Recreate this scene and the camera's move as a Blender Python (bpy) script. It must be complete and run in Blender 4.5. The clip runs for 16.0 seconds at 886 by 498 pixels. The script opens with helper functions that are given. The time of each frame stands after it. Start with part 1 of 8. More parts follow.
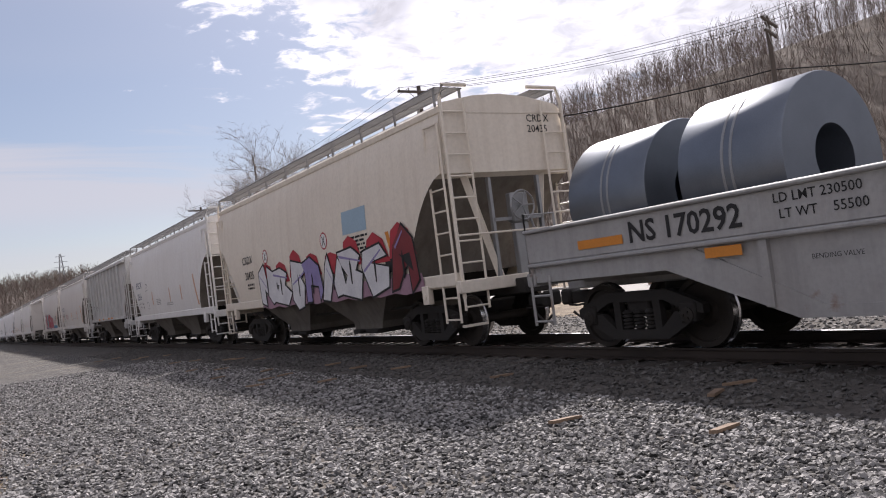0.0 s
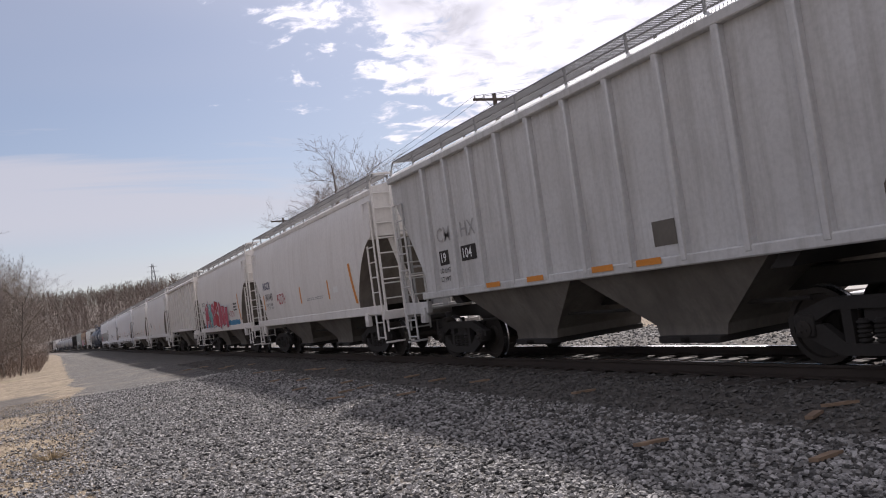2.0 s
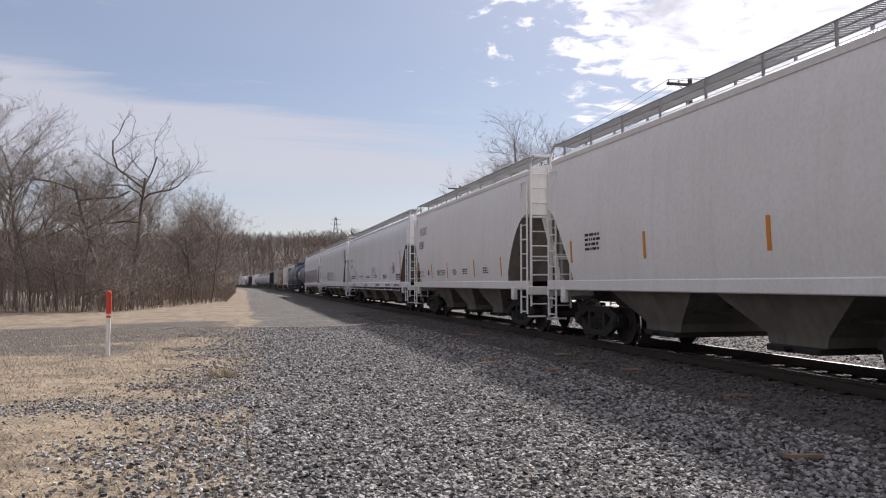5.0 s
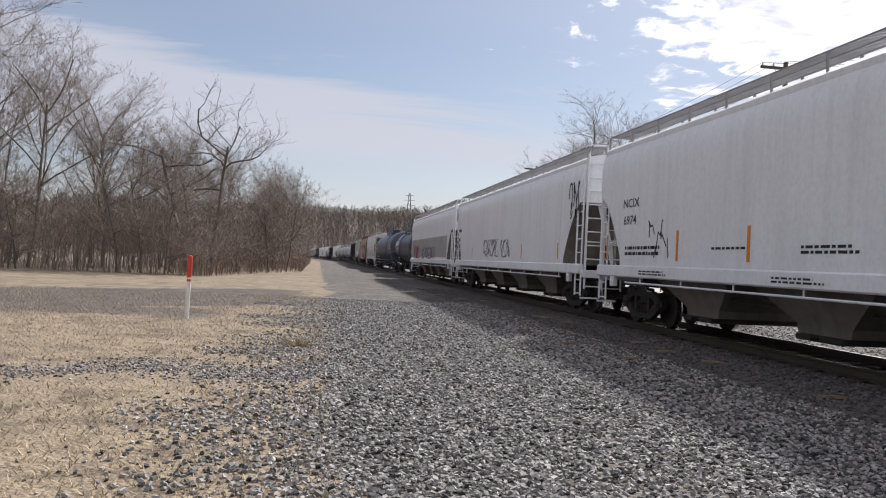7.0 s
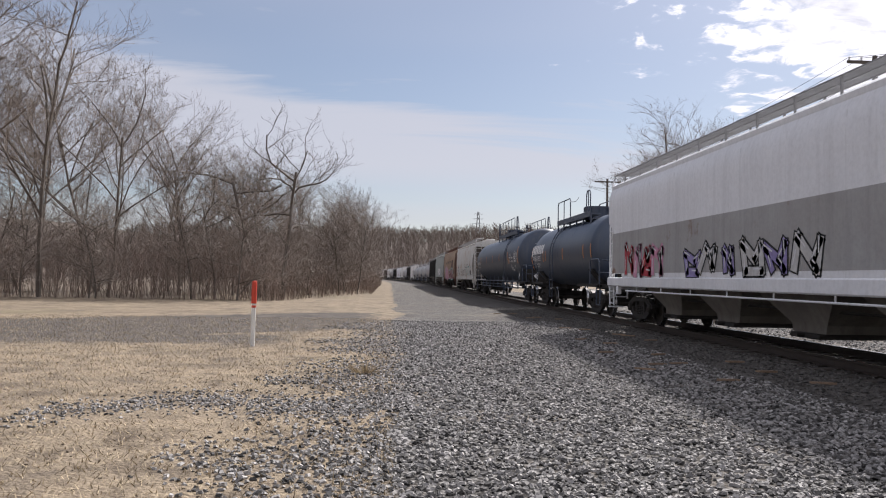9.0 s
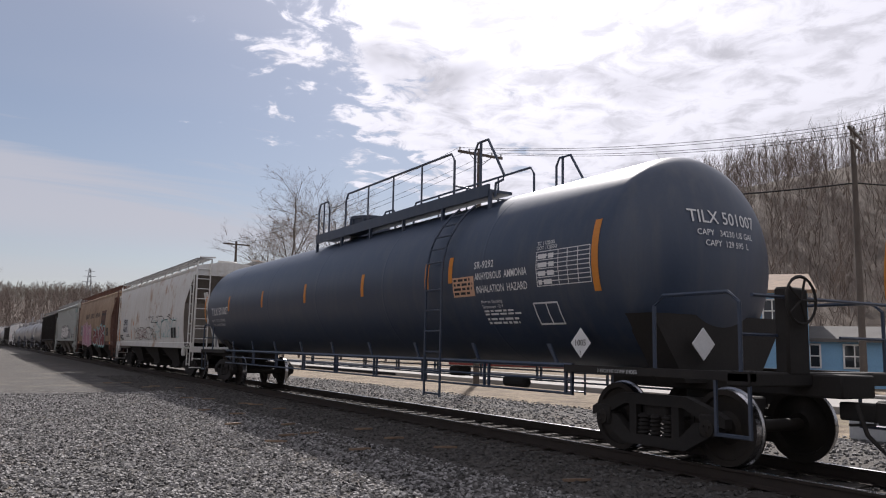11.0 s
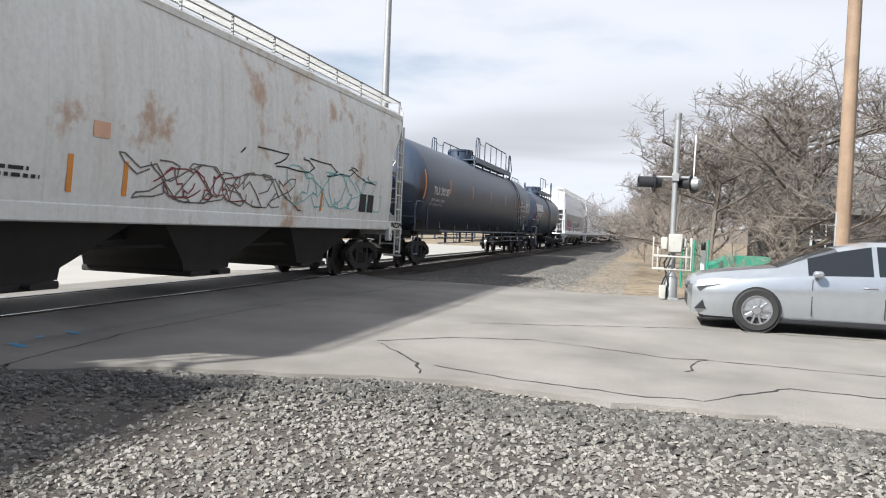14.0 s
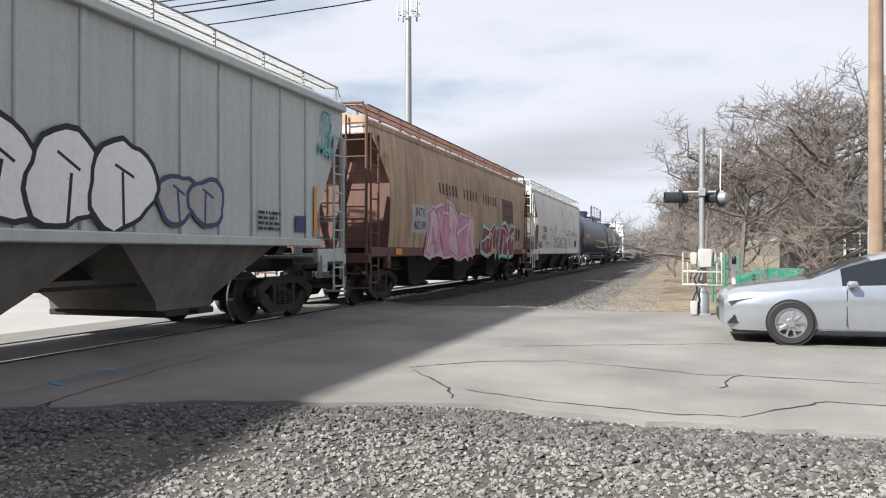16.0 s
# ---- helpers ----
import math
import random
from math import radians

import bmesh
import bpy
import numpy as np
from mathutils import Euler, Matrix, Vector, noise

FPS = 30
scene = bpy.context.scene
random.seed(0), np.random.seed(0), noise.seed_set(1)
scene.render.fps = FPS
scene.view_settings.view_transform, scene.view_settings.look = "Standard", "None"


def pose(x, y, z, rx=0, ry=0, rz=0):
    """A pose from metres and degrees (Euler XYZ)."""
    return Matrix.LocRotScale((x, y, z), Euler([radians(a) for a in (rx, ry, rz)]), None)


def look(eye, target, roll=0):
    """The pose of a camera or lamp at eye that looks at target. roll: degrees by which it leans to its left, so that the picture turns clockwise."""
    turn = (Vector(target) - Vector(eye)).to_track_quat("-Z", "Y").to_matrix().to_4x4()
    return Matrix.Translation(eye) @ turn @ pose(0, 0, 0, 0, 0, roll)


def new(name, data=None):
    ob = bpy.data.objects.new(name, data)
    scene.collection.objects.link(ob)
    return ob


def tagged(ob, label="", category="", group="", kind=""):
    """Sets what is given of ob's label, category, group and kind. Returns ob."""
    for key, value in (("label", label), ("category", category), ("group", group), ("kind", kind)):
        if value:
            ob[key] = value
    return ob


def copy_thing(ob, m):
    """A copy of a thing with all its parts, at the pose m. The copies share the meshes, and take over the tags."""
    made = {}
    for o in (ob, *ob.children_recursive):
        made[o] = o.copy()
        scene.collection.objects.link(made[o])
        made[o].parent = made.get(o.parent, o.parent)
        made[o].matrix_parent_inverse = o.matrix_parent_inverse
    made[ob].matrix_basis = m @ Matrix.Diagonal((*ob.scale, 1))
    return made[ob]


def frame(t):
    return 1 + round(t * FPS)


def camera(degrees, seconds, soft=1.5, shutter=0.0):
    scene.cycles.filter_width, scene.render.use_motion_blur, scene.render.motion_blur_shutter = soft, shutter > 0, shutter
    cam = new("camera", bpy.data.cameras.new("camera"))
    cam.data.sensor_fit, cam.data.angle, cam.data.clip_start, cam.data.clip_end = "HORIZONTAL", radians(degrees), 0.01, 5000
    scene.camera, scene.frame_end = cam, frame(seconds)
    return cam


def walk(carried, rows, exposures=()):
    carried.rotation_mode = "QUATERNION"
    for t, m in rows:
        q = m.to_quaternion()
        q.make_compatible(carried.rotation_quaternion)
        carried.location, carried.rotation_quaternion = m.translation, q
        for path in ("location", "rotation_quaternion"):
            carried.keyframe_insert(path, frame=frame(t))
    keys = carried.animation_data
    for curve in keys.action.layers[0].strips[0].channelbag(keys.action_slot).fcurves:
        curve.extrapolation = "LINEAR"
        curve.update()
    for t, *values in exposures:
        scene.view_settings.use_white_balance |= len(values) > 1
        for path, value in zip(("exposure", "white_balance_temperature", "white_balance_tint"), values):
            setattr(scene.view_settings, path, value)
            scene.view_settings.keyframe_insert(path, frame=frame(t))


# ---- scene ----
cam = camera(59.36, 16.0, 1.1)
PATH = [
    (0.0, -0.11, -0.30, 0.02, -32.3, 2.19, 7.36), (0.5, -0.12, -0.25, 0.03, -30.1, 3.3, 7.0), (1.0, -0.12, -0.25, 0.03, -25.8, 4.4, 7.2),
    (1.5, -0.08, -0.24, 0.1, -25.0, 4.6, 8.0), (2.0, -0.03, -0.2, 0.13, -26.5, 3.4, 7.8), (2.5, 0.06, -0.23, 0.12, -28.6, 3.0, 7.3),
    (3.0, 0.1, -0.24, 0.07, -30.1, 4.46, 5.0), (3.5, 0.11, -0.24, 0.08, -24.5, 1.74, 0.76), (3.7, 0.11, -0.24, 0.07, -22.8, 1.2, 0.1),
    (4.7, 0.08, -0.26, 0.03, -15.0, 2.2, 0.0), (5.8, 0.05, -0.28, 0.0, -12.6, 3.1, 0.6),
    (6.0, 0.05, -0.26, 0.0, -10.6, 3.02, 0.0), (6.5, 0.04, -0.15, 0.0, -9.67, 1.08, -1.48), (7.0, 0.02, 0.0, 0.0, -9.1, 0.89, -2.68),
    (7.5, 0.06, 0.2, -0.02, -7.97, -0.33, -2.3), (8.0, 0.09, 0.42, 0.0, -4.72, 0.92, -1.37), (8.2, 0.1, 0.5, 0.0, -3.1, 1.3, -1.2),
    (9.3, 0.14, 1.0, 0.01, -5.0, 2.4, -0.8), (10.3, 0.17, 1.4, 0.02, -10.2, 3.5, -0.35), (10.5, 0.17, 1.44, 0.02, -10.4, 3.0, -0.5),
    (10.8, 0.16, 1.48, 0.03, -15.9, 5.0, -0.9), (11.0, 0.15, 1.5, 0.04, -31.04, 7.34, -1.18), (11.3, 0.16, 1.5, 0.05, -51.95, 7.76, -1.6),
    (11.5, 0.17, 1.46, 0.07, -63.2, 8.7, 0.9), (11.6, 0.17, 1.44, 0.08, -69.2, 9.5, 0.6), (11.9, 0.22, 1.38, 0.11, -94.3, 10.1, -0.18),
    (12.0, 0.23, 1.37, 0.11, -103.5, 10.8, -0.5), (12.2, 0.23, 1.37, 0.1, -123.0, 10.8, -2.6), (12.5, 0.26, 1.41, 0.08, -144.3, 8.65, -3.54),
    (13.0, 0.38, 1.41, 0.01, -158.7, 7.09, -7.23), (13.2, 0.46, 1.4, -0.02, -159.0, 6.3, -7.6), (13.5, 0.52, 1.38, -0.02, -157.8, 3.4, -4.49),
    (14.0, 0.53, 1.4, -0.01, -164.9, -1.6, -2.4), (14.5, 0.53, 1.44, -0.01, -167.1, 1.35, -1.1), (15.0, 0.51, 1.44, -0.01, -164.55, 1.39, -0.29),
    (15.5, 0.5, 1.45, -0.01, -162.0, 0.35, -0.1), (16.0, 0.5, 1.46, 0.0, -162.85, 0.15, -0.11)]
EYE = 1.52
walk(cam, [(t, pose(x, y, EYE + z, 90 + p, r, yw)) for t, x, y, z, yw, p, r in PATH],
     exposures=[(0, 0.62, 6300, 17), (0.5, 0.47, 6300, 17), (1, 0.22, 6300, 17), (1.5, 0.42, 6300, 17), (2, 0.57, 6300, 17), (2.5, 0.67, 6300, 17), (3, 0.62, 6300, 17), (3.5, 0.62, 6300, 17), (6, 0.62, 6260, 14), (7, 0.67, 6260, 13), (8, 0.67, 6260, 13), (10.5, 0.47, 6300, 16), (11, 0.37, 6300, 15), (11.5, 0.89, 5500, 11), (12, 1.19, 5800, 12), (12.5, 1.04, 6350, 11), (13.5, 0.99, 6150, 9), (14, 1.14, 6120, 7), (15, 0.99, 6120, 7), (16, 1.08, 6120, 8)])

# ---- sky, sun ----
SUN_AZ, SUN_EL = radians(36), radians(38.5)
TO_SUN = Vector((math.sin(SUN_AZ) * math.cos(SUN_EL), math.cos(SUN_AZ) * math.cos(SUN_EL), math.sin(SUN_EL)))
sun = new("sun", bpy.data.lights.new("sun", "SUN"))
sun.data.energy, sun.data.angle, sun.data.color = 5.0, radians(1.2), (1.0, 0.95, 0.87)
sun.matrix_world = look(TO_SUN * 100, (0, 0, 0))


def sky_world():
    w = bpy.data.worlds.new("world")
    scene.world = w
    w.use_nodes = True
    nt = w.node_tree
    n, ln = nt.nodes, nt.links
    bg = n["Background"]
    bg.inputs[1].default_value = 0.085
    sky = n.new("ShaderNodeTexSky")
    sky.sky_type, sky.sun_disc, sky.sun_elevation, sky.sun_rotation = "NISHITA", False, SUN_EL, SUN_AZ
    sky.air_density, sky.dust_density, sky.ozone_density = 1.0, 0.6, 1.5
    tc = n.new("ShaderNodeTexCoord")
    sep = n.new("ShaderNodeSeparateXYZ")
    ln.new(tc.outputs["Generated"], sep.inputs[0])

    def m(op, a, b=None, clamp=False):
        k = n.new("ShaderNodeMath")
        k.operation, k.use_clamp = op, clamp
        for i, v in enumerate((a, b)):
            if v is None:
                continue
            if isinstance(v, (int, float)):
                k.inputs[i].default_value = v
            else:
                ln.new(v, k.inputs[i])
        return k.outputs[0]

    # bearing east of north and height above the horizon, in degrees
    az = m("MULTIPLY", m("ARCTAN2", sep.outputs[0], sep.outputs[1]), 57.2958)
    el = m("MULTIPLY", m("ARCSINE", sep.outputs[2]), 57.2958)

    def cloud_noise(scale, detail, rough, stretch=(1, 1, 1), turn=0.0, warp=0.0):
        """Noise on a deck seen in perspective: direction over height."""
        mp = n.new("ShaderNodeMapping")
        mp.inputs["Rotation"].default_value = (0, 0, radians(turn))
        mp.inputs["Scale"].default_value = stretch
        ln.new(comb.outputs[0], mp.inputs[0])
        k = n.new("ShaderNodeTexNoise")
        k.inputs["Scale"].default_value, k.inputs["Detail"].default_value, k.inputs["Roughness"].default_value = scale, detail, rough
        k.inputs["Distortion"].default_value = warp
        ln.new(mp.outputs[0], k.inputs[0])
        return k.outputs[0]

    def ramp(v, lo, hi):
        k = n.new("ShaderNodeMapRange")
        k.interpolation_type = "SMOOTHSTEP"
        k.inputs[1].default_value, k.inputs[2].default_value = lo, hi
        ln.new(v, k.inputs[0])
        return k.outputs[0]

    hz = m("ADD", m("MAXIMUM", sep.outputs[2], 0.0), 0.12)
    comb = n.new("ShaderNodeCombineXYZ")
    ln.new(m("DIVIDE", sep.outputs[0], hz), comb.inputs[0])
    ln.new(m("DIVIDE", sep.outputs[1], hz), comb.inputs[1])
    big = cloud_noise(0.55, 3, 0.45, (0.55, 1.25, 1), -28, 0.4)
    fine = cloud_noise(2.6, 6, 0.55)
    wisp = cloud_noise(1.1, 6, 0.6, (0.5, 2.2, 1), -24, 0.6)
    curds = cloud_noise(7.5, 5, 0.62, (1, 1, 1), 20, 0.5)

    def towards(bearing, height):
        a, h = radians(bearing), radians(height)
        k = n.new("ShaderNodeVectorMath")
        k.operation = "DOT_PRODUCT"
        k.inputs[1].default_value = (math.sin(a) * math.cos(h), math.cos(a) * math.cos(h), math.sin(h))
        ln.new(tc.outputs["Generated"], k.inputs[0])
        return k.outputs["Value"]

    near = m("POWER", m("MAXIMUM", towards(math.degrees(SUN_AZ), math.degrees(SUN_EL)), 0.0), 26)
    # curdled bright sheet round the sun
    dist = m("MULTIPLY", m("ARCCOSINE", m("MINIMUM", towards(54, 36), 1.0)), 57.2958)
    edge = m("ADD", dist, m("ADD", m("MULTIPLY", m("SUBTRACT", fine, 0.5), 26), m("MULTIPLY", m("SUBTRACT", curds, 0.5), 30)))
    sheet = ramp(edge, 35.5, 30)
    # white band low in the north, sinking towards the east
    line = m("ADD", m("ADD", el, m("MULTIPLY", az, 0.14)), m("MULTIPLY", m("SUBTRACT", wisp, 0.5), 9))
    band = m("MULTIPLY", m("MULTIPLY", ramp(line, 14.0, 11.0), ramp(el, 4.0, 8.5)), m("MULTIPLY", ramp(az, -60, -15), ramp(az, 50, 26)))
    streak = m("MULTIPLY", ramp(wisp, 0.52, 0.72), m("MULTIPLY", ramp(sep.outputs[1], 0.0, 0.4), 0.6))
    # overcast south, carried on over the unseen west as added fill
    south = ramp(m("ADD", m("MULTIPLY", sep.outputs[1], -1.0), m("MULTIPLY", sep.outputs[0], -0.5)), -0.25, 0.35)
    deck = m("MULTIPLY", south, ramp(m("ADD", big, m("MULTIPLY", m("SUBTRACT", fine, 0.5), 0.3)), 0.12, 0.46))
    # cloud above the view, unseen, added to lift the shade
    high = m("MULTIPLY", ramp(el, 28, 65), 0.5)
    veil = m("ADD", m("MULTIPLY", ramp(big, 0.35, 0.7), 0.4), 0.2)
    east = m("MULTIPLY", m("MULTIPLY", ramp(az, 55, 80), ramp(az, 178, 140)), m("ADD", m("MULTIPLY", ramp(m("ADD", big, m("MULTIPLY", fine, 0.3)), 0.45, 0.8), 0.4), 0.5))
    veil = m("MAXIMUM", veil, east)
    mask = m("MAXIMUM", m("MAXIMUM", m("MULTIPLY", sheet, 0.97), m("MULTIPLY", band, 0.8)), m("MAXIMUM", m("MAXIMUM", deck, veil), m("MAXIMUM", high, streak)))
    # brightness: forward scatter round the sun, grey bellies where a cloud is thick
    bright = m("ADD", m("MULTIPLY", near, 8.0), m("ADD", m("MULTIPLY", sheet, 2.7), 4.5))
    belly = m("MULTIPLY", m("MULTIPLY", ramp(cloud_noise(1.9, 4, 0.5, (1, 1, 1), 55, 0.3), 0.52, 0.72), sheet), 0.42)
    bright = m("MULTIPLY", bright, m("SUBTRACT", 1.0, belly))
    bright = m("MULTIPLY", bright, m("SUBTRACT", 1.12, m("MULTIPLY", m("MULTIPLY", sheet, ramp(curds, 0.42, 0.68)), 0.3)))
    bright = m("MULTIPLY", bright, m("SUBTRACT", 1.0, m("MULTIPLY", m("MULTIPLY", deck, ramp(big, 0.42, 0.75)), 0.32)))
    # extra brightness high in the south and west, added to lift the shade
    bright = m("MULTIPLY", bright, m("ADD", 1.0, m("MULTIPLY", m("MULTIPLY", south, ramp(el, 18, 45)), 0.25)))
    cc = n.new("ShaderNodeCombineColor")
    ln.new(m("MULTIPLY", bright, 0.99), cc.inputs[0])
    ln.new(m("MULTIPLY", bright, 0.98), cc.inputs[1])
    ln.new(m("MULTIPLY", bright, 1.03), cc.inputs[2])
    mix = n.new("ShaderNodeMix")
    mix.data_type = "RGBA"
    ln.new(mask, mix.inputs[0])
    dim = n.new("ShaderNodeVectorMath")
    dim.operation = "SCALE"
    dim.inputs[3].default_value = 0.62
    ln.new(sky.outputs[0], dim.inputs[0])
    ln.new(dim.outputs[0], mix.inputs[6])
    ln.new(cc.outputs[0], mix.inputs[7])
    ln.new(mix.outputs[2], bg.inputs[0])


sky_world()


# ---- materials ----
def material(name, base, alt=None, scale=3.0, fine=40.0, mix=0.5, rough=0.7, metal=0.0, bump=0.2, streak=0.0, streak_col=None,
             rust=0.0, rust_col=(0.16, 0.075, 0.035), island=0.0, spec=0.4, coat=0.0, dist=0.01, objrand=0.0):
    """Painted, earthen or metal surface: colour at two scales, vertical streaks, rust patches, fine relief."""
    ma = bpy.data.materials.new(name)
    ma.use_nodes = True
    n, ln = ma.node_tree.nodes, ma.node_tree.links
    b = n["Principled BSDF"]
    b.inputs["Roughness"].default_value, b.inputs["Metallic"].default_value = rough, metal
    b.inputs["Specular IOR Level"].default_value, b.inputs["Coat Weight"].default_value = spec, coat
    tc = n.new("ShaderNodeTexCoord")
    alt = alt or tuple(v * 0.7 for v in base)

    def noise_node(s, detail=4, src=None, r=0.6):
        k = n.new("ShaderNodeTexNoise")
        k.inputs["Scale"].default_value, k.inputs["Detail"].default_value, k.inputs["Roughness"].default_value = s, detail, r
        ln.new(src or tc.outputs["Object"], k.inputs[0])
        return k.outputs[0]

    def ramp(v, lo, hi):
        k = n.new("ShaderNodeMapRange")
        k.inputs[1].default_value, k.inputs[2].default_value = lo, hi
        ln.new(v, k.inputs[0])
        return k.outputs[0]

    def blend(f, a, c):
        k = n.new("ShaderNodeMix")
        k.data_type = "RGBA"
        if isinstance(f, float):
            k.inputs[0].default_value = f
        else:
            ln.new(f, k.inputs[0])
        for s, v in ((6, a), (7, c)):
            if isinstance(v, tuple):
                k.inputs[s].default_value = (*v[:3], 1)
            else:
                ln.new(v, k.inputs[s])
        return k.outputs[2]

    def scaled(v, f):
        k = n.new("ShaderNodeMath")
        k.operation, k.use_clamp = "MULTIPLY", True
        ln.new(v, k.inputs[0])
        k.inputs[1].default_value = f
        return k.outputs[0]

    col = blend(scaled(ramp(noise_node(scale), 0.35, 0.7), mix), base, alt)
    fn = noise_node(fine, 3)
    col = blend(scaled(ramp(fn, 0.4, 0.75), mix * 0.6), col, tuple(v * 0.62 for v in base))
    if streak:
        mp = n.new("ShaderNodeMapping")
        mp.inputs["Scale"].default_value = (2.6, 2.6, 0.16)
        ln.new(tc.outputs["Object"], mp.inputs[0])
        col = blend(scaled(ramp(noise_node(1.6, 6, mp.outputs[0], 0.65), 0.46, 0.74), streak), col, streak_col or tuple(v * 0.45 for v in base))
    if rust:
        r1 = ramp(noise_node(0.9, 8, None, 0.66), 0.64 - rust * 0.5, 0.73 - rust * 0.5)
        col = blend(scaled(r1, 0.85), col, rust_col)
    if island or objrand:
        g = n.new("ShaderNodeNewGeometry")
        oi = n.new("ShaderNodeObjectInfo")
        hs = n.new("ShaderNodeHueSaturation")
        ln.new(col, hs.inputs["Color"])
        amount = island or objrand
        k = n.new("ShaderNodeMapRange")
        k.inputs[3].default_value, k.inputs[4].default_value = 1 - amount, 1 + amount
        ln.new(g.outputs["Random Per Island"] if island else oi.outputs["Random"], k.inputs[0])
        ln.new(k.outputs[0], hs.inputs["Value"])
        col = hs.outputs[0]
    ln.new(col, b.inputs["Base Color"])
    if bump:
        bp = n.new("ShaderNodeBump")
        bp.inputs["Strength"].default_value, bp.inputs["Distance"].default_value = bump, dist
        ln.new(fn, bp.inputs["Height"])
        ln.new(bp.outputs[0], b.inputs["Normal"])
    return ma


def glass_material(name, tint):
    ma = bpy.data.materials.new(name)
    ma.use_nodes = True
    b = ma.node_tree.nodes["Principled BSDF"]
    b.inputs["Base Color"].default_value = (*tint, 1)
    b.inputs["Roughness"].default_value, b.inputs["Specular IOR Level"].default_value = 0.04, 0.6
    return ma


M = {}
M["cream"] = material("cream_paint", (0.72, 0.66, 0.57), (0.62, 0.55, 0.47), 0.5, 14, 0.5, 0.55, bump=0.04, streak=0.25, streak_col=(0.42, 0.34, 0.26))
M["grey_white"] = material("weathered_white_paint", (0.73, 0.72, 0.71), (0.63, 0.61, 0.59), 0.5, 14, 0.5, 0.55, bump=0.04, streak=0.22, streak_col=(0.45, 0.41, 0.37))
M["warm_grey"] = material("warm_grey_paint", (0.68, 0.655, 0.63), (0.57, 0.54, 0.51), 0.5, 14, 0.5, 0.55, bump=0.04, streak=0.28, streak_col=(0.36, 0.31, 0.27))
M["ribbed_grey"] = material("ribbed_grey_paint", (0.55, 0.55, 0.55), (0.41, 0.4, 0.385), 0.6, 14, 0.7, 0.65, bump=0.06, streak=0.5, streak_col=(0.22, 0.2, 0.18))
M["cool_white"] = material("clean_white_paint", (0.74, 0.75, 0.78), (0.64, 0.65, 0.68), 0.4, 12, 0.5, 0.45, bump=0.04, streak=0.25)
M["rust_white"] = material("rust_stained_white_paint", (0.66, 0.66, 0.64), (0.56, 0.55, 0.51), 0.5, 12, 0.6, 0.6, bump=0.06, streak=0.4, streak_col=(0.42, 0.35, 0.28), rust=0.15, rust_col=(0.38, 0.25, 0.165))
M["brown_tan"] = material("faded_tan_paint", (0.43, 0.315, 0.215), (0.27, 0.18, 0.12), 0.55, 12, 0.95, 0.7, bump=0.06, streak=0.95, streak_col=(0.15, 0.09, 0.055), rust=0.06, rust_col=(0.19, 0.11, 0.07))
M["pale_green"] = material("pale_grey_green_paint", (0.43, 0.455, 0.44), (0.34, 0.36, 0.345), 0.5, 12, 0.6, 0.6, bump=0.05, streak=0.35)
M["rust_brown"] = material("oxide_brown_paint", (0.13, 0.065, 0.05), (0.09, 0.05, 0.04), 0.8, 16, 0.7, 0.75, bump=0.1, streak=0.4)
M["tank_black"] = material("black_tank_paint", (0.026, 0.042, 0.076), (0.036, 0.052, 0.086), 0.5, 20, 0.5, 0.45, bump=0.02, streak=0.4, streak_col=(0.09, 0.092, 0.096), spec=0.65)
M["tank_grey"] = material("grey_tank_paint", (0.36, 0.36, 0.37), (0.25, 0.24, 0.24), 0.5, 16, 0.6, 0.4, bump=0.03, streak=0.5)
M["coil_grey"] = material("grey_wagon_paint", (0.36, 0.36, 0.36), (0.27, 0.25, 0.24), 0.8, 16, 0.6, 0.6, bump=0.08, streak=0.4, rust=0.05)
M["steel"] = material("rolled_steel", (0.17, 0.19, 0.22), (0.12, 0.135, 0.16), 2.0, 60, 0.5, 0.38, 0.75, 0.03)
M["grime"] = material("black_road_grime", (0.022, 0.020, 0.019), (0.036, 0.031, 0.027), 2.5, 30, 0.6, 0.85, bump=0.25)
# end recesses: dusty steel, with their shade darkened into the colour
M["end_sheet"] = material("dust_and_shade_end_sheet", (0.2, 0.18, 0.155), (0.12, 0.1, 0.085), 0.8, 18, 0.8, 0.8, bump=0.1, streak=0.6, streak_col=(0.07, 0.055, 0.045))
M["bay"] = material("dusty_hopper_steel", (0.17, 0.155, 0.135), (0.08, 0.07, 0.06), 0.9, 18, 0.8, 0.8, bump=0.12, streak=0.5, streak_col=(0.05, 0.045, 0.04))
M["wheel"] = material("worn_wheel_steel", (0.03, 0.026, 0.023), (0.05, 0.04, 0.032), 3, 40, 0.6, 0.7, 0.3, 0.15)
M["tread"] = material("polished_tread_steel", (0.45, 0.45, 0.46), (0.34, 0.34, 0.35), 4, 40, 0.4, 0.25, 1.0, 0.02)
M["orange"] = material("orange_reflective_tape", (0.62, 0.23, 0.03), (0.5, 0.19, 0.03), 5, 40, 0.5, 0.5, bump=0.02)
M["black"] = material("black_lettering", (0.02, 0.02, 0.022), None, 5, 40, 0.4, 0.7, bump=0.02)
M["white"] = material("white_lettering", (0.72, 0.72, 0.72), (0.6, 0.6, 0.6), 5, 40, 0.4, 0.7, bump=0.02)
M["blueish"] = material("navy_lettering", (0.05, 0.06, 0.13), None, 5, 40, 0.4, 0.7, bump=0.02)
M["paleblue"] = material("pale_blue_panel", (0.30, 0.42, 0.52), (0.27, 0.37, 0.46), 3, 30, 0.5, 0.65, bump=0.02)
M["g_white"] = material("white_spray_paint", (0.66, 0.66, 0.68), (0.5, 0.5, 0.54), 2.5, 30, 0.7, 0.6, bump=0.03)
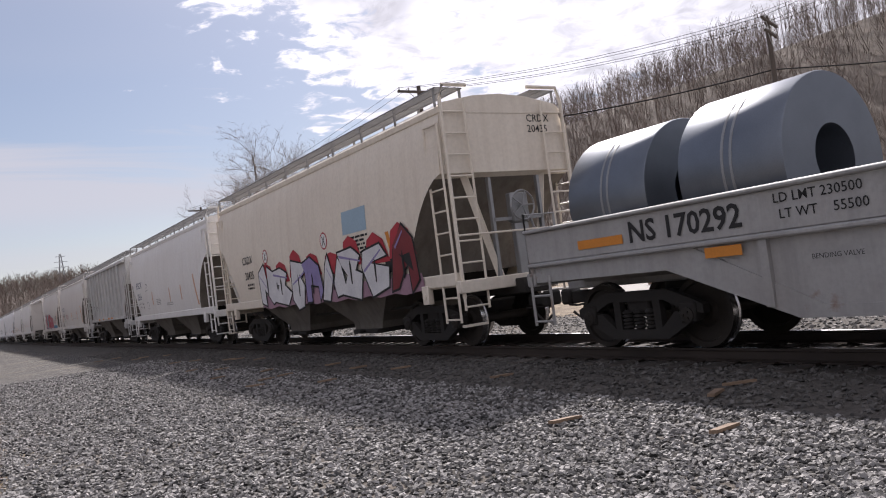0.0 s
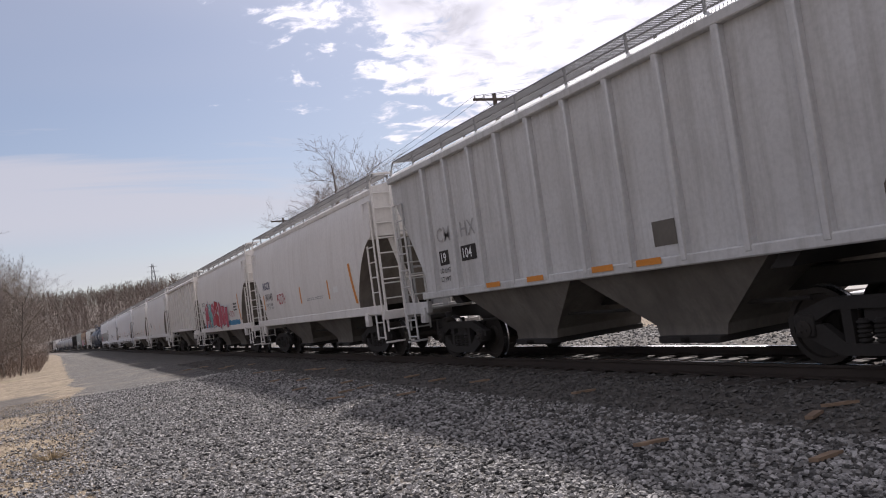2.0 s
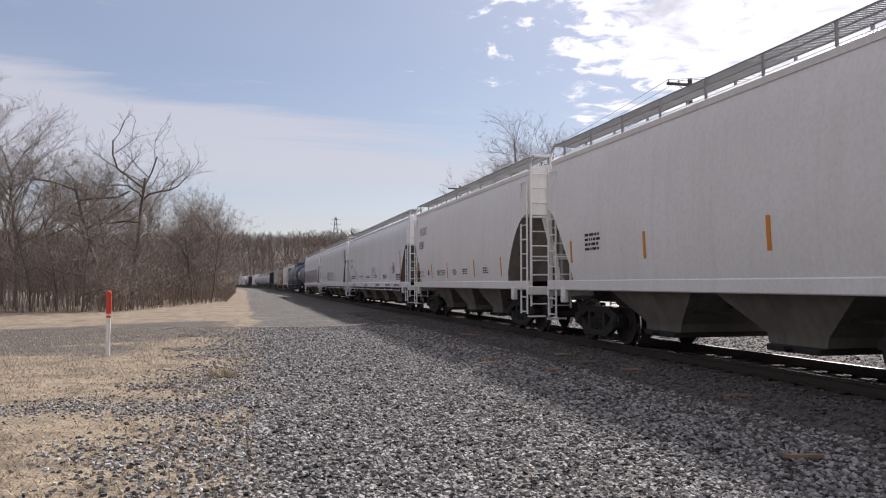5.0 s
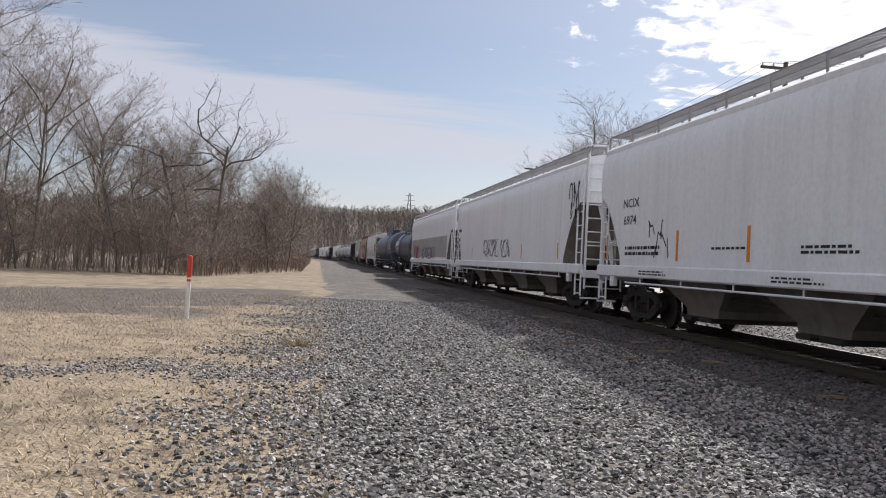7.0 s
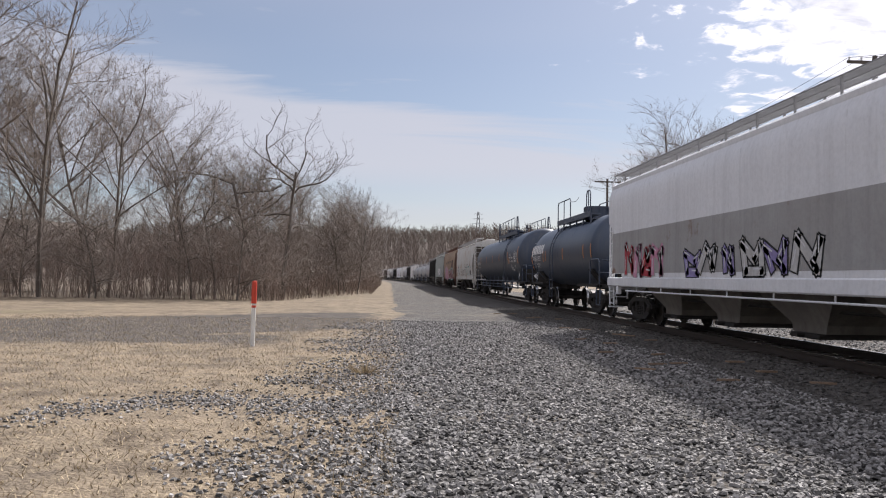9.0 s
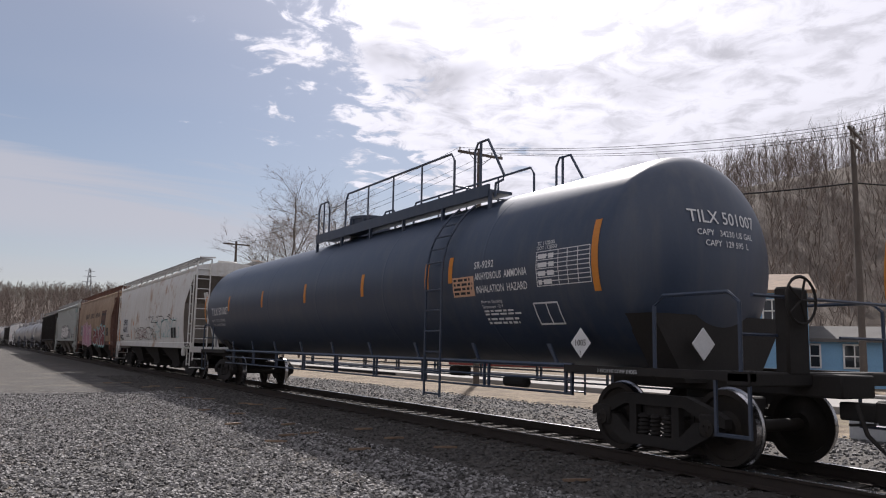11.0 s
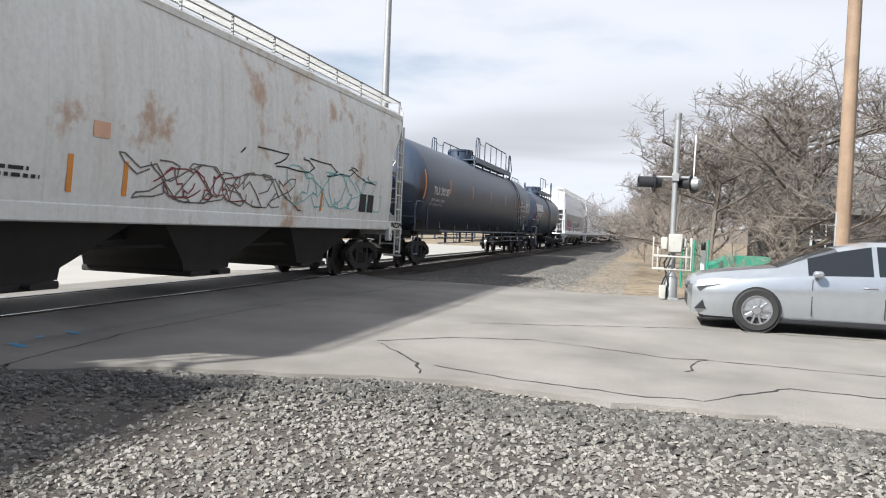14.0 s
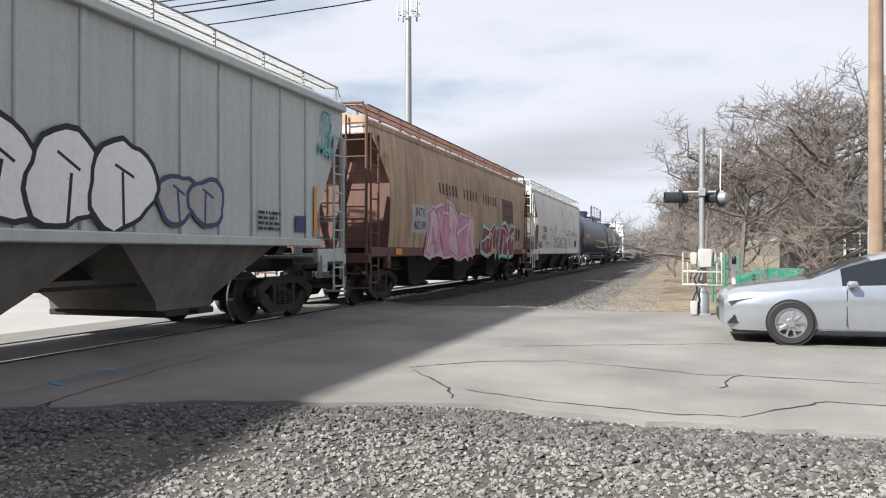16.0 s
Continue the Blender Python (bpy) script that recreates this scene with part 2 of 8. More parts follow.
M["g_red"] = material("red_spray_paint", (0.42, 0.035, 0.05), (0.3, 0.02, 0.04), 3, 30, 0.7, 0.6, bump=0.03)
M["g_rose"] = material("rose_red_spray_paint", (0.5, 0.1, 0.15), (0.4, 0.06, 0.1), 3, 30, 0.7, 0.6, bump=0.03)
M["g_pale_pink"] = material("pale_pink_spray_paint", (0.6, 0.4, 0.46), (0.5, 0.3, 0.37), 3, 30, 0.7, 0.6, bump=0.03)
M["g_pink"] = material("pink_spray_paint", (0.55, 0.25, 0.36), (0.42, 0.17, 0.28), 3, 30, 0.7, 0.6, bump=0.03)
M["g_mauve"] = material("mauve_spray_paint", (0.33, 0.2, 0.26), (0.24, 0.14, 0.19), 3, 30, 0.7, 0.6, bump=0.03)
M["g_violet"] = material("violet_spray_paint", (0.28, 0.24, 0.46), (0.2, 0.16, 0.34), 3, 30, 0.7, 0.6, bump=0.03)
M["g_blue"] = material("blue_spray_paint", (0.06, 0.25, 0.42), (0.03, 0.16, 0.33), 2, 30, 0.7, 0.6, bump=0.03)
M["g_teal"] = material("teal_spray_paint", (0.18, 0.45, 0.46), (0.1, 0.36, 0.36), 2, 30, 0.7, 0.6, bump=0.03)
M["g_maroon"] = material("maroon_spray_paint", (0.2, 0.03, 0.035), (0.14, 0.02, 0.03), 3, 30, 0.7, 0.6, bump=0.03)
M["sign_orange"] = material("faded_orange_placard", (0.60, 0.36, 0.24), None, 4, 40, 0.4, 0.6, bump=0.02)
M["galv"] = material("galvanised_steel", (0.3, 0.305, 0.31), (0.22, 0.22, 0.225), 4, 50, 0.5, 0.5, 0.5, 0.05)
M["wood_pole"] = material("weathered_pole_wood", (0.27, 0.19, 0.13), (0.18, 0.125, 0.09), 1.5, 22, 0.8, 0.85, bump=0.3, streak=0.6)
M["dark_pole"] = material("creosoted_pole_wood", (0.085, 0.07, 0.06), (0.13, 0.11, 0.095), 1.5, 22, 0.8, 0.85, bump=0.3, streak=0.5)
M["tie"] = material("creosoted_tie_wood", (0.05, 0.042, 0.037), (0.085, 0.074, 0.064), 3, 25, 0.8, 0.9, bump=0.5, objrand=0.25)
M["rail"] = material("rusted_rail_steel", (0.055, 0.043, 0.036), (0.04, 0.032, 0.028), 3, 50, 0.6, 0.7, 0.3, 0.15)
M["railtop"] = material("polished_rail_head", (0.5, 0.5, 0.5), (0.38, 0.38, 0.38), 4, 60, 0.4, 0.22, 1.0, 0.02)
M["stone"] = material("crushed_limestone", (0.225, 0.216, 0.209), (0.13, 0.124, 0.117), 6, 50, 0.7, 0.85, bump=0.3, island=0.95)
M["ballast"] = material("grimy_track_ballast", (0.10, 0.094, 0.088), (0.06, 0.056, 0.052), 6, 50, 0.7, 0.9, bump=0.3, island=0.5)
M["dust_stone"] = material("dusty_small_gravel", (0.2, 0.187, 0.17), (0.13, 0.121, 0.109), 5, 50, 0.7, 0.9, bump=0.3, island=0.4)
M["clod"] = material("dark_earth_clods", (0.10, 0.08, 0.06), (0.2, 0.16, 0.12), 5, 50, 0.7, 0.95, bump=0.3, island=0.4)
M["grating"] = material("weathered_walkway_steel", (0.30, 0.30, 0.30), (0.2, 0.19, 0.185), 2, 40, 0.6, 0.6, 0.4, 0.05)
M["asphalt"] = material("sun_bleached_asphalt", (0.212, 0.197, 0.18), (0.116, 0.107, 0.097), 0.5, 60, 0.9, 0.9, bump=1.0, dist=0.008, rust=0.06, rust_col=(0.155, 0.142, 0.127))
M["concrete"] = material("pale_concrete", (0.3, 0.285, 0.265), (0.23, 0.215, 0.2), 0.4, 30, 0.6, 0.9, bump=0.2)
M["tar"] = material("tar_filled_joint", (0.022, 0.02, 0.018), None, 5, 40, 0.5, 0.8, bump=0.3)
M["bark"] = material("grey_brown_bark", (0.115, 0.095, 0.08), (0.17, 0.15, 0.13), 2, 25, 0.7, 0.9, bump=0.5)
M["twig"] = material("brown_winter_twigs", (0.25, 0.212, 0.182), (0.18, 0.15, 0.13), 1, 8, 0.7, 0.9, bump=0.0)
M["woods"] = material("bare_hillside_woods", (0.21, 0.172, 0.148), (0.15, 0.125, 0.11), 0.05, 0.6, 0.8, 0.95, bump=0.0, island=0.35)
M["twig_dark"] = material("dark_winter_twigs", (0.165, 0.142, 0.125), (0.115, 0.098, 0.088), 1, 8, 0.7, 0.9, bump=0.0)
M["brush"] = material("red_brown_brush_stems", (0.235, 0.18, 0.15), (0.16, 0.122, 0.1), 1, 8, 0.7, 0.9, bump=0.0, island=0.4)
M["signal_paint"] = material("weathered_beige_gear_paint", (0.38, 0.37, 0.34), (0.28, 0.27, 0.25), 3, 25, 0.6, 0.6, bump=0.05)
M["lawn"] = material("dull_winter_lawn", (0.17, 0.155, 0.085), (0.12, 0.105, 0.062), 0.8, 24, 0.8, 0.95, bump=0.4)
M["straw"] = material("dry_straw_grass", (0.42, 0.34, 0.225), (0.3, 0.24, 0.155), 3, 20, 0.7, 0.9, bump=0.0, island=0.35)
M["silver"] = material("silver_car_paint", (0.43, 0.45, 0.48), (0.4, 0.42, 0.45), 0.4, 6, 0.3, 0.28, 0.75, 0.0, coat=0.8)
M["carglass"] = glass_material("tinted_car_glass", (0.012, 0.014, 0.017))
M["rubber"] = material("black_rubber", (0.02, 0.02, 0.02), None, 6, 50, 0.5, 0.8, bump=0.1)
M["alloy"] = material("alloy_rim", (0.5, 0.5, 0.52), None, 5, 40, 0.3, 0.3, 0.9, 0.0)
M["blackplastic"] = material("black_plastic", (0.018, 0.018, 0.02), None, 6, 60, 0.4, 0.45, bump=0.05)
M["bluesiding"] = material("light_blue_siding", (0.20, 0.38, 0.56), (0.17, 0.33, 0.5), 0.6, 12, 0.5, 0.7, bump=0.1)
M["roofing"] = material("grey_shingle_roof", (0.12, 0.115, 0.11), (0.08, 0.075, 0.07), 1, 20, 0.7, 0.9, bump=0.4)
M["redsiding"] = material("barn_red_siding", (0.26, 0.05, 0.04), (0.2, 0.04, 0.035), 0.6, 12, 0.6, 0.75, bump=0.1)
M["whitepaint"] = material("white_trim_paint", (0.72, 0.72, 0.70), (0.62, 0.62, 0.60), 1, 20, 0.5, 0.6, bump=0.05)
M["brick"] = material("tan_block_wall", (0.36, 0.29, 0.22), (0.3, 0.24, 0.18), 0.6, 10, 0.6, 0.85, bump=0.2)
M["greensheet"] = material("green_painted_steel", (0.02, 0.20, 0.13), (0.015, 0.15, 0.10), 1, 20, 0.5, 0.6, bump=0.06)
M["redpaint"] = material("red_post_paint", (0.55, 0.06, 0.03), (0.45, 0.05, 0.03), 3, 30, 0.5, 0.55, bump=0.03)
M["cabinet"] = material("grey_cabinet_paint", (0.52, 0.53, 0.54), (0.45, 0.46, 0.47), 1.5, 20, 0.5, 0.55, bump=0.04)
M["window"] = glass_material("dark_window_glass", (0.02, 0.025, 0.03))
M["ledge"] = material("cable_black", (0.02, 0.02, 0.02), None, 6, 50, 0.3, 0.7, bump=0.0)
M["lens"] = glass_material("signal_lens", (0.12, 0.01, 0.01))
M["headlamp"] = glass_material("clear_headlamp", (0.5, 0.52, 0.55))


def ground_material():
    """Earth sheet: dry grass, gravel by the track, a worn dirt drive, all by place."""
    ma = bpy.data.materials.new("ground_earth")
    ma.use_nodes = True
    n, ln = ma.node_tree.nodes, ma.node_tree.links
    b = n["Principled BSDF"]
    b.inputs["Roughness"].default_value = 0.95
    b.inputs["Specular IOR Level"].default_value = 0.15
    at = n.new("ShaderNodeAttribute")
    at.attribute_name = "cover"
    sep = n.new("ShaderNodeSeparateColor")
    ln.new(at.outputs["Color"], sep.inputs[0])
    tc = n.new("ShaderNodeTexCoord")

    def nz(s, d=4, r=0.6):
        k = n.new("ShaderNodeTexNoise")
        k.inputs["Scale"].default_value, k.inputs["Detail"].default_value, k.inputs["Roughness"].default_value = s, d, r
        ln.new(tc.outputs["Object"], k.inputs[0])
        return k.outputs[0]

    def rg(v, lo, hi):
        k = n.new("ShaderNodeMapRange")
        k.inputs[1].default_value, k.inputs[2].default_value = lo, hi
        ln.new(v, k.inputs[0])
        return k.outputs[0]

    def mx(f, a, c):
        k = n.new("ShaderNodeMix")
        k.data_type = "RGBA"
        ln.new(f, k.inputs[0])
        for s, v in ((6, a), (7, c)):
            if isinstance(v, tuple):
                k.inputs[s].default_value = (*v, 1)
            else:
                ln.new(v, k.inputs[s])
        return k.outputs[2]

    grass = mx(rg(nz(0.35, 6), 0.35, 0.65), (0.25, 0.2, 0.145), (0.165, 0.134, 0.102))
    grass = mx(rg(nz(9, 5, 0.7), 0.45, 0.7), grass, (0.35, 0.285, 0.195))
    grass = mx(rg(nz(45, 3), 0.5, 0.75), grass, (0.11, 0.085, 0.055))
    grass = mx(rg(nz(0.12, 3), 0.56, 0.74), grass, (0.165, 0.145, 0.09))
    grass = mx(rg(nz(1.6, 6, 0.72), 0.48, 0.64), grass, (0.105, 0.083, 0.062))
    grass = mx(rg(nz(0.55, 5, 0.65), 0.52, 0.68), grass, (0.12, 0.098, 0.078))
    vo = n.new("ShaderNodeTexVoronoi")
    vo.inputs["Scale"].default_value = 22
    ln.new(tc.outputs["Object"], vo.inputs[0])
    cs = n.new("ShaderNodeSeparateColor")
    ln.new(vo.outputs["Color"], cs.inputs[0])
    grav = mx(cs.outputs[0], (0.08, 0.075, 0.07), (0.23, 0.22, 0.21))
    # near-black between stone cells: shade of the gaps painted into the colour
    grav = mx(rg(vo.outputs["Distance"], 0.36, 0.6), grav, (0.035, 0.032, 0.03))
    grav = mx(rg(nz(0.6, 5), 0.5, 0.75), grav, (0.17, 0.145, 0.12))
    dirt = mx(rg(nz(1.2, 6), 0.35, 0.7), (0.06, 0.053, 0.048), (0.115, 0.1, 0.088))
    # edges broken up by noise
    e = n.new("ShaderNodeMath")
    e.operation = "MULTIPLY_ADD"
    ln.new(rg(nz(2.2, 6, 0.7), 0.2, 0.8), e.inputs[0])
    e.inputs[1].default_value, e.inputs[2].default_value = 0.7, -0.35
    a1 = n.new("ShaderNodeMath")
    ln.new(sep.outputs[0], a1.inputs[0])
    ln.new(e.outputs[0], a1.inputs[1])
    a2 = n.new("ShaderNodeMath")
    ln.new(sep.outputs[1], a2.inputs[0])
    ln.new(e.outputs[0], a2.inputs[1])
    col = mx(rg(a2.outputs[0], 0.4, 0.6), grass, dirt)
    col = mx(rg(a1.outputs[0], 0.42, 0.58), col, grav)
    col = mx(sep.outputs[2], col, mx(rg(nz(0.3, 5), 0.35, 0.7), (0.11, 0.093, 0.08), (0.15, 0.125, 0.105)))
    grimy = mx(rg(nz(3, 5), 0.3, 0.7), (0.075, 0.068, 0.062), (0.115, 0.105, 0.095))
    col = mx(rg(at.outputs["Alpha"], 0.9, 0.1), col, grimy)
    ln.new(col, b.inputs["Base Color"])
    bp = n.new("ShaderNodeBump")
    bp.inputs["Strength"].default_value, bp.inputs["Distance"].default_value = 0.6, 0.03
    hb = n.new("ShaderNodeMath")
    hb.operation = "SUBTRACT"
    ln.new(nz(30, 4), hb.inputs[0])
    ln.new(vo.outputs["Distance"], hb.inputs[1])
    ln.new(hb.outputs[0], bp.inputs["Height"])
    ln.new(bp.outputs[0], b.inputs["Normal"])
    return ma


M["ground"] = ground_material()


# ---- building helpers ----
class Geo:
    """Vertices and faces of one mesh."""

    def __init__(self):
        self.v, self.f = [], []

    def add(self, verts, faces):
        o = len(self.v)
        self.v.extend(tuple(p) for p in verts)
        self.f.extend(tuple(i + o for i in q) for q in faces)
        return self

    def box(self, x0, x1, y0, y1, z0, z1, c=0.0):
        if x0 > x1: x0, x1 = x1, x0
        if y0 > y1: y0, y1 = y1, y0
        if z0 > z1: z0, z1 = z1, z0
        if c <= 0:
            v = [(x, y, z) for x in (x0, x1) for y in (y0, y1) for z in (z0, z1)]
            return self.add(v, [(0, 1, 3, 2), (4, 6, 7, 5), (0, 4, 5, 1), (2, 3, 7, 6), (0, 2, 6, 4), (1, 5, 7, 3)])
        bm = bmesh.new()
        bmesh.ops.create_cube(bm, size=1)
        for v in bm.verts:
            v.co = Vector((x0 + (v.co.x + .5) * (x1 - x0), y0 + (v.co.y + .5) * (y1 - y0), z0 + (v.co.z + .5) * (z1 - z0)))
        bmesh.ops.bevel(bm, geom=bm.edges[:], offset=c, segments=1, affect="EDGES")
        bm.verts.index_update()
        self.add([v.co[:] for v in bm.verts], [[v.index for v in q.verts] for q in bm.faces])
        bm.free()
        return self

    def tube(self, pts, r, sides=6, r1=None, cap=True):
        pts = [Vector(p) for p in pts]
        rings, m = [], len(pts)
        up = Vector((0, 0, 1))
        for i, p in enumerate(pts):
            d = (pts[min(i + 1, m - 1)] - pts[max(i - 1, 0)]).normalized()
            a = d.cross(up if abs(d.z) < 0.95 else Vector((1, 0, 0))).normalized()
            b = d.cross(a)
            rr = r if r1 is None else r + (r1 - r) * i / (m - 1)
            rings.append([p + (a * math.cos(k * 2 * math.pi / sides) + b * math.sin(k * 2 * math.pi / sides)) * rr for k in range(sides)])
        f = []
        for i in range(m - 1):
            for k in range(sides):
                f.append((i * sides + k, i * sides + (k + 1) % sides, (i + 1) * sides + (k + 1) % sides, (i + 1) * sides + k))
        if cap:
            f += [tuple(range(sides - 1, -1, -1)), tuple((m - 1) * sides + k for k in range(sides))]
        return self.add([p for q in rings for p in q], f)

    def lathe(self, prof, sides, axis="y", centre=(0, 0, 0), closed=False):
        """prof: (radius, position along the axis)."""
        v = []
        for r, a in prof:
            for k in range(sides):
                c, s = math.cos(2 * math.pi * k / sides) * r, math.sin(2 * math.pi * k / sides) * r
                p = {"x": (a, c, s), "y": (c, a, s), "z": (c, s, a)}[axis]
                v.append((p[0] + centre[0], p[1] + centre[1], p[2] + centre[2]))
        f = []
        m = len(prof)
        for i in range(m if closed else m - 1):
            j = (i + 1) % m
            for k in range(sides):
                f.append((i * sides + k, i * sides + (k + 1) % sides, j * sides + (k + 1) % sides, j * sides + k))
        if not closed:
            f += [tuple(range(sides)), tuple((m - 1) * sides + k for k in range(sides))]
        return self.add(v, f)

    def prism(self, poly, x0, x1, axis="x"):
        """A polygon in the plane across the axis, drawn out from x0 to x1."""
        def put(a, p):
            return {"x": (a, p[0], p[1]), "y": (p[0], a, p[1]), "z": (p[0], p[1], a)}[axis]
        m = len(poly)
        v = [put(x0, p) for p in poly] + [put(x1, p) for p in poly]
        return self.add(v, [tuple(range(m)), tuple(range(2 * m - 1, m - 1, -1))] + [(i, (i + 1) % m, m + (i + 1) % m, m + i) for i in range(m)])

    def loft(self, rings, caps=True):
        """Closed rings with the same number of points."""
        m = len(rings[0])
        f = [(i * m + k, i * m + (k + 1) % m, (i + 1) * m + (k + 1) % m, (i + 1) * m + k) for i in range(len(rings) - 1) for k in range(m)]
        if caps:
            f += [tuple(range(m - 1, -1, -1)), tuple((len(rings) - 1) * m + k for k in range(m))]
        return self.add([p for q in rings for p in q], f)

    def mesh(self, name, mats, smooth=True, angle=38):
        me = bpy.data.meshes.new(name)
        me.from_pydata(self.v, [], self.f)
        bm = bmesh.new()
        bm.from_mesh(me)
        bmesh.ops.recalc_face_normals(bm, faces=bm.faces)
        bm.to_mesh(me)
        bm.free()
        for ma in (mats if isinstance(mats, list) else [mats]):
            me.materials.append(ma)
        if smooth:
            me.polygons.foreach_set("use_smooth", [True] * len(me.polygons))
            me.set_sharp_from_angle(angle=radians(angle))
        return me


def part(name, geo, ma, parent, label="", m=None, smooth=True):
    """One mesh object under a thing or a part; geo may be a ready mesh."""
    ob = new(name, geo if isinstance(geo, bpy.types.Mesh) else geo.mesh(name, ma, smooth))
    ob.parent = parent
    if m is not None:
        ob.matrix_basis = m
    if label:
        ob["label"] = label
    return ob


def thing(name, label, category, m=None, group="", kind=""):
    ob = new(name)
    if m is not None:
        ob.matrix_basis = m
    return tagged(ob, label, category, group, kind)


def struct(name, geo, ma, label, category, smooth=True):
    return tagged(new(name, geo.mesh(name, ma, smooth)), label, category, kind="structure")


TEXT_CACHE = {}


def text_shape(s, bold=0.0):
    """Outline of a line of the built-in font: vertices in text units (capitals about 0.7 high), faces and width."""
    if (s, bold) not in TEXT_CACHE:
        cu = bpy.data.curves.new("text", "FONT")
        cu.body, cu.resolution_u, cu.offset = s, 2, bold
        ob = bpy.data.objects.new("text", cu)
        scene.collection.objects.link(ob)
        dg = bpy.context.evaluated_depsgraph_get()
        me = bpy.data.meshes.new_from_object(ob.evaluated_get(dg))
        v = [tuple(p.co) for p in me.vertices]
        f = [tuple(p.vertices) for p in me.polygons]
        bpy.data.objects.remove(ob)
        bpy.data.curves.remove(cu)
        bpy.data.meshes.remove(me)
        TEXT_CACHE[(s, bold)] = v, f, max((p[0] for p in v), default=0)
    return TEXT_CACHE[(s, bold)]

# ---- the place in numbers ----
XC, ZR = 8.70, 0.242          # track centre, top of rail
V0, ACC = 17.52, -0.137       # train speed at 8 s and its change
BEND, RADIUS = 150.0, 2400.0  # where the far track begins to curve


def travel(t):
    return -(V0 * (t - 8) + 0.5 * ACC * (t - 8) ** 2)


def on_track(y):
    """Pose on the track at distance y along it."""
    if y <= BEND:
        return pose(XC, y, ZR)
    d = y - BEND
    return pose(XC - d * d / (2 * RADIUS), y, ZR, 0, 0, math.degrees(d / RADIUS))


WAGONS, WHEELSETS = [], []

# ---- shared running gear ----
R_WHEEL, HALF_BASE = 0.457, 0.89


def running_gear():
    g = {}
    w = Geo()
    for s in (-1, 1):
        x = s * 0.7175
        o = s * 0.065
        w.lathe([(0.09, x - o * 1.1), (0.14, x - o * 1.1), (0.2, x - o * 0.2), (0.36, x + o * 0.1), (0.39, x - o * 0.9), (0.485, x - o * 1.0), (0.483, x - o * 0.7),
                 (0.458, x - o * 0.5), (0.452, x + o * 1.0), (0.385, x + o * 1.0), (0.37, x + o * 0.45), (0.2, x + o * 0.15), (0.15, x + o * 0.9), (0.09, x + o * 0.9)], 32, "x")
        w.lathe([(0.075, s * 0.8), (0.075, s * 1.02), (0.10, s * 1.02), (0.10, s * 1.10), (0.06, s * 1.11)], 12, "x")
        for k in range(3):
            a = k * 2.094
            w.tube([(s * 1.11, math.cos(a) * 0.045, math.sin(a) * 0.045), (s * 1.125, math.cos(a) * 0.045, math.sin(a) * 0.045)], 0.016, 6)
    w.tube([(-0.8, 0, 0), (0.8, 0, 0)], 0.08, 12)
    me = w.mesh("wheelset", [M["wheel"], M["tread"]])
    for p in me.polygons:
        r = math.hypot(p.center.y, p.center.z)
        if 0.445 < r < 0.47 and 0.6 < abs(p.center.x) < 0.8:
            p.material_index = 1
    g["wheelset"] = me
    sf = Geo()
    for s in (1,):
        x0, x1 = s * 0.93, s * 1.05
        sf.prism([(-1.12, .58), (-.95, .66), (-.55, .80), (.55, .80), (.95, .66), (1.12, .58), (1.12, .47), (.8, .52), (.5, .66), (-.5, .66), (-.8, .52), (-1.12, .47)], x0, x1)
        sf.prism([(-.9, .36), (-.5, .15), (.5, .15), (.9, .36), (.78, .5), (.66, .5), (.40, .28), (-.40, .28), (-.66, .5), (-.78, .5)], x0 + s * .004, x1 - s * .004)
        for y in (-.36, .36):
            sf.box(x0 + s * .01, x1 - s * .01, y - .06, y + .06, .2, .72)
        for y in (-HALF_BASE, HALF_BASE):
            sf.box(s * 0.9, s * 1.085, y - .13, y + .13, .36, .62, .02)
    g["frame"] = sf.mesh("side_frame", M["grime"])
    prof = [(.05, .28)]
    for k in range(5):
        prof += [(.056, .29 + k * .05), (.082, .305 + k * .05), (.082, .32 + k * .05), (.056, .335 + k * .05)]
    g["spring"] = Geo().lathe(prof + [(.05, .55)], 10, "z").mesh("spring", M["grime"])
    bo = Geo().box(-1.0, 1.0, -.2, .2, .5, .76, .03)
    bo.lathe([(.28, .76), (.28, .86)], 16, "z")
    for s in (-1, 1):
        bo.box(-.75, .75, s * .42 - .05, s * .42 + .05, .42, .52)
        for x in (-.7175, .7175):
            bo.box(x - .06, x + .06, s * .40 - .03, s * .40 + .03, .3, .62)
    g["bolster"] = bo.mesh("truck", M["grime"])
    c = Geo().box(-.09, .09, 0, .5, .62, .82, .02)
    c.box(-.15, .13, .42, .66, .60, .86, .04)
    c.prism([(.13, .5), (.2, .52), (.2, .66), (.1, .7), (.06, .64)], .62, .84, "z")
    c.tube([(.22, .3, .8), (.3, .45, .5), (.26, .62, .32), (.2, .75, .45)], .025, 6)
    c.tube([(-.4, .15, .62), (-.1, .3, .58), (.4, .32, .6)], .018, 6)
    g["coupler"] = c.mesh("coupler", M["grime"])
    return g


GEAR = running_gear()


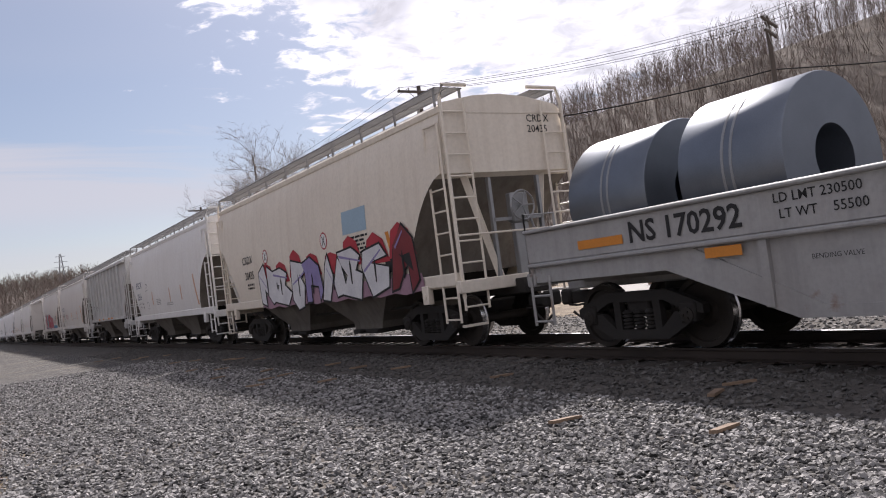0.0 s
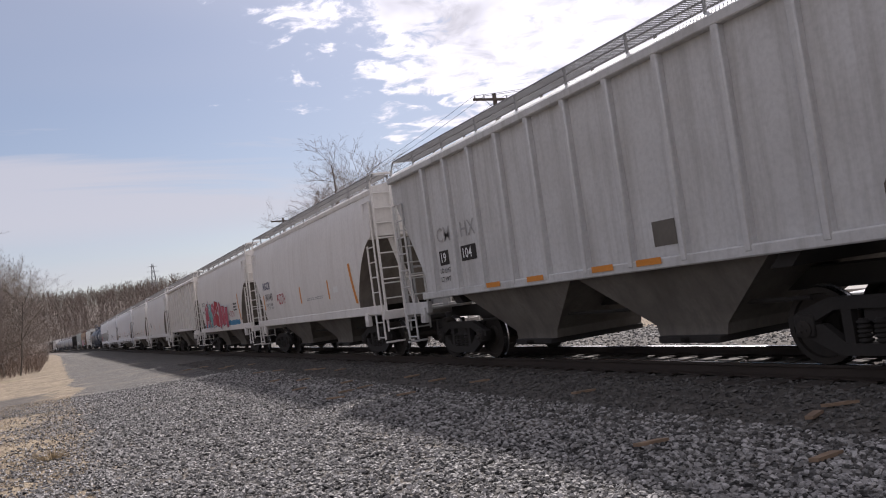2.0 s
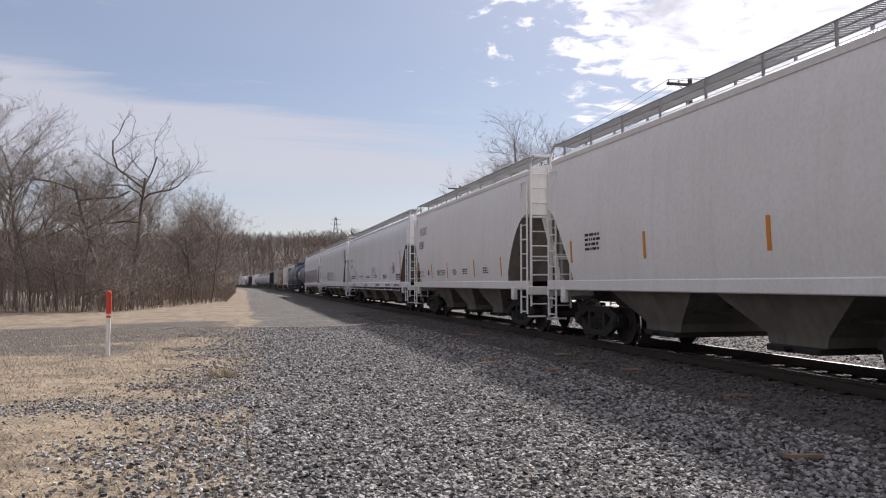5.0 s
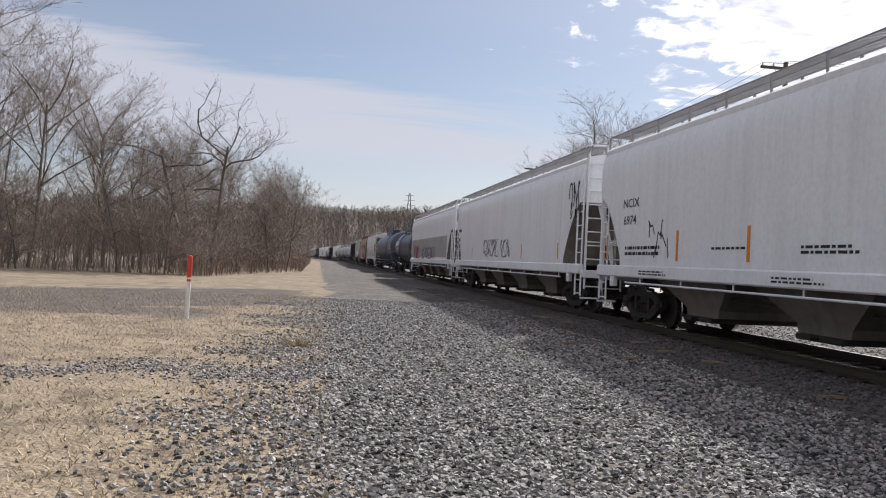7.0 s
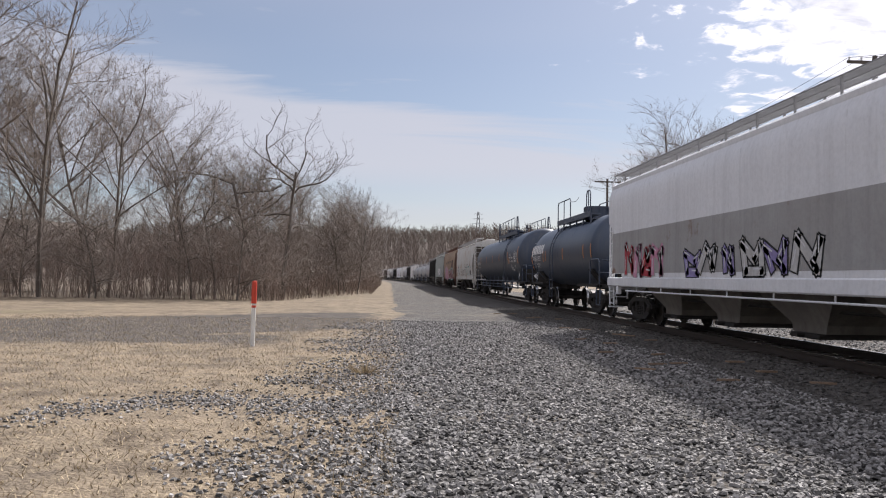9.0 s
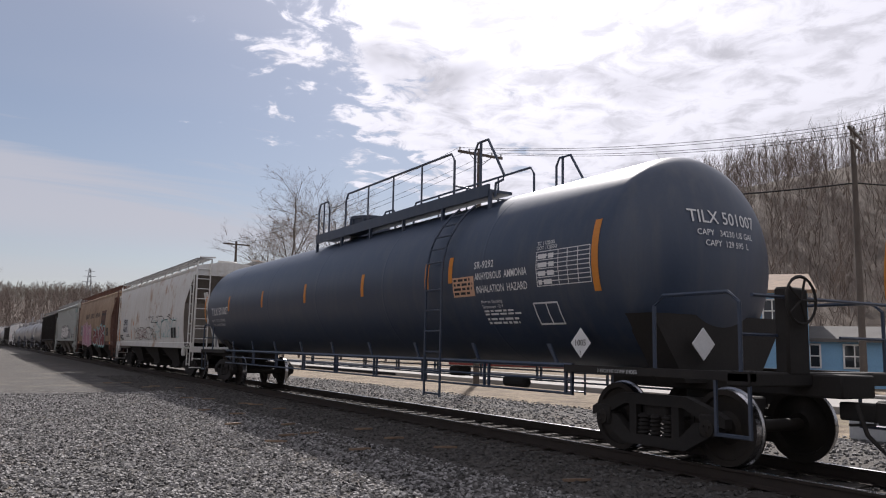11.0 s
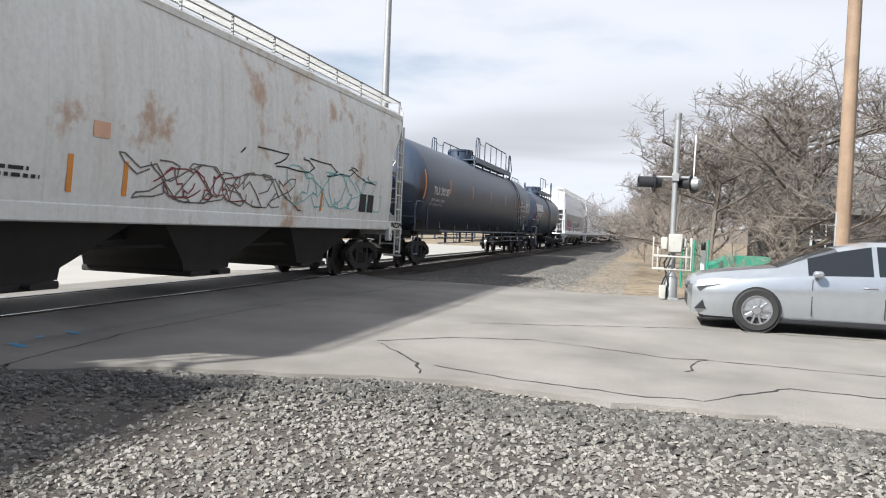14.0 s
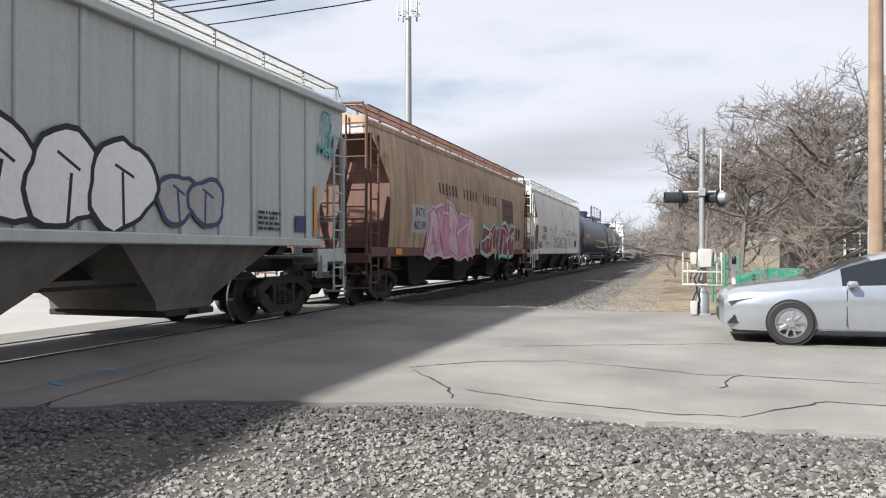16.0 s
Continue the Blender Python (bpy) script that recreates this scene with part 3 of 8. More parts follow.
def trucks(car, L, inset, spin=True):
    for s in (-1, 1):
        t = part("truck", GEAR["bolster"], None, car, m=pose(0, s * (L / 2 - inset), 0))
        for turn in (0, 180):
            part("side_frame", GEAR["frame"], None, t, m=pose(0, 0, 0, 0, 0, turn))
            for y in (-.2, 0, .2):
                part("spring", GEAR["spring"], None, t, m=pose(.99 if turn == 0 else -.99, y, 0))
        for k in (-1, 1):
            w = part("wheelset", GEAR["wheelset"], None, t, m=pose(0, k * HALF_BASE, R_WHEEL))
            if spin:
                WHEELSETS.append((w, k * HALF_BASE))
        part("coupler", GEAR["coupler"], None, car, m=pose(0, s * (L / 2 - 0.6), 0, 0, 0, 0 if s > 0 else 180))


# ---- lettering and paint on the near side of a wagon ----
def flat_side(x):
    return lambda z: x


def lettering(car, s, y, z, h, ma, side, bold=0.0, wide=1.0, name="lettering", off=0.009):
    """A line that begins at y and runs towards the leading end; h: height of the capitals."""
    v, f, w = text_shape(s, bold)
    k = h / 0.69
    g = Geo().add([(-(side(z + p[1] * k) + off), y - p[0] * k * wide, z + p[1] * k) for p in v], f)
    return part(name, g, ma, car, smooth=False)


def patch(car, y, z, w, h, ma, side, name="marking", off=0.0055, slant=0.0):
    n = max(1, int(h / 0.12))
    v, f = [], []
    for i in range(n + 1):
        zz = z + h * i / n
        for yy in (y, y - w):
            v.append((-(side(zz) + off), yy + slant * i / n, zz))
    for i in range(n):
        f.append((2 * i, 2 * i + 1, 2 * i + 3, 2 * i + 2))
    return part(name, Geo().add(v, f), ma, car, smooth=False)


def bars(car, y, z, w, lines, step, ma, side, name="small_print", seed=1):
    """Print too small to read: rows of short bars."""
    r = random.Random(seed)
    g = Geo()
    for i in range(lines):
        yy, end = y, y - w * r.uniform(0.75, 1)
        zz = z - i * step
        while yy > end:
            d = r.uniform(0.05, 0.22)
            x0, x1 = -(side(zz) + .006), -(side(zz + step * .55) + .006)
            e = max(yy - d, end)
            g.add([(x0, yy, zz), (x0, e, zz), (x1, e, zz + step * .55), (x1, yy, zz + step * .55)], [(0, 1, 2, 3)])
            yy -= d + 0.04
    return part(name, g, ma, car, smooth=False)


def blob(side, pts, off):
    """A flat sprayed shape (y, z outline, star-shaped) that follows the wagon side."""
    cy, cz = sum(p[0] for p in pts) / len(pts), sum(p[1] for p in pts) / len(pts)
    m, v, f = len(pts), [], []
    for q in (0.02, 0.3, 0.6, 0.85, 1.0):
        for y, z in pts:
            zz = cz + (z - cz) * q
            v.append((-(side(zz) + off), cy + (y - cy) * q, zz))
    for i in range(4):
        for k in range(m):
            f.append((i * m + k, i * m + (k + 1) % m, (i + 1) * m + (k + 1) % m, (i + 1) * m + k))
    return v, f


def jagged_letter(r):
    """Abstract overlapping strokes in a unit square, no real letter."""
    p = [(r.uniform(-.1, .35), r.uniform(0, .15)), (r.uniform(0, .4), r.uniform(.8, 1.05)), (r.uniform(.45, .75), r.uniform(.3, .6)), (r.uniform(.6, 1.1), r.uniform(.75, 1.0)), (r.uniform(.6, 1.05), r.uniform(-.02, .2))]
    return [(p[0], p[1]), (p[1], p[2]), (p[2], p[3]), (p[3], p[4])] + ([(p[4], p[0])] if r.random() < .6 else [(p[2], p[4])])


def ribbon(side, a, b, w0, off):
    (ya, za), (yb, zb) = a, b
    d = math.hypot(yb - ya, zb - za) or 1
    ny, nz = -(zb - za) / d * w0 / 2, (yb - ya) / d * w0 / 2
    ey, ez = (yb - ya) / d * w0 * .35, (zb - za) / d * w0 * .35
    n = max(2, int(d / 0.2))
    v, f = [], []
    for i in range(n + 1):
        q = i / n
        y, z = ya - ey + (yb - ya + 2 * ey) * q, za - ez + (zb - za + 2 * ez) * q
        for s in (1, -1):
            v.append((-(side(z + s * nz) + off), y + s * ny, z + s * nz))
    for i in range(n):
        f.append((2 * i, 2 * i + 1, 2 * i + 3, 2 * i + 2))
    return v, f


def graffiti(car, y, z, w, h, n, fills, outline, back, side, seed, stroke=0.3, bottom=None):
    """A sprayed piece: cloud behind, dark outlines, thick angular letters, thin highlights."""
    r = random.Random(seed)
    if back:
        g = Geo()
        for i in range(n + 2):
            cy = y - w * (i + .2) / (n + 1.4)
            pts = []
            for k in range(14):
                a = 2 * math.pi * k / 14
                pts.append((cy + math.cos(a) * w / n * r.uniform(.6, .95), z + h * .45 + math.sin(a) * h * r.uniform(.42, .62)))
            g.add(*blob(side, pts, .004 + .0004 * i))
        part("graffiti_cloud", g, back, car, smooth=False)
    cw = w / n
    go, accents = Geo(), Geo()
    fill_geo = [Geo() for _ in fills]
    for i in range(n):
        gl = jagged_letter(r)
        y0, zj, hh = y - i * cw, z + r.uniform(-.04, .04) * h, h * r.uniform(.85, 1.1)
        sl = r.uniform(-.12, .12) * cw
        for a, b in gl:
            pa, pb = (y0 - a[0] * cw * .95 - sl * a[1], zj + a[1] * hh), (y0 - b[0] * cw * .95 - sl * b[1], zj + b[1] * hh)
            ww = stroke * r.uniform(.9, 1.4)
            go.add(*ribbon(side, pa, pb, ww + .09, .009 + .0002 * (i % 5)))
            fill_geo[i % len(fills)].add(*ribbon(side, pa, pb, ww, .0115 + .0002 * (i % 5)))
            accents.add(*ribbon(side, (pa[0] + .04, pa[1] + .05), ((pa[0] + pb[0]) / 2, (pa[1] + pb[1]) / 2 + .05), .035, .0145))
    part("graffiti_outline", go, outline, car, smooth=False)
    for ge, ma in zip(fill_geo, fills):
        part("graffiti_fill", ge, ma, car, smooth=False)
    part("graffiti_highlight", accents, M["g_white"] if fills[0] is not M["g_white"] else M["g_violet"], car, smooth=False)


LETTER_FORMS = (
    ((0, 0), (.18, .75), (.1, .82), (.45, 1.08), (.82, .85), (1, .1), (.72, 0), (.62, .35), (.42, .3), (.36, -.04)),
    ((.05, .1), (0, .55), (.3, 1.0), (.95, .92), (.9, .66), (.48, .62), (.98, .45), (.92, 0), (.4, -.08)),
    ((0, .62), (.08, .95), (.6, 1.02), (1.04, .74), (.58, .44), (1.02, .3), (.85, -.03), (.08, .02), (.44, .46)),
    ((0, 0), (.05, .9), (.3, 1.06), (.62, .5), (.66, .97), (.98, .88), (1, .02), (.72, -.06), (.36, .5), (.3, .02)))


def painted(car, name, pts, ma, side, off):
    """A flat sprayed shape of any outline on the wagon side."""
    g = Geo().add([(-(side(z) + off), y, z) for y, z in pts], [tuple(range(len(pts)))])
    return part(name, g, ma, car, smooth=False)


def swollen(pts, d):
    """The outline moved outwards by d."""
    n, out = len(pts), []
    area = sum(pts[i][0] * pts[(i + 1) % n][1] - pts[(i + 1) % n][0] * pts[i][1] for i in range(n))
    sgn = 1 if area > 0 else -1
    for i in range(n):
        (ax, ay), (bx, by), (cx, cy) = pts[i - 1], pts[i], pts[(i + 1) % n]
        u, v = Vector((bx - ax, by - ay)).normalized(), Vector((cx - bx, cy - by)).normalized()
        nm = Vector((u.y + v.y, -u.x - v.x))
        nm = nm.normalized() if nm.length > .05 else Vector((u.y, -u.x))
        k = min(2.0, 1 / max(.3, nm.dot(Vector((u.y, -u.x)))))
        out.append((bx + nm.x * d * k * sgn, by + nm.y * d * k * sgn))
    return out


def sprayed_name(car, y, z, w, h, n, fills, outline, side, seed, halo=None, crest=None, foot=None, line=.045):
    """Angular interlocking sprayed forms with dark outlines, an outer halo, peaks behind and a foot below."""
    r = random.Random(seed)
    cw = w / n
    for i in range(n):
        y0, hh = y - i * cw, h * r.uniform(.88, 1.1)
        lean, lift, wide = r.uniform(-.12, .2), r.uniform(-.05, .06) * h, cw * r.uniform(1.0, 1.2)
        form = LETTER_FORMS[(i * 3 + seed) % 4]
        pts = []
        for u, v in form:
            u2, v2 = u + r.uniform(-.15, .15), v + r.uniform(-.1, .1)
            pts.append((y0 - (u2 + lean * v2) * wide, z + lift + v2 * hh))
        o = .0012 * i
        if crest:
            c = y0 - wide * .55
            painted(car, "graffiti_crest", [(c + .42 * wide, z + hh * .6), (c + .25 * wide, z + hh * 1.12), (c, z + hh * r.uniform(1.18, 1.3)), (c - .3 * wide, z + hh * 1.08), (c - .45 * wide, z + hh * .6)], crest, side, .012 + o)
        if foot:
            painted(car, "graffiti_foot", [(y0 + .05, z - .04), (y0 - wide * .4, z + .3 * h), (y0 - wide * 1.05, z + .26 * h), (y0 - wide * 1.1, z - .06), (y0 - wide * .5, z - .12)], foot, side, .0115 + o)
        if halo:
            painted(car, "graffiti_halo", swollen(pts, line * 2.6), halo, side, .014 + o)
        painted(car, "graffiti_outline", swollen(pts, line), outline, side, .022 + o)
        painted(car, "graffiti_letter", pts, fills[i % len(fills)], side, .026 + o)
        cx, cz = sum(q[0] for q in pts) / len(pts), sum(q[1] for q in pts) / len(pts)
        painted(car, "graffiti_line", [(cx + .05, cz - .28 * hh), (cx + .03, cz + .1 * hh), (cx - .02, cz + .26 * hh), (cx - .05, cz + .1 * hh), (cx + .0, cz - .28 * hh)], outline, side, .031 + o)
        a, b = pts[1], pts[3]
        painted(car, "graffiti_line", [(a[0] - .06, a[1] - .05), (b[0] - .02, b[1] - .1), (b[0] - .03, b[1] - .135), (a[0] - .07, a[1] - .11)], M["g_violet"] if fills[0] is M["g_white"] else M["g_white"], side, .031 + o)


def bubbles(car, y, z, w, h, n, fill, outline, side, seed):
    """Rounded outlined throw-up shapes side by side."""
    r = random.Random(seed)
    cw = w / n
    for i in range(n):
        cy, cz = y - cw * (i + .5), z + h * .5
        lean = r.uniform(-.12, .12)
        pts = []
        for k in range(22):
            a = 2 * math.pi * k / 22
            q = 1 + .09 * math.sin(3 * a + i) + .05 * r.uniform(-1, 1)
            pts.append((cy + math.cos(a) * cw * .7 * q + lean * math.sin(a) * h, cz + math.sin(a) * h * .5 * q))
        m = (sum(p[0] for p in pts) / 22, sum(p[1] for p in pts) / 22)
        part("graffiti_outline", Geo().add(*blob(side, pts, .009 + .0008 * i)), outline, car, smooth=False)
        inner = [(m[0] + (p[0] - m[0]) * (1 - .07 / (cw * .7)), m[1] + (p[1] - m[1]) * (1 - .07 / (h * .5))) for p in pts]
        part("graffiti_fill", Geo().add(*blob(side, inner, .0094 + .0008 * i)), fill, car, smooth=False)
        g = Geo()
        g.add(*ribbon(side, (cy + r.uniform(-.1, .1), cz - h * .42), (cy + r.uniform(-.15, .15), cz + h * r.uniform(0, .25)), .05, .0098 + .0008 * i))
        g.add(*ribbon(side, (cy - cw * .2, cz + h * .1), (cy + cw * .15, cz + h * r.uniform(.1, .3)), .04, .0099 + .0008 * i))
        part("graffiti_line", g, outline, car, smooth=False)


def tag(car, y, z, w, h, ma, side, seed, thick=0.03, loops=3):
    """A quick sprayed line tag."""
    r = random.Random(seed)
    g, p = Geo(), None
    n = loops * 14
    for i in range(n + 1):
        a = i / n
        q = (y - w * a + math.sin(a * loops * 6.28 * 1.7 + seed) * w * .09, z + h * (.5 + .42 * math.sin(a * loops * 6.28 + r.uniform(-.5, .5))))
        if p and r.random() > .06:
            g.add(*ribbon(side, p, q, thick, .008))
        p = q
    part("spray_tag", g, ma, car, smooth=False)


def strips(car, ys, z, h, side, w=0.1):
    for y in ys:
        patch(car, y, z, w, h, M["orange"], side, "reflective_strip", .0045)


# ---- covered hopper wagons ----
def ladder(g, x, y, dx, dy, z0, z1, r=0.018, step=0.38):
    """Two stringers and rungs; (dx, dy) is the ladder's width."""
    for k in (0, 1):
        g.tube([(x + dx * k, y + dy * k, z0), (x + dx * k, y + dy * k, z1)], r * 1.5, 4)
    z = z0 + .06
    while z < z1:
        g.tube([(x, y, z), (x + dx, y + dy, z)], r, 5)
        z += step


def round_profile(z):
    if z < 1.5:
        return 1.44 + (z - 1.1) * .15
    if z < 3.3:
        return 1.50 + .045 * math.sin((z - 1.5) / 1.8 * math.pi)
    a = min(1.0, (z - 3.3) / 1.0)
    return 1.50 - 0.17 * a * a


def hopper(s0, s1, label, paint, kind, bays, height=4.28, platform=True, sill_paint=None, spin=True, far=False, board=None, post_d=.11, cut=False):
    """kind: round (curved sides, scooped ends), flat (long smooth sides) or ribbed (outside posts)."""
    L = s1 - s0
    car = thing("covered_hopper_wagon", label, "freight wagon", on_track((s0 + s1) / 2 + travel(0)), "wagons of the train")
    WAGONS.append((car, (s0 + s1) / 2))
    half = L / 2 - 0.72
    side = round_profile if kind == "round" else (lambda z: 1.53 - max(0.0, z - 3.95) * .45) if kind == "flat" else flat_side(1.42)
    bottom = 1.36 if kind != "ribbed" else 1.42
    # body: a stack of levels; the ends draw in towards the bottom
    zs = [bottom, 1.6, 1.9, 2.2, 2.5, 2.75, 2.92, 3.04, 3.1, 3.5, 3.8, 4.05, height]
    if cut:
        zs = [bottom, 1.8, 2.4, 2.75, 2.9, 3.05, 3.3, 3.6, 3.85, 3.95, 4.05, height]

    def end(z):
        if kind == "ribbed":
            return half - .02 if z > 3.75 else half - .02 - (3.75 - z) * .62 if z > 1.9 else half - 1.17
        if cut:
            k = min(1.0, max(0.0, (3.95 - z) / 1.05))
            return half - .05 - 1.0 * k * (1.15 - .15 * k)
        k = (3.1 - z) / 1.6
        return half - .05 if k < 0 else half - .05 - 1.45 * min(1, k) ** .6
    rings = []
    for z in zs:
        p, e = side(z), end(z)
        rings.append([(-p, -e, z), (p, -e, z), (p, e, z), (-p, e, z)])
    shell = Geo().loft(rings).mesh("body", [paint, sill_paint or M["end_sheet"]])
    # recessed end faces take a darker colour: dirt plus painted-in shade
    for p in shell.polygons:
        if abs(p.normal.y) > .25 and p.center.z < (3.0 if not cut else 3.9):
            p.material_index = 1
    part("body", shell, None, car)
    # roof, crowned, with a rolled eave
    top = Geo()
    pr = [(-side(height) - .05, height - .10), (-side(height) - .06, height), (-side(height) + .06, height + .09), (-.6, height + .22), (0, height + .26),
          (.6, height + .22), (side(height) - .06, height + .09), (side(height) + .06, height), (side(height) + .05, height - .10)]
    top.prism([(p[0], p[1]) for p in pr], -half + .04, half - .04, "y")
    part("roof", top, paint, car)
    hatch = Geo()
    hatch.box(-.32, .32, -half + .6, half - .6, height + .25, height + .36, .02)
    for i in range(int(half * 2 / 1.2)):
        y = -half + .9 + i * 1.2
        hatch.box(-.36, .36, y, y + .07, height + .36, height + .40)
    part("hatch_cover", hatch, paint, car)
    # walkway grating on posts, both sides of the hatches
    for s in (-1, 1):
        g = Geo()
        x0, x1, zz = s * .80, s * 1.36, height + .36
        for x in (x0, x1, (x0 + x1) / 2):
            g.box(x - .012, x + .012, -half + .1, half - .1, zz - .016, zz + .010)
        y, d = -half + .1, 0.06 if not far else 0.35
        while y < half - .1:
            g.box(x0, x1, y, y + .010, zz - .008, zz + .008)
            y += d
        y = -half + .15
        while y < half:
            g.box(x1 - .02, x1 + .02, y, y + .025, height + .02, zz)
            g.box(x0 - .02, x0 + .02, y, y + .035, height + .16, zz)
            y += 1.45
        part("running_board", g, board or M["grating"], car, "raised steel grating walkway on the roof")
    # welded seams of the side sheets
    if kind != "ribbed":
        for s in (-1, 1):
            k = -half + 1.9
            while k < half - 1.7:
                g = Geo()
                zz = [bottom + .02 + (height - .3 - bottom) * i / 8 for i in range(9)]
                v = [(s * (side(z) + o), k + d, z) for z in zz for d, o in ((-.035, -.002), (-.02, .0032), (.02, .0032), (.035, -.002))]
                g.add(v, [(i * 4 + j, i * 4 + j + 1, i * 4 + j + 5, i * 4 + j + 4) for i in range(8) for j in range(3)])
                part("side_seam", g, paint, car)
                k += 1.85
    # side posts
    if kind == "ribbed":
        n = 18 if L > 16 else 10
        post = Geo().box(-.03, post_d, -.06, .06, 0, height - bottom - .05, .02).mesh("side_post", paint)
        for s in (-1, 1):
            for i in range(n):
                y = (i - (n - 1) / 2) * (.95 if L > 16 else 1.04)
                z0 = bottom
                if half - abs(y) < 1.15:
                    continue
                part("side_post", post, None, car, m=pose(s * 1.42, y, z0, 0, 0, 0 if s > 0 else 180))
        for s in (-1, 1):
            rail = Geo()
            rail.box(s * 1.40, s * 1.54, -half + .02, half - .02, height - .16, height - .02, .02)
            part("bottom_chord", Geo().box(s * 1.40, s * 1.52, -half + 1.1, half - 1.1, bottom - .06, bottom + .09, .02), paint, car)
            part("top_chord", rail, paint, car)
    # side sills
    for s in (-1, 1):
        g = Geo()
        if kind == "ribbed":
            for e in (-1, 1):
                part("side_sill", Geo().box(s * 1.36, s * 1.48, e * (half - 1.2), e * half, 1.06, 1.32, .015), sill_paint or paint, car)
        elif kind == "flat":
            g.box(s * 1.40, s * 1.56, -half, half, 1.10, 1.38, .03)
            g.tube([(s * 1.5, -half + 1.8, .98), (s * 1.5, half - 1.8, .98)], .022, 6)
            k = -half + 1.9
            while k < half - 1.7:
                g.box(s * 1.49, s * 1.51, k, k + .03, .97, 1.12)
                k += 2.0
        else:
            g.box(s * 1.38, s * 1.50, -half, half, 1.14, 1.37, .02)
        if g.v:
            part("side_sill", g, sill_paint or paint, car)
        for e in (-1, 1):
            b = Geo().box(s * 1.42, s * 1.54, e * (half - .9), e * (half - 1.12), .86, 1.2, .015)
            b.tube([(s * 1.53, e * (half - 1.01), 1.0), (s * 1.56, e * (half - 1.01), 1.0)], .05, 8)
            part("jacking_pad", b, sill_paint or paint, car)
    # hopper bays
    span = half - 2.6
    for i in range(bays):
        y0, y1 = -span + 2 * span * i / bays, -span + 2 * span * (i + 1) / bays
        c = (y0 + y1) / 2
        w = (y1 - y0) / 2
        g = Geo().loft([[(-1.4, c - w * .99, bottom), (1.4, c - w * .99, bottom), (1.4, c + w * .99, bottom), (-1.4, c + w * .99, bottom)],
                        [(-.95, c - w * .35, .55), (.95, c - w * .35, .55), (.95, c + w * .35, .55), (-.95, c + w * .35, .55)],
                        [(-.95, c - w * .33, .40), (.95, c - w * .33, .40), (.95, c + w * .33, .40), (-.95, c + w * .33, .40)]])
        b = part("hopper_bay", g, M["grime"] if cut else M["bay"], car, "sloped discharge bay")
        o = Geo().box(-1.05, 1.05, c - w * .3, c + w * .3, .30, .40, .02)
        o.tube([(-1.2, c, .36), (1.2, c, .36)], .04, 8)
        part("outlet_gate", o, M["grime"], b)
    # slope sheets from the end bays up to the ends, centre sill
    g = Geo()
    for e in (-1, 1):
        g.add([(-1.38, e * (half - 1.3), 2.35), (1.38, e * (half - 1.3), 2.35), (1.38, e * (span + .2), 1.2), (-1.38, e * (span + .2), 1.2),
               (-1.38, e * (half - 1.5), 2.35), (1.38, e * (half - 1.5), 2.35), (1.38, e * (span - .1), 1.2), (-1.38, e * (span - .1), 1.2)],
              [(0, 1, 2, 3), (4, 7, 6, 5), (0, 4, 5, 1), (3, 2, 6, 7), (0, 3, 7, 4), (1, 5, 6, 2)])
    g.box(-.3, .3, -L / 2 + .35, L / 2 - .35, .86, 1.14, .02)
    g.tube([(-.9, -span, .8), (-.9, span, .8)], .03, 6)
    g.lathe([(.02, -.5), (.2, -.48), (.22, 0), (.2, .48), (.02, .5)], 12, "y", (-.75, half - 2.9, 1.0))
    part("underframe", g, M["grime"], car)
    # ends: ladders, platform, braces, brake wheel
    for e in (-1, 1):
        for s in (-1, 1):
            g = Geo()
            ladder(g, s * 1.47, e * (half - .02), 0, -e * .46, .5, height - .3 if kind != "ribbed" else 3.6)
            ladder(g, s * 1.38, e * (half + .03), -s * .5, 0, .7, height + .12)
            g.tube([(s * 1.38, e * (half + .03), .9), (s * 1.38, e * (half + .03), height + .12), (s * 1.3, e * (half + .03), height + .38), (s * .7, e * (half - .1), height + .42)], .035, 6)
            part("end_ladder", g, sill_paint or paint, car)
            part("end_brace", Geo().tube([(s * .95, e * (half - .25), 3.3), (s * .45, e * (half - .1), 1.2)], .085, 4), sill_paint or paint, car)
        part("end_rail", Geo().tube([(-1.38, e * (half + .05), 2.0), (1.38, e * (half + .05), 2.0)], .02, 6), sill_paint or paint, car)
        p = Geo().box(-1.42, 1.42, e * (half - .95), e * (half + .08), 1.12, 1.18, .01)
        p.box(-1.48, 1.48, e * (half - .04), e * (half + .1), 1.0, 1.22, .015)
        p.box(-1.48, -1.0, e * half, e * (half + .1), .42, .46)
        part("end_platform", p, sill_paint or paint, car)
    bw = Geo()
    yb = -half - .06
    bw.lathe([(.27, yb), (.29, yb - .02), (.27, yb - .04), (.25, yb - .02)], 20, "y", (.1, 0, 2.45), True)
    for k in range(5):
        a = k * 1.2566
        bw.tube([(.1, yb - .02, 2.45), (.1 + math.cos(a) * .26, yb - .02, 2.45 + math.sin(a) * .26)], .015, 5)
    bw.box(-.1, .3, yb + .04, yb + .22, 2.15, 2.7, .03)
    bw.box(-.06, .26, yb + .06, yb + .2, 1.16, 2.15, .02)
    for x in (-.5, .62):
        bw.box(x - .03, x + .03, yb + .08, yb + .16, 1.16, 3.0)
    bw.box(-.5, .62, yb + .08, yb + .13, 2.2, 2.26)
    bw.tube([(.4, yb + .05, 1.2), (.44, yb + .02, 1.7), (.3, yb + .04, 2.2)], .025, 6)
    part("brake_wheel", bw, M["galv"], car, "spoked hand brake wheel")
    trucks(car, L, 2.45, spin)
    return car, side


def local(car_s0, car_s1):
    """From distance along the train to a wagon's own length axis."""
    mid = (car_s0 + car_s1) / 2
    return lambda s: s - mid


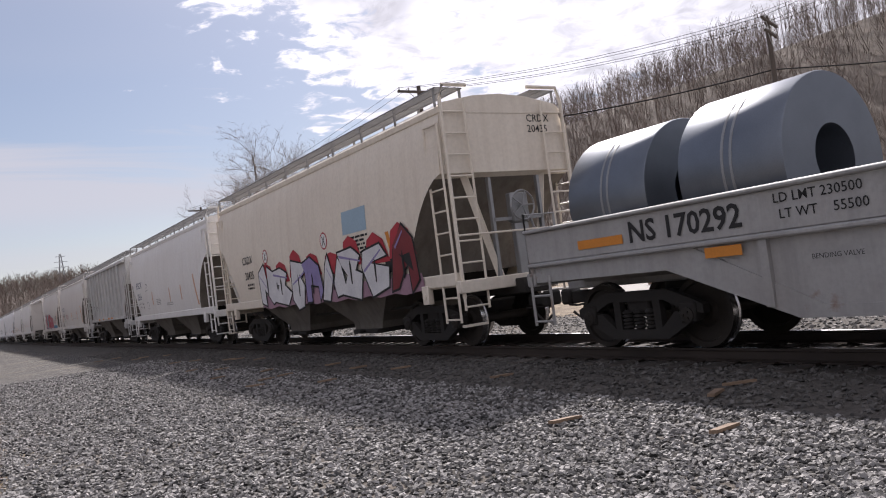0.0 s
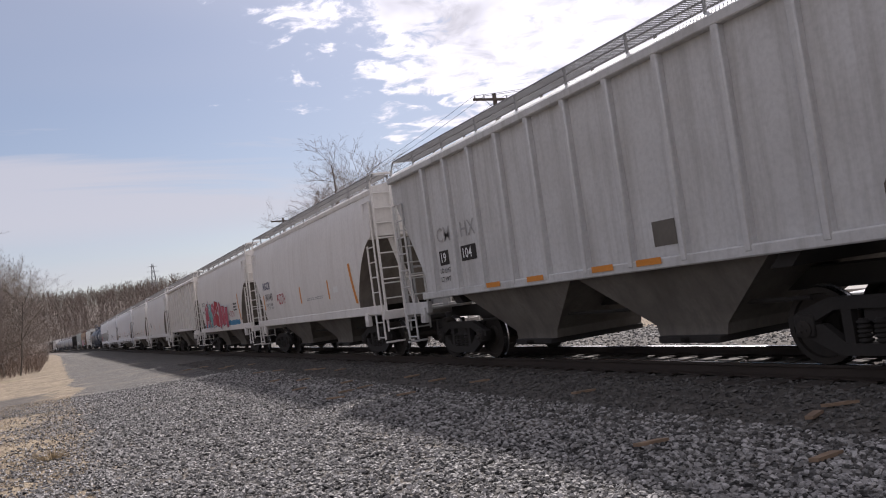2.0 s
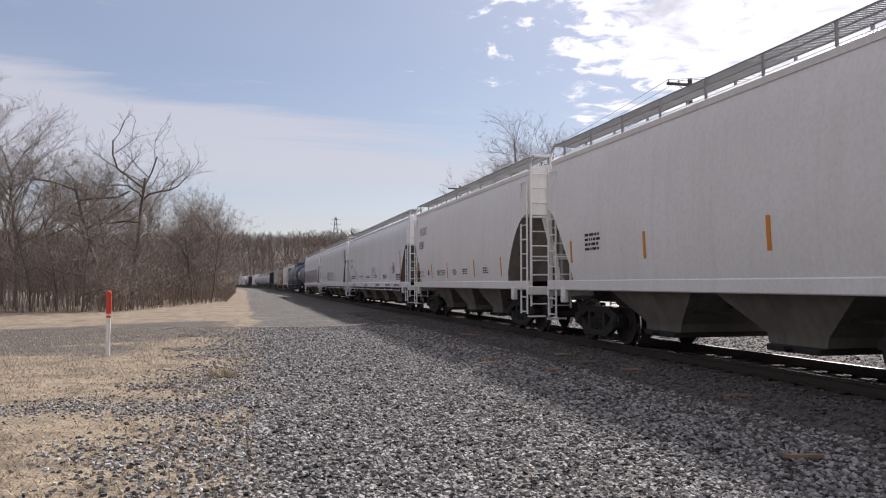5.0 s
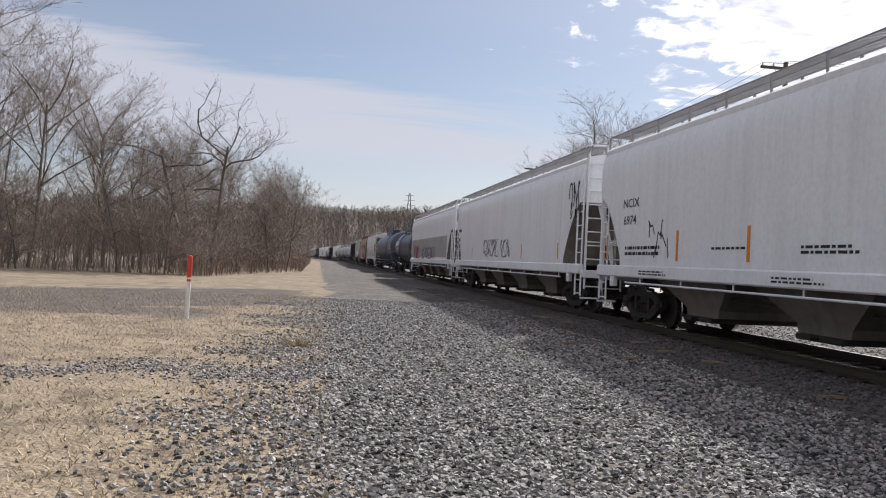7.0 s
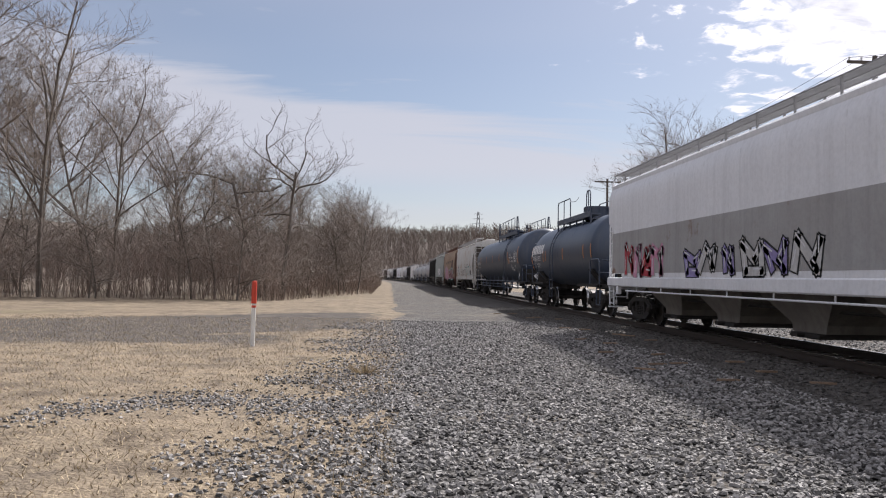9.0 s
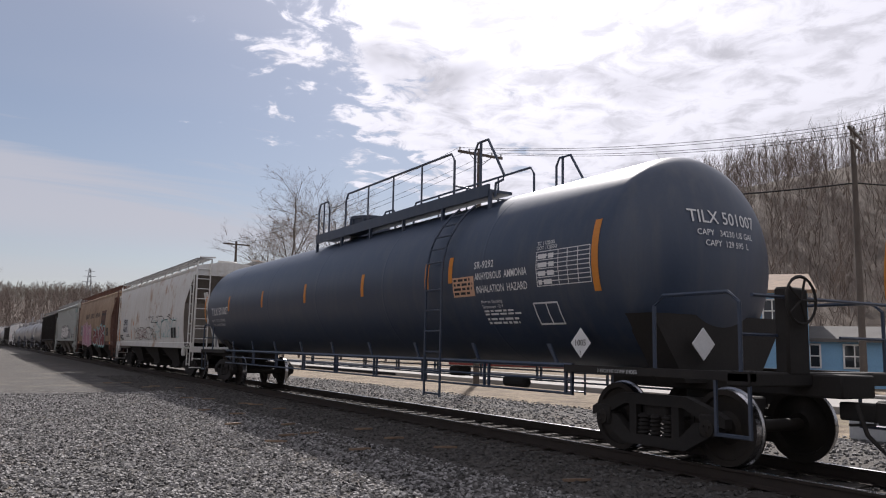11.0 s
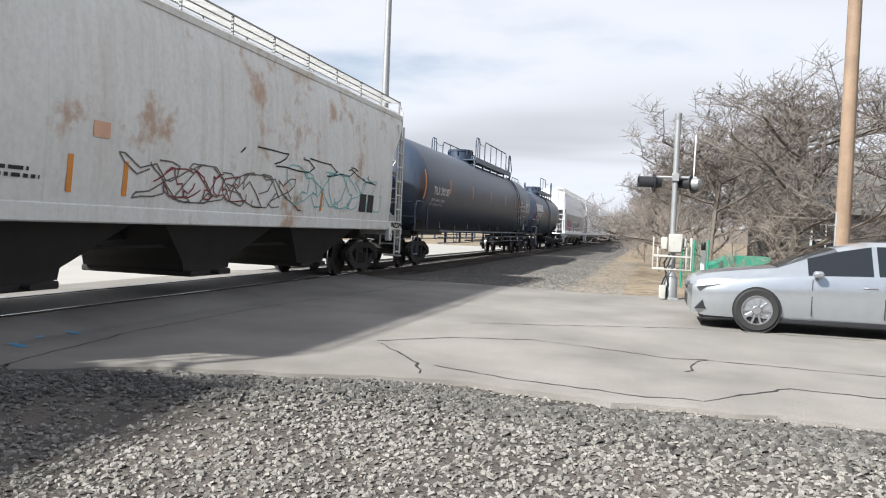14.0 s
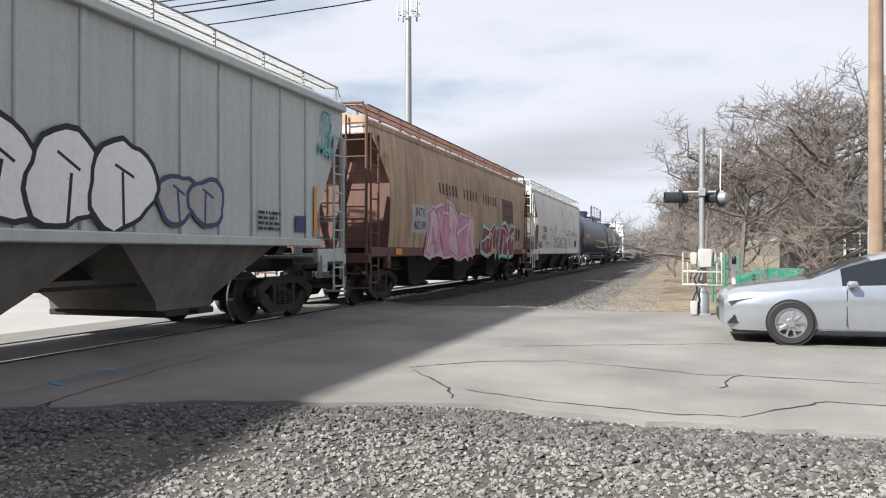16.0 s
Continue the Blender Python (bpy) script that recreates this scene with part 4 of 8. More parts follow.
# ---- tank wagons ----
def tank(s0, s1, label, paint, R, zc, tank0, tank1, plat0, plat1, ladder_s, dome_s, spin=True, low_rail=True, rails=None):
    L, mid = s1 - s0, (s0 + s1) / 2
    car = thing("tank_wagon", label, "tank wagon", on_track(mid + travel(0)), "wagons of the train")
    WAGONS.append((car, mid))
    a, b = tank0 - mid, tank1 - mid
    prof = []
    for k in range(9):
        q = k / 8 * math.pi / 2
        prof.append((max(.02, R * math.sin(q)), a + R * .5 * (1 - math.cos(q))))
    prof += [(R, a + (b - a) * k / 6) for k in range(1, 6)]
    for k in range(8, -1, -1):
        q = k / 8 * math.pi / 2
        prof.append((max(.02, R * math.sin(q)), b - R * .5 * (1 - math.cos(q))))
    part("tank_shell", Geo().lathe(prof, 56, "y", (0, 0, zc)), paint, car)
    for k in range(1, 6):
        seams = Geo()
        y = a + (b - a) * k / 6
        seams.lathe([(R - .004, y - .05), (R + .002, y - .03), (R + .002, y + .03), (R - .004, y + .05)], 56, "y", (0, 0, zc))
        part("weld_band", seams, paint, car)
    side = lambda z: math.sqrt(max(.01, R * R - (z - zc) ** 2))
    # top platform with railings and manway dome
    p0, p1 = plat0 - mid, plat1 - mid
    zt = zc + R - .02
    g = Geo()
    for s in (-1, 1):
        g.box(s * .45, s * .95, p0, p1, zt, zt + .05)
        g.box(s * .93, s * .98, p0, p1, zt - .08, zt + .14)
        k = p0
        while k <= p1 + .01:
            g.box(s * .9, s * .96, k - .03, k + .03, zc + math.sqrt(R * R - .9) - .03, zt + .02)
            k += (p1 - p0) / 5
    part("walkway", g, paint, car, "steel platform along the top")
    d = dome_s - mid
    for s in (-1, 1):
        for u, w in (rails or ((p0 + .02, p0 + .62), (p0 + 1.5, d - .75), (d + .75, p1 - .02))):
            if w - u < .4:
                continue
            r_ = Geo()
            r_.tube([(s * .95, u, zt), (s * .95, u, zt + .8), (s * .95, u + .12, zt + .95), (s * .95, w - .12, zt + .95), (s * .95, w, zt + .8), (s * .95, w, zt)], .024, 6)
            n = max(1, int((w - u) / 1.4))
            for i in range(1, n + 1):
                y = u + (w - u) * i / (n + 1)
                part("railing_post", Geo().tube([(s * .95, y, zt), (s * .95, y, zt + .95)], .02, 6), paint, car)
            part("railing", r_, paint, car)
        if rails:
            # hoop at the head of the ladder, sloping down past the end of the walkway
            hoop = Geo().tube([(s * .95, p0 + .47, zt), (s * .95, p0 + .47, zt + .82), (s * .95, p0 + .38, zt + .96), (s * .95, p0 + .05, zt + .96), (s * .95, p0 - .45, zt + .22),
                               (s * .95, p0 - .42, zt + .14), (s * .95, p0 - .2, zt + .12), (s * .95, p0 - .18, zt - .12)], .024, 6)
            hoop.tube([(s * .95, p0 + .28, zt), (s * .95, p0 + .28, zt + .96)], .026, 6)
            part("railing", hoop, paint, car)
            part("railing", Geo().tube([(s * .95, p0 + 1.15, zt + .3), (s * .95, p0 + .5, zt + .12)], .018, 6), paint, car)
        n = 8
        part("chain", Geo().tube([(s * .95, d - .72 + 1.44 * i / n, zt + .84 - .42 * (i / n) * (1 - i / n)) for i in range(n + 1)], .012, 4), M["galv"], car)
    dm = Geo().lathe([(.5, zc + R - .05), (.5, zt + .46), (.53, zt + .46), (.53, zt + .53), (.1, zt + .56)], 24, "z", (0, d, 0))
    for i in range(8):
        q = i * .785
        dm.tube([(math.cos(q) * .54, d + math.sin(q) * .54, zt + .3), (math.cos(q) * .54, d + math.sin(q) * .54, zt + .47)], .03, 5)
    part("manway_dome", dm, paint, car)
    # side ladders that follow the shell
    y = ladder_s - mid
    for s in (-1, 1):
        g = Geo()
        for yy in (y - .27, y + .27):
            pts = [(s * (R + .1), yy, .5), (s * (R + .1), yy, zc)]
            for k in range(1, 7):
                q = k / 6 * 0.95
                pts.append((s * (R + .1) * math.cos(q), yy, zc + (R + .1) * math.sin(q)))
            g.tube(pts, .022, 5)
        z = .55
        while z < zc + .01:
            g.tube([(s * (R + .1), y - .27, z), (s * (R + .1), y + .27, z)], .018, 5)
            z += .36
        for k in range(1, 6):
            q = k / 6 * .95
            g.tube([(s * (R + .1) * math.cos(q), y - .27, zc + (R + .1) * math.sin(q)), (s * (R + .1) * math.cos(q), y + .27, zc + (R + .1) * math.sin(q))], .018, 5)
        part("side_ladder", g, paint, car)
    # stub sills, saddles, low side rails
    g = Geo()
    for e in (-1, 1):
        g.box(-.32, .32, e * (L / 2 - .4), e * (L / 2 - 4.0), .86, 1.12, .02)
        g.box(-1.42, 1.42, e * (L / 2 - .75), e * (L / 2 - 1.05), .98, 1.14, .02)
        g.prism([(-1.3, zc - .75), (-.7, .95), (.7, .95), (1.3, zc - .75)], e * (L / 2 - 2.75), e * (L / 2 - 2.25), "y")
        for s in (-1, 1):
            g.box(s * 1.30, s * 1.42, e * (L / 2 - .75), e * (L / 2 - 3.8), 1.04, 1.14)
    part("stub_sill", g, M["grime"], car)
    if low_rail:
        for s in (-1, 1):
            g = Geo()
            y0, y1 = -L / 2 + 3.7, L / 2 - 3.7
            for z, r in ((1.13, .035), (.93, .02), (.74, .02)):
                g.tube([(s * 1.34, y0, z), (s * 1.34, y1, z)], r, 6)
            k = y0
            while k < y1:
                for dk in (0, .13):
                    g.box(s * 1.32, s * 1.36, k + dk, k + dk + .035, .72, 1.15)
                g.prism([(k + .4, 1.1), (k + .46, 1.1), (k + .7, zc - R * .75), (k + .62, zc - R * .75)], s * 1.25, s * 1.22)
                k += 2.05
            part("side_rail", g, M["tank_black"], car, "low black safety rail")
        g = Geo().box(-.5, -.2, y + .9, y + 1.3, .82, 1.0, .04)
        g.lathe([(.04, -.4), (.09, -.36), (.09, .2), (.04, .24)], 14, "y", (-.6, y - 1.0, .8))
        g.tube([(-.9, -2.5, .78), (-.9, 3, .78)], .03, 6)
        part("brake_rigging", g, M["grime"], car)
    # end cages: handrails, steps, brake wheel
    for e in (-1, 1):
        g = Geo()
        ye = e * (L / 2 - .78)
        for s in (-1, 1):
            g.tube([(s * 1.38, ye - e * .1, 1.1), (s * 1.38, ye - e * .1, 1.9), (s * 1.38, ye - e * .25, 2.02), (s * 1.38, ye - e * 1.2, 2.02), (s * 1.38, ye - e * 1.35, 1.9), (s * 1.38, ye - e * 1.35, 1.1)], .026, 6)
            g.tube([(s * 1.38, ye, .42), (s * 1.38, ye, 1.1)], .025, 5)
            g.tube([(s * 1.38, ye - e * .45, .42), (s * 1.38, ye - e * .45, 1.1)], .025, 5)
            g.tube([(s * 1.38, ye, .44), (s * 1.38, ye - e * .45, .44)], .025, 5)
            g.tube([(s * 1.38, ye - e * .1, 1.55), (s * .45, ye - e * .1, 1.55)], .02, 6)
        g.tube([(-1.3, ye, 1.98), (1.3, ye, 1.98)], .022, 6)
        part("end_handrail", g, M["tank_black"], car)
    bw = Geo()
    yb = -L / 2 + .72
    bw.lathe([(.27, yb), (.29, yb - .02), (.27, yb - .04), (.25, yb - .02)], 20, "y", (-.55, 0, 1.95), True)
    for k in range(5):
        q = k * 1.2566
        bw.tube([(-.55, yb - .02, 1.95), (-.55 + math.cos(q) * .26, yb - .02, 1.95 + math.sin(q) * .26)], .015, 5)
    bw.box(-.75, -.35, yb + .02, yb + .2, 1.1, 2.1, .03)
    part("brake_wheel", bw, M["grime"], car)
    trucks(car, L, 2.5, spin)
    return car, side


# ---- coil wagon ----
def coil_wagon(s0, s1, label, text, spin=True):
    L, mid = s1 - s0, (s0 + s1) / 2
    car = thing("coil_wagon", label, "freight wagon", on_track(mid + travel(0)), "wagons of the train")
    WAGONS.append((car, mid))
    h = L / 2 - .85
    for s in (-1, 1):
        g = Geo().box(s * 1.36, s * 1.46, -h, h, 1.34, 1.80, .02)
        part("top_flange", Geo().box(s * 1.34, s * 1.52, -h, h, 1.79, 1.85, .02), M["coil_grey"], car)
        part("bottom_flange", Geo().box(s * 1.34, s * 1.50, -h, h, 1.28, 1.345, .02), M["coil_grey"], car)
        part("side_beam", g, M["coil_grey"], car)
        g = Geo().prism([(-h + .1, 1.3), (-h + 3.0, 1.3), (-h + 4.6, .55), (h - 4.6, .55), (h - 3.0, 1.3), (h - .1, 1.3), (h - .1, 1.05), (h - 2.6, 1.05), (h - 4.3, .42), (-h + 4.3, .42), (-h + 2.6, 1.05), (-h + .1, 1.05)], s * 1.34, s * 1.42)
        g.prism([(-h + 3.0, 1.3), (h - 3.0, 1.3), (h - 4.5, .5), (-h + 4.5, .5)], s * 1.36, s * 1.40)
        for k in range(5):
            y = -h + 4 + k * (2 * h - 8) / 4
            g.box(s * 1.40, s * 1.46, y - .05, y + .05, .55, 1.3)
        part("side_skirt", g, M["coil_grey"], car)
    g = Geo()
    for s in (-1, 1):
        g.prism([(s * 1.34, 1.8), (s * .25, 1.05), (s * .25, .9), (s * 1.34, 1.5)], -h, h, "y")
    g.box(-.35, .35, -L / 2 + .4, L / 2 - .4, .86, 1.12, .02)
    for e in (-1, 1):
        g.box(-1.45, 1.45, e * h, e * (h - .08), 1.05, 1.7, .02)
        g.box(-1.45, 1.45, e * (h + .1), e * (h - .1), 1.0, 1.2, .02)
    part("trough", g, M["coil_grey"], car)
    for e in (-1, 1):
        for s in (-1, 1):
            g = Geo()
            ladder(g, s * 1.47, e * (h - .03), 0, -e * .42, .42, 1.15)
            part("end_step", g, M["coil_grey"], car)
            g = Geo().tube([(s * 1.4, e * (h + .05), 1.1), (s * 1.4, e * (h + .05), 2.1), (s * .8, e * (h + .05), 2.1), (s * .8, e * (h + .05), 1.1)], .022, 6)
            part("end_handrail", g, M["coil_grey"], car)
    side = flat_side(1.46)
    trucks(car, L, 2.5, spin)
    for i, (y0, y1, R) in enumerate([(h - .55, h - 2.05, 1.0), (h - 2.65, h - 4.1, 1.03), (h - 6.2, h - 7.9, 1.0), (h - 9.7, h - 11.3, .98)]):
        zc, ym = .878 + R * 1.214, (y0 + y1) / 2
        coil = thing("steel_coil", "rolled steel coil with an open eye on the wagon", "steel coil", on_track(mid + travel(0)), "coils on the wagon")
        part("roll", Geo().lathe([(R - .01, y0), (R, y0 - .02), (R, y1 + .02), (R - .01, y1), (.40, y1), (.40, y0)], 56, "y", (0, 0, zc), True), M["steel"], coil)
        for o in (-.06, .06):
            part("steel_band", Geo().lathe([(R - .002, ym + o + .02), (R + .006, ym + o + .016), (R + .006, ym + o - .016), (R - .002, ym + o - .02)], 56, "y", (0, 0, zc)), M["galv"], coil)
        WAGONS.append((coil, mid))
    for s, y, z, hh, bold in text:
        lettering(car, s, y - mid, z, hh, M["black"], side, bold)
    return car, side


# ---- the train ----
def build_train():
    B = M["black"]
    c, sd = coil_wagon(-151.2, -134.8, "grey coil wagon carrying bare steel coils, dirty running gear", [
        ("NS 170292", -137.75, 1.45, .26, .02), ("LD LMT 230500", -139.85, 1.64, .1, .005), ("LT WT    55500", -139.9, 1.47, .1, .005)])
    q = local(-151.2, -134.8)
    for y, z, w in ((-136.8, 1.45, .85), (-138.9, 1.14, .5)):
        patch(c, q(y), z, w, .12, M["orange"], sd, "reflective_strip", .012)
    lettering(c, "BENDING VALVE", q(-140.2), 1.02, .05, B, sd)

    # cream hopper with a large piece
    c, sd = hopper(-134.4, -119.6, "cream covered hopper wagon with large white and violet graffiti", M["cream"], "round", 2)
    q = local(-134.4, -119.6)
    lettering(c, "CRDX", q(-122.6), 2.42, .22, B, sd, .005)
    lettering(c, "20435", q(-122.7), 1.98, .22, B, sd, .005)
    bars(c, q(-122.8), 1.8, .7, 2, .1, B, sd, seed=3)
    patch(c, q(-129.55), 2.5, 1.15, .5, M["paleblue"], sd, "painted_panel")
    bars(c, q(-129.7), 2.38, 1.1, 5, .085, B, sd, seed=5)
    for y in (-124.55, -128.5):
        for ma, r0, o in ((M["g_red"], .2, .006), (M["whitepaint"], .165, .008)):
            pts = [(q(y) + math.cos(a * .3927) * r0, 2.5 + math.sin(a * .3927) * r0) for a in range(16)]
            part("warning_disc", Geo().add(*blob(sd, pts, o)), ma, c, smooth=False)
        x = Geo().add(*ribbon(sd, (q(y) + .08, 2.4), (q(y) - .08, 2.6), .03, .011))
        x.add(*ribbon(sd, (q(y) - .08, 2.4), (q(y) + .06, 2.6), .03, .011))
        part("warning_mark", x, B, c, smooth=False)
    flush = lambda z: max(sd(z), 1.506)
    sprayed_name(c, q(-123.9), 1.2, 8.5, .95, 8, [M["g_white"], M["g_white"], M["g_white"], M["g_violet"], M["g_white"], M["g_white"], M["g_white"], M["g_maroon"]], B, flush, 11, crest=M["g_red"], foot=M["g_mauve"])
    for s_, z_ in (("CRDX", 4.02), ("20435", 3.82)):
        v, f, w = text_shape(s_, .004)
        part("lettering", Geo().add([(.55 + p[0] * .2, -(14.8 / 2 - .72 - .05) - .006, z_ + p[1] * .2) for p in v], f), B, c, smooth=False)
    patch(c, q(-131.7), 1.4, .14, .95, M["orange"], sd, "reflective_strip", slant=.25)
    patch(c, q(-131.3), 1.55, .36, .3, B, sd, "data_plate", .016)

    c, sd = hopper(-119.6, -104.9, "pale grey covered hopper wagon with curved sides and black lettering", M["grey_white"], "round", 2)
    q = local(-119.6, -104.9)
    patch(c, q(-107.0), 2.55, 1.25, .42, M["whitepaint"], sd, "painted_panel")
    patch(c, q(-107.1), 2.03, 1.15, .4, M["whitepaint"], sd, "painted_panel")
    lettering(c, "RGCX", q(-107.05), 2.6, .28, M["blueish"], sd, .012)
    lettering(c, "2566", q(-107.2), 2.09, .28, M["blueish"], sd, .012)
    lettering(c, "LD LMT  232600", q(-107.3), 1.86, .1, B, sd)
    lettering(c, "LT WT    53400", q(-107.4), 1.68, .1, B, sd)
    for y in (-108.95, -109.0):
        patch(c, q(y), 2.42 if y > -108.97 else 1.62, .34, .3, B, sd, "stencil_box", .005)
        patch(c, q(y) - .014, (2.42 if y > -108.97 else 1.62) + .014, .312, .272, M["grey_white"], sd, "stencil_box", .0065)
    for y in (-110.1, -113.2, -115.0):
        patch(c, q(y), 1.78, .13, .55, M["sign_orange"], sd, "faded_strip")
    bars(c, q(-110.8), 1.95, .9, 4, .07, M["coil_grey"], sd, seed=8)
    bars(c, q(-112.6), 1.72, 1.2, 2, .07, M["coil_grey"], sd, seed=9)
    patch(c, q(-117.2), 1.5, .16, 1.1, M["sign_orange"], sd, "faded_strip", slant=.3)

    c, sd = hopper(-104.9, -90.5, "grey ribbed covered hopper wagon with faded lettering", M["ribbed_grey"], "ribbed", 2)
    q = local(-104.9, -90.5)
    sr = sd
    for s, y, z, w in (("CM", -93.2, 2.5, .45), ("HX", -94.25, 2.5, .5)):
        lettering(c, s, q(y), z, .3, M["coil_grey"], sd, .006)
    for s, y, w in (("19", -93.25, .42), ("104", -94.22, .62)):
        patch(c, q(y) + .03, 2.02, w, .3, M["grime"], sd, "number_panel")
        lettering(c, s, q(y), 2.08, .19, M["white"], sd, .01)
    lettering(c, "LD LMT", q(-93.18), 1.86, .1, B, sd)
    lettering(c, "LT WT", q(-93.18), 1.68, .1, B, sd)
    patch(c, q(-99.7), 1.66, .44, .34, M["bay"], sd, "data_plate")
    for y in (-95.2, -96.6, -98.4, -99.4):
        patch(c, q(y), 1.43, .5, .09, M["orange"], lambda z: 1.53, "reflective_strip")

    c, sd = hopper(-90.5, -75.9, "warm grey covered hopper wagon with orange strips and small red tag", M["warm_grey"], "round", 2)
    q = local(-90.5, -75.9)
    lettering(c, "RGCX", q(-78.2), 2.5, .27, M["blueish"], sd, .012)
    lettering(c, "341143", q(-78.4), 2.08, .25, B, sd, .01)
    lettering(c, "LD LMT  232600", q(-78.5), 1.88, .09, B, sd)
    lettering(c, "LT WT    53400", q(-78.6), 1.74, .09, B, sd)
    tag(c, q(-80.1), 1.85, 1.1, .4, M["g_red"], sd, 3, .035)
    strips(c, [q(-83.0), q(-85.9), q(-78.1)], 1.75, .55, sd, .12)
    bars(c, q(-83.7), 1.86, .9, 2, .05, M["coil_grey"], sd, seed=12)
    bars(c, q(-84.6), 1.86, 1.0, 2, .05, M["coil_grey"], sd, seed=13)
    patch(c, q(-86.4), 1.9, .4, .17, M["whitepaint"], sd, "data_plate")
    patch(c, q(-88.1), 1.5, .16, 1.1, M["orange"], sd, "reflective_strip", slant=.25)

    c, sd = hopper(-75.9, -62.1, "grey covered hopper wagon with red, white and blue graffiti", M["warm_grey"], "round", 2)
    q = local(-75.9, -62.1)
    lettering(c, "RGCX", q(-64.3), 2.52, .2, B, sd, .005)
    lettering(c, "341135", q(-64.4), 2.08, .2, B, sd, .005)
    g = Geo()
    r = random.Random(2)
    for i in range(15):
        cy = q(-64.9 - i * .56)
        g.add(*blob(sd, [(cy + math.cos(a * .628) * .55, 1.47 + math.sin(a * .628) * r.uniform(.08, .2)) for a in range(10)], .004 + .0002 * i))
    part("graffiti_cloud", g, M["g_blue"], c, smooth=False)
    sprayed_name(c, q(-65.0), 1.42, 5.6, 1.05, 6, [M["g_rose"], M["g_teal"], M["g_rose"], M["g_red"], M["g_rose"]], M["g_maroon"], lambda z: max(sd(z), 1.506), 24, halo=M["g_white"], line=.04)
    for i in range(3):
        cy = q(-71.0 - i * .32)
        part("graffiti_dot", Geo().add(*blob(sd, [(cy + math.cos(a * .785) * .09, 2.28 + math.sin(a * .785) * .1) for a in range(8)], .008)), M["g_white"], c, smooth=False)
    tag(c, q(-71.2), 1.72, 1.1, .3, M["g_red"], sd, 9, .03)
    bars(c, q(-72.3), 2.25, .8, 3, .13, B, sd, seed=15)
    patch(c, q(-73.5), 1.55, .16, 1.15, M["orange"], sd, "reflective_strip", slant=.25)

    hopper(-62.1, -49.0, "dusty ribbed covered hopper wagon with outside posts", M["warm_grey"], "ribbed", 2)
    c, sd = hopper(-49.0, -35.0, "plain white covered hopper wagon with curved sides", M["grey_white"], "round", 2)
    q = local(-49.0, -35.0)
    strips(c, [q(-37.2), q(-40.5), q(-44.0)], 1.75, .5, sd)
    bars(c, q(-38.0), 2.3, .8, 4, .1, B, sd, seed=17)
    c, sd = hopper(-35.0, -19.6, "cream-white covered hopper wagon with slanted lettering", M["grey_white"], "round", 3)
    q = local(-35.0, -19.6)
    lettering(c, "RGRX", q(-21.55), 3.28, .32, M["coil_grey"], sd, .01)
    lettering(c, "1936", q(-21.5), 2.72, .3, M["blueish"], sd, .012)
    lettering(c, "LD LMT 222600", q(-21.5), 1.72, .09, B, sd)
    lettering(c, "LT WT   63400", q(-21.55), 1.56, .09, B, sd)
    strips(c, [q(-20.9), q(-23.7), q(-26.1), q(-29.5), q(-32.2)], 1.5, .55, sd, .11)
    patch(c, q(-23.1), 1.62, .2, .2, B, sd, "data_plate")
    for y in (-24.6, -25.3, -26.9, -28.2, -30.5):
        bars(c, q(y), 1.75, .6, 3, .07, B, sd, seed=int(-y * 10))

    c, sd = hopper(-19.6, 2.4, "long clean white covered hopper wagon with a white side sill", M["cool_white"], "flat", 4, 4.3)
    q = local(-19.6, 2.4)
    lettering(c, "NCIX", q(.1), 2.74, .2, B, sd, .005, 1.3)
    lettering(c, "6974", q(.05), 2.34, .2, B, sd, .005, 1.3)
    bars(c, q(-.1), 1.75, 1.9, 2, .13, B, sd, seed=22)
    strips(c, [q(v) for v in (1.1, -2.75, -5.4, -8.85, -11.6, -14.9)], 1.5, .62, sd, .1)
    patch(c, q(-17.4), 1.45, .16, 1.4, M["orange"], sd, "reflective_strip", slant=.2)
    tag(c, q(-1.35), 1.5, 1.1, .95, B, sd, 5, .03, 2)
    tag(c, q(-9.0), 1.75, 1.2, .5, M["g_maroon"], sd, 6, .03)
    tag(c, q(-15.3), 1.75, .7, .65, B, sd, 7, .03)
    for y, n in ((-6.9, 2), (-9.6, 2), (-12.6, 3), (-16.3, 4), (-4.2, 1)):
        bars(c, q(y), 1.72, 1.3, n, .08, B, sd, seed=int(-y * 7))
    for y in (-1.0, -6.2, -10.4, -13.6, -16.0):
        bars(c, q(y), 1.24, 1.4, 2, .06, B, flat_side(1.56), seed=int(-y * 5))

    c, sd = hopper(2.4, 23.6, "long white covered hopper wagon with black line tags", M["cool_white"], "flat", 4, 4.3)
    q = local(2.4, 23.6)
    bars(c, q(22.1), 2.8, .8, 1, .25, B, sd, seed=30)
    bars(c, q(22.1), 2.35, .6, 1, .25, B, sd, seed=31)
    tag(c, q(22.9), 1.9, .7, .5, B, sd, 33, .035)
    tag(c, q(23.2), 3.3, .6, 1.2, B, sd, 36, .05)
    tag(c, q(15.9), 1.5, 2.7, .85, B, sd, 34, .03, 8)
    tag(c, q(12.7), 1.48, 1.5, .8, B, sd, 35, .04, 4)
    tag(c, q(4.2), 2.6, 1.0, 1.2, B, sd, 38, .06, 3)
    strips(c, [q(5.2), q(9.5), q(18.5)], 1.5, .5, sd)

    c, sd = hopper(23.6, 43.8, "long white covered hopper wagon with a grey band and faded graffiti", M["cool_white"], "flat", 4, 4.3)
    q = local(23.6, 43.8)
    patch(c, q(42.6), 1.5, 16.6, 1.25, M["coil_grey"], sd, "painted_band", .0035)
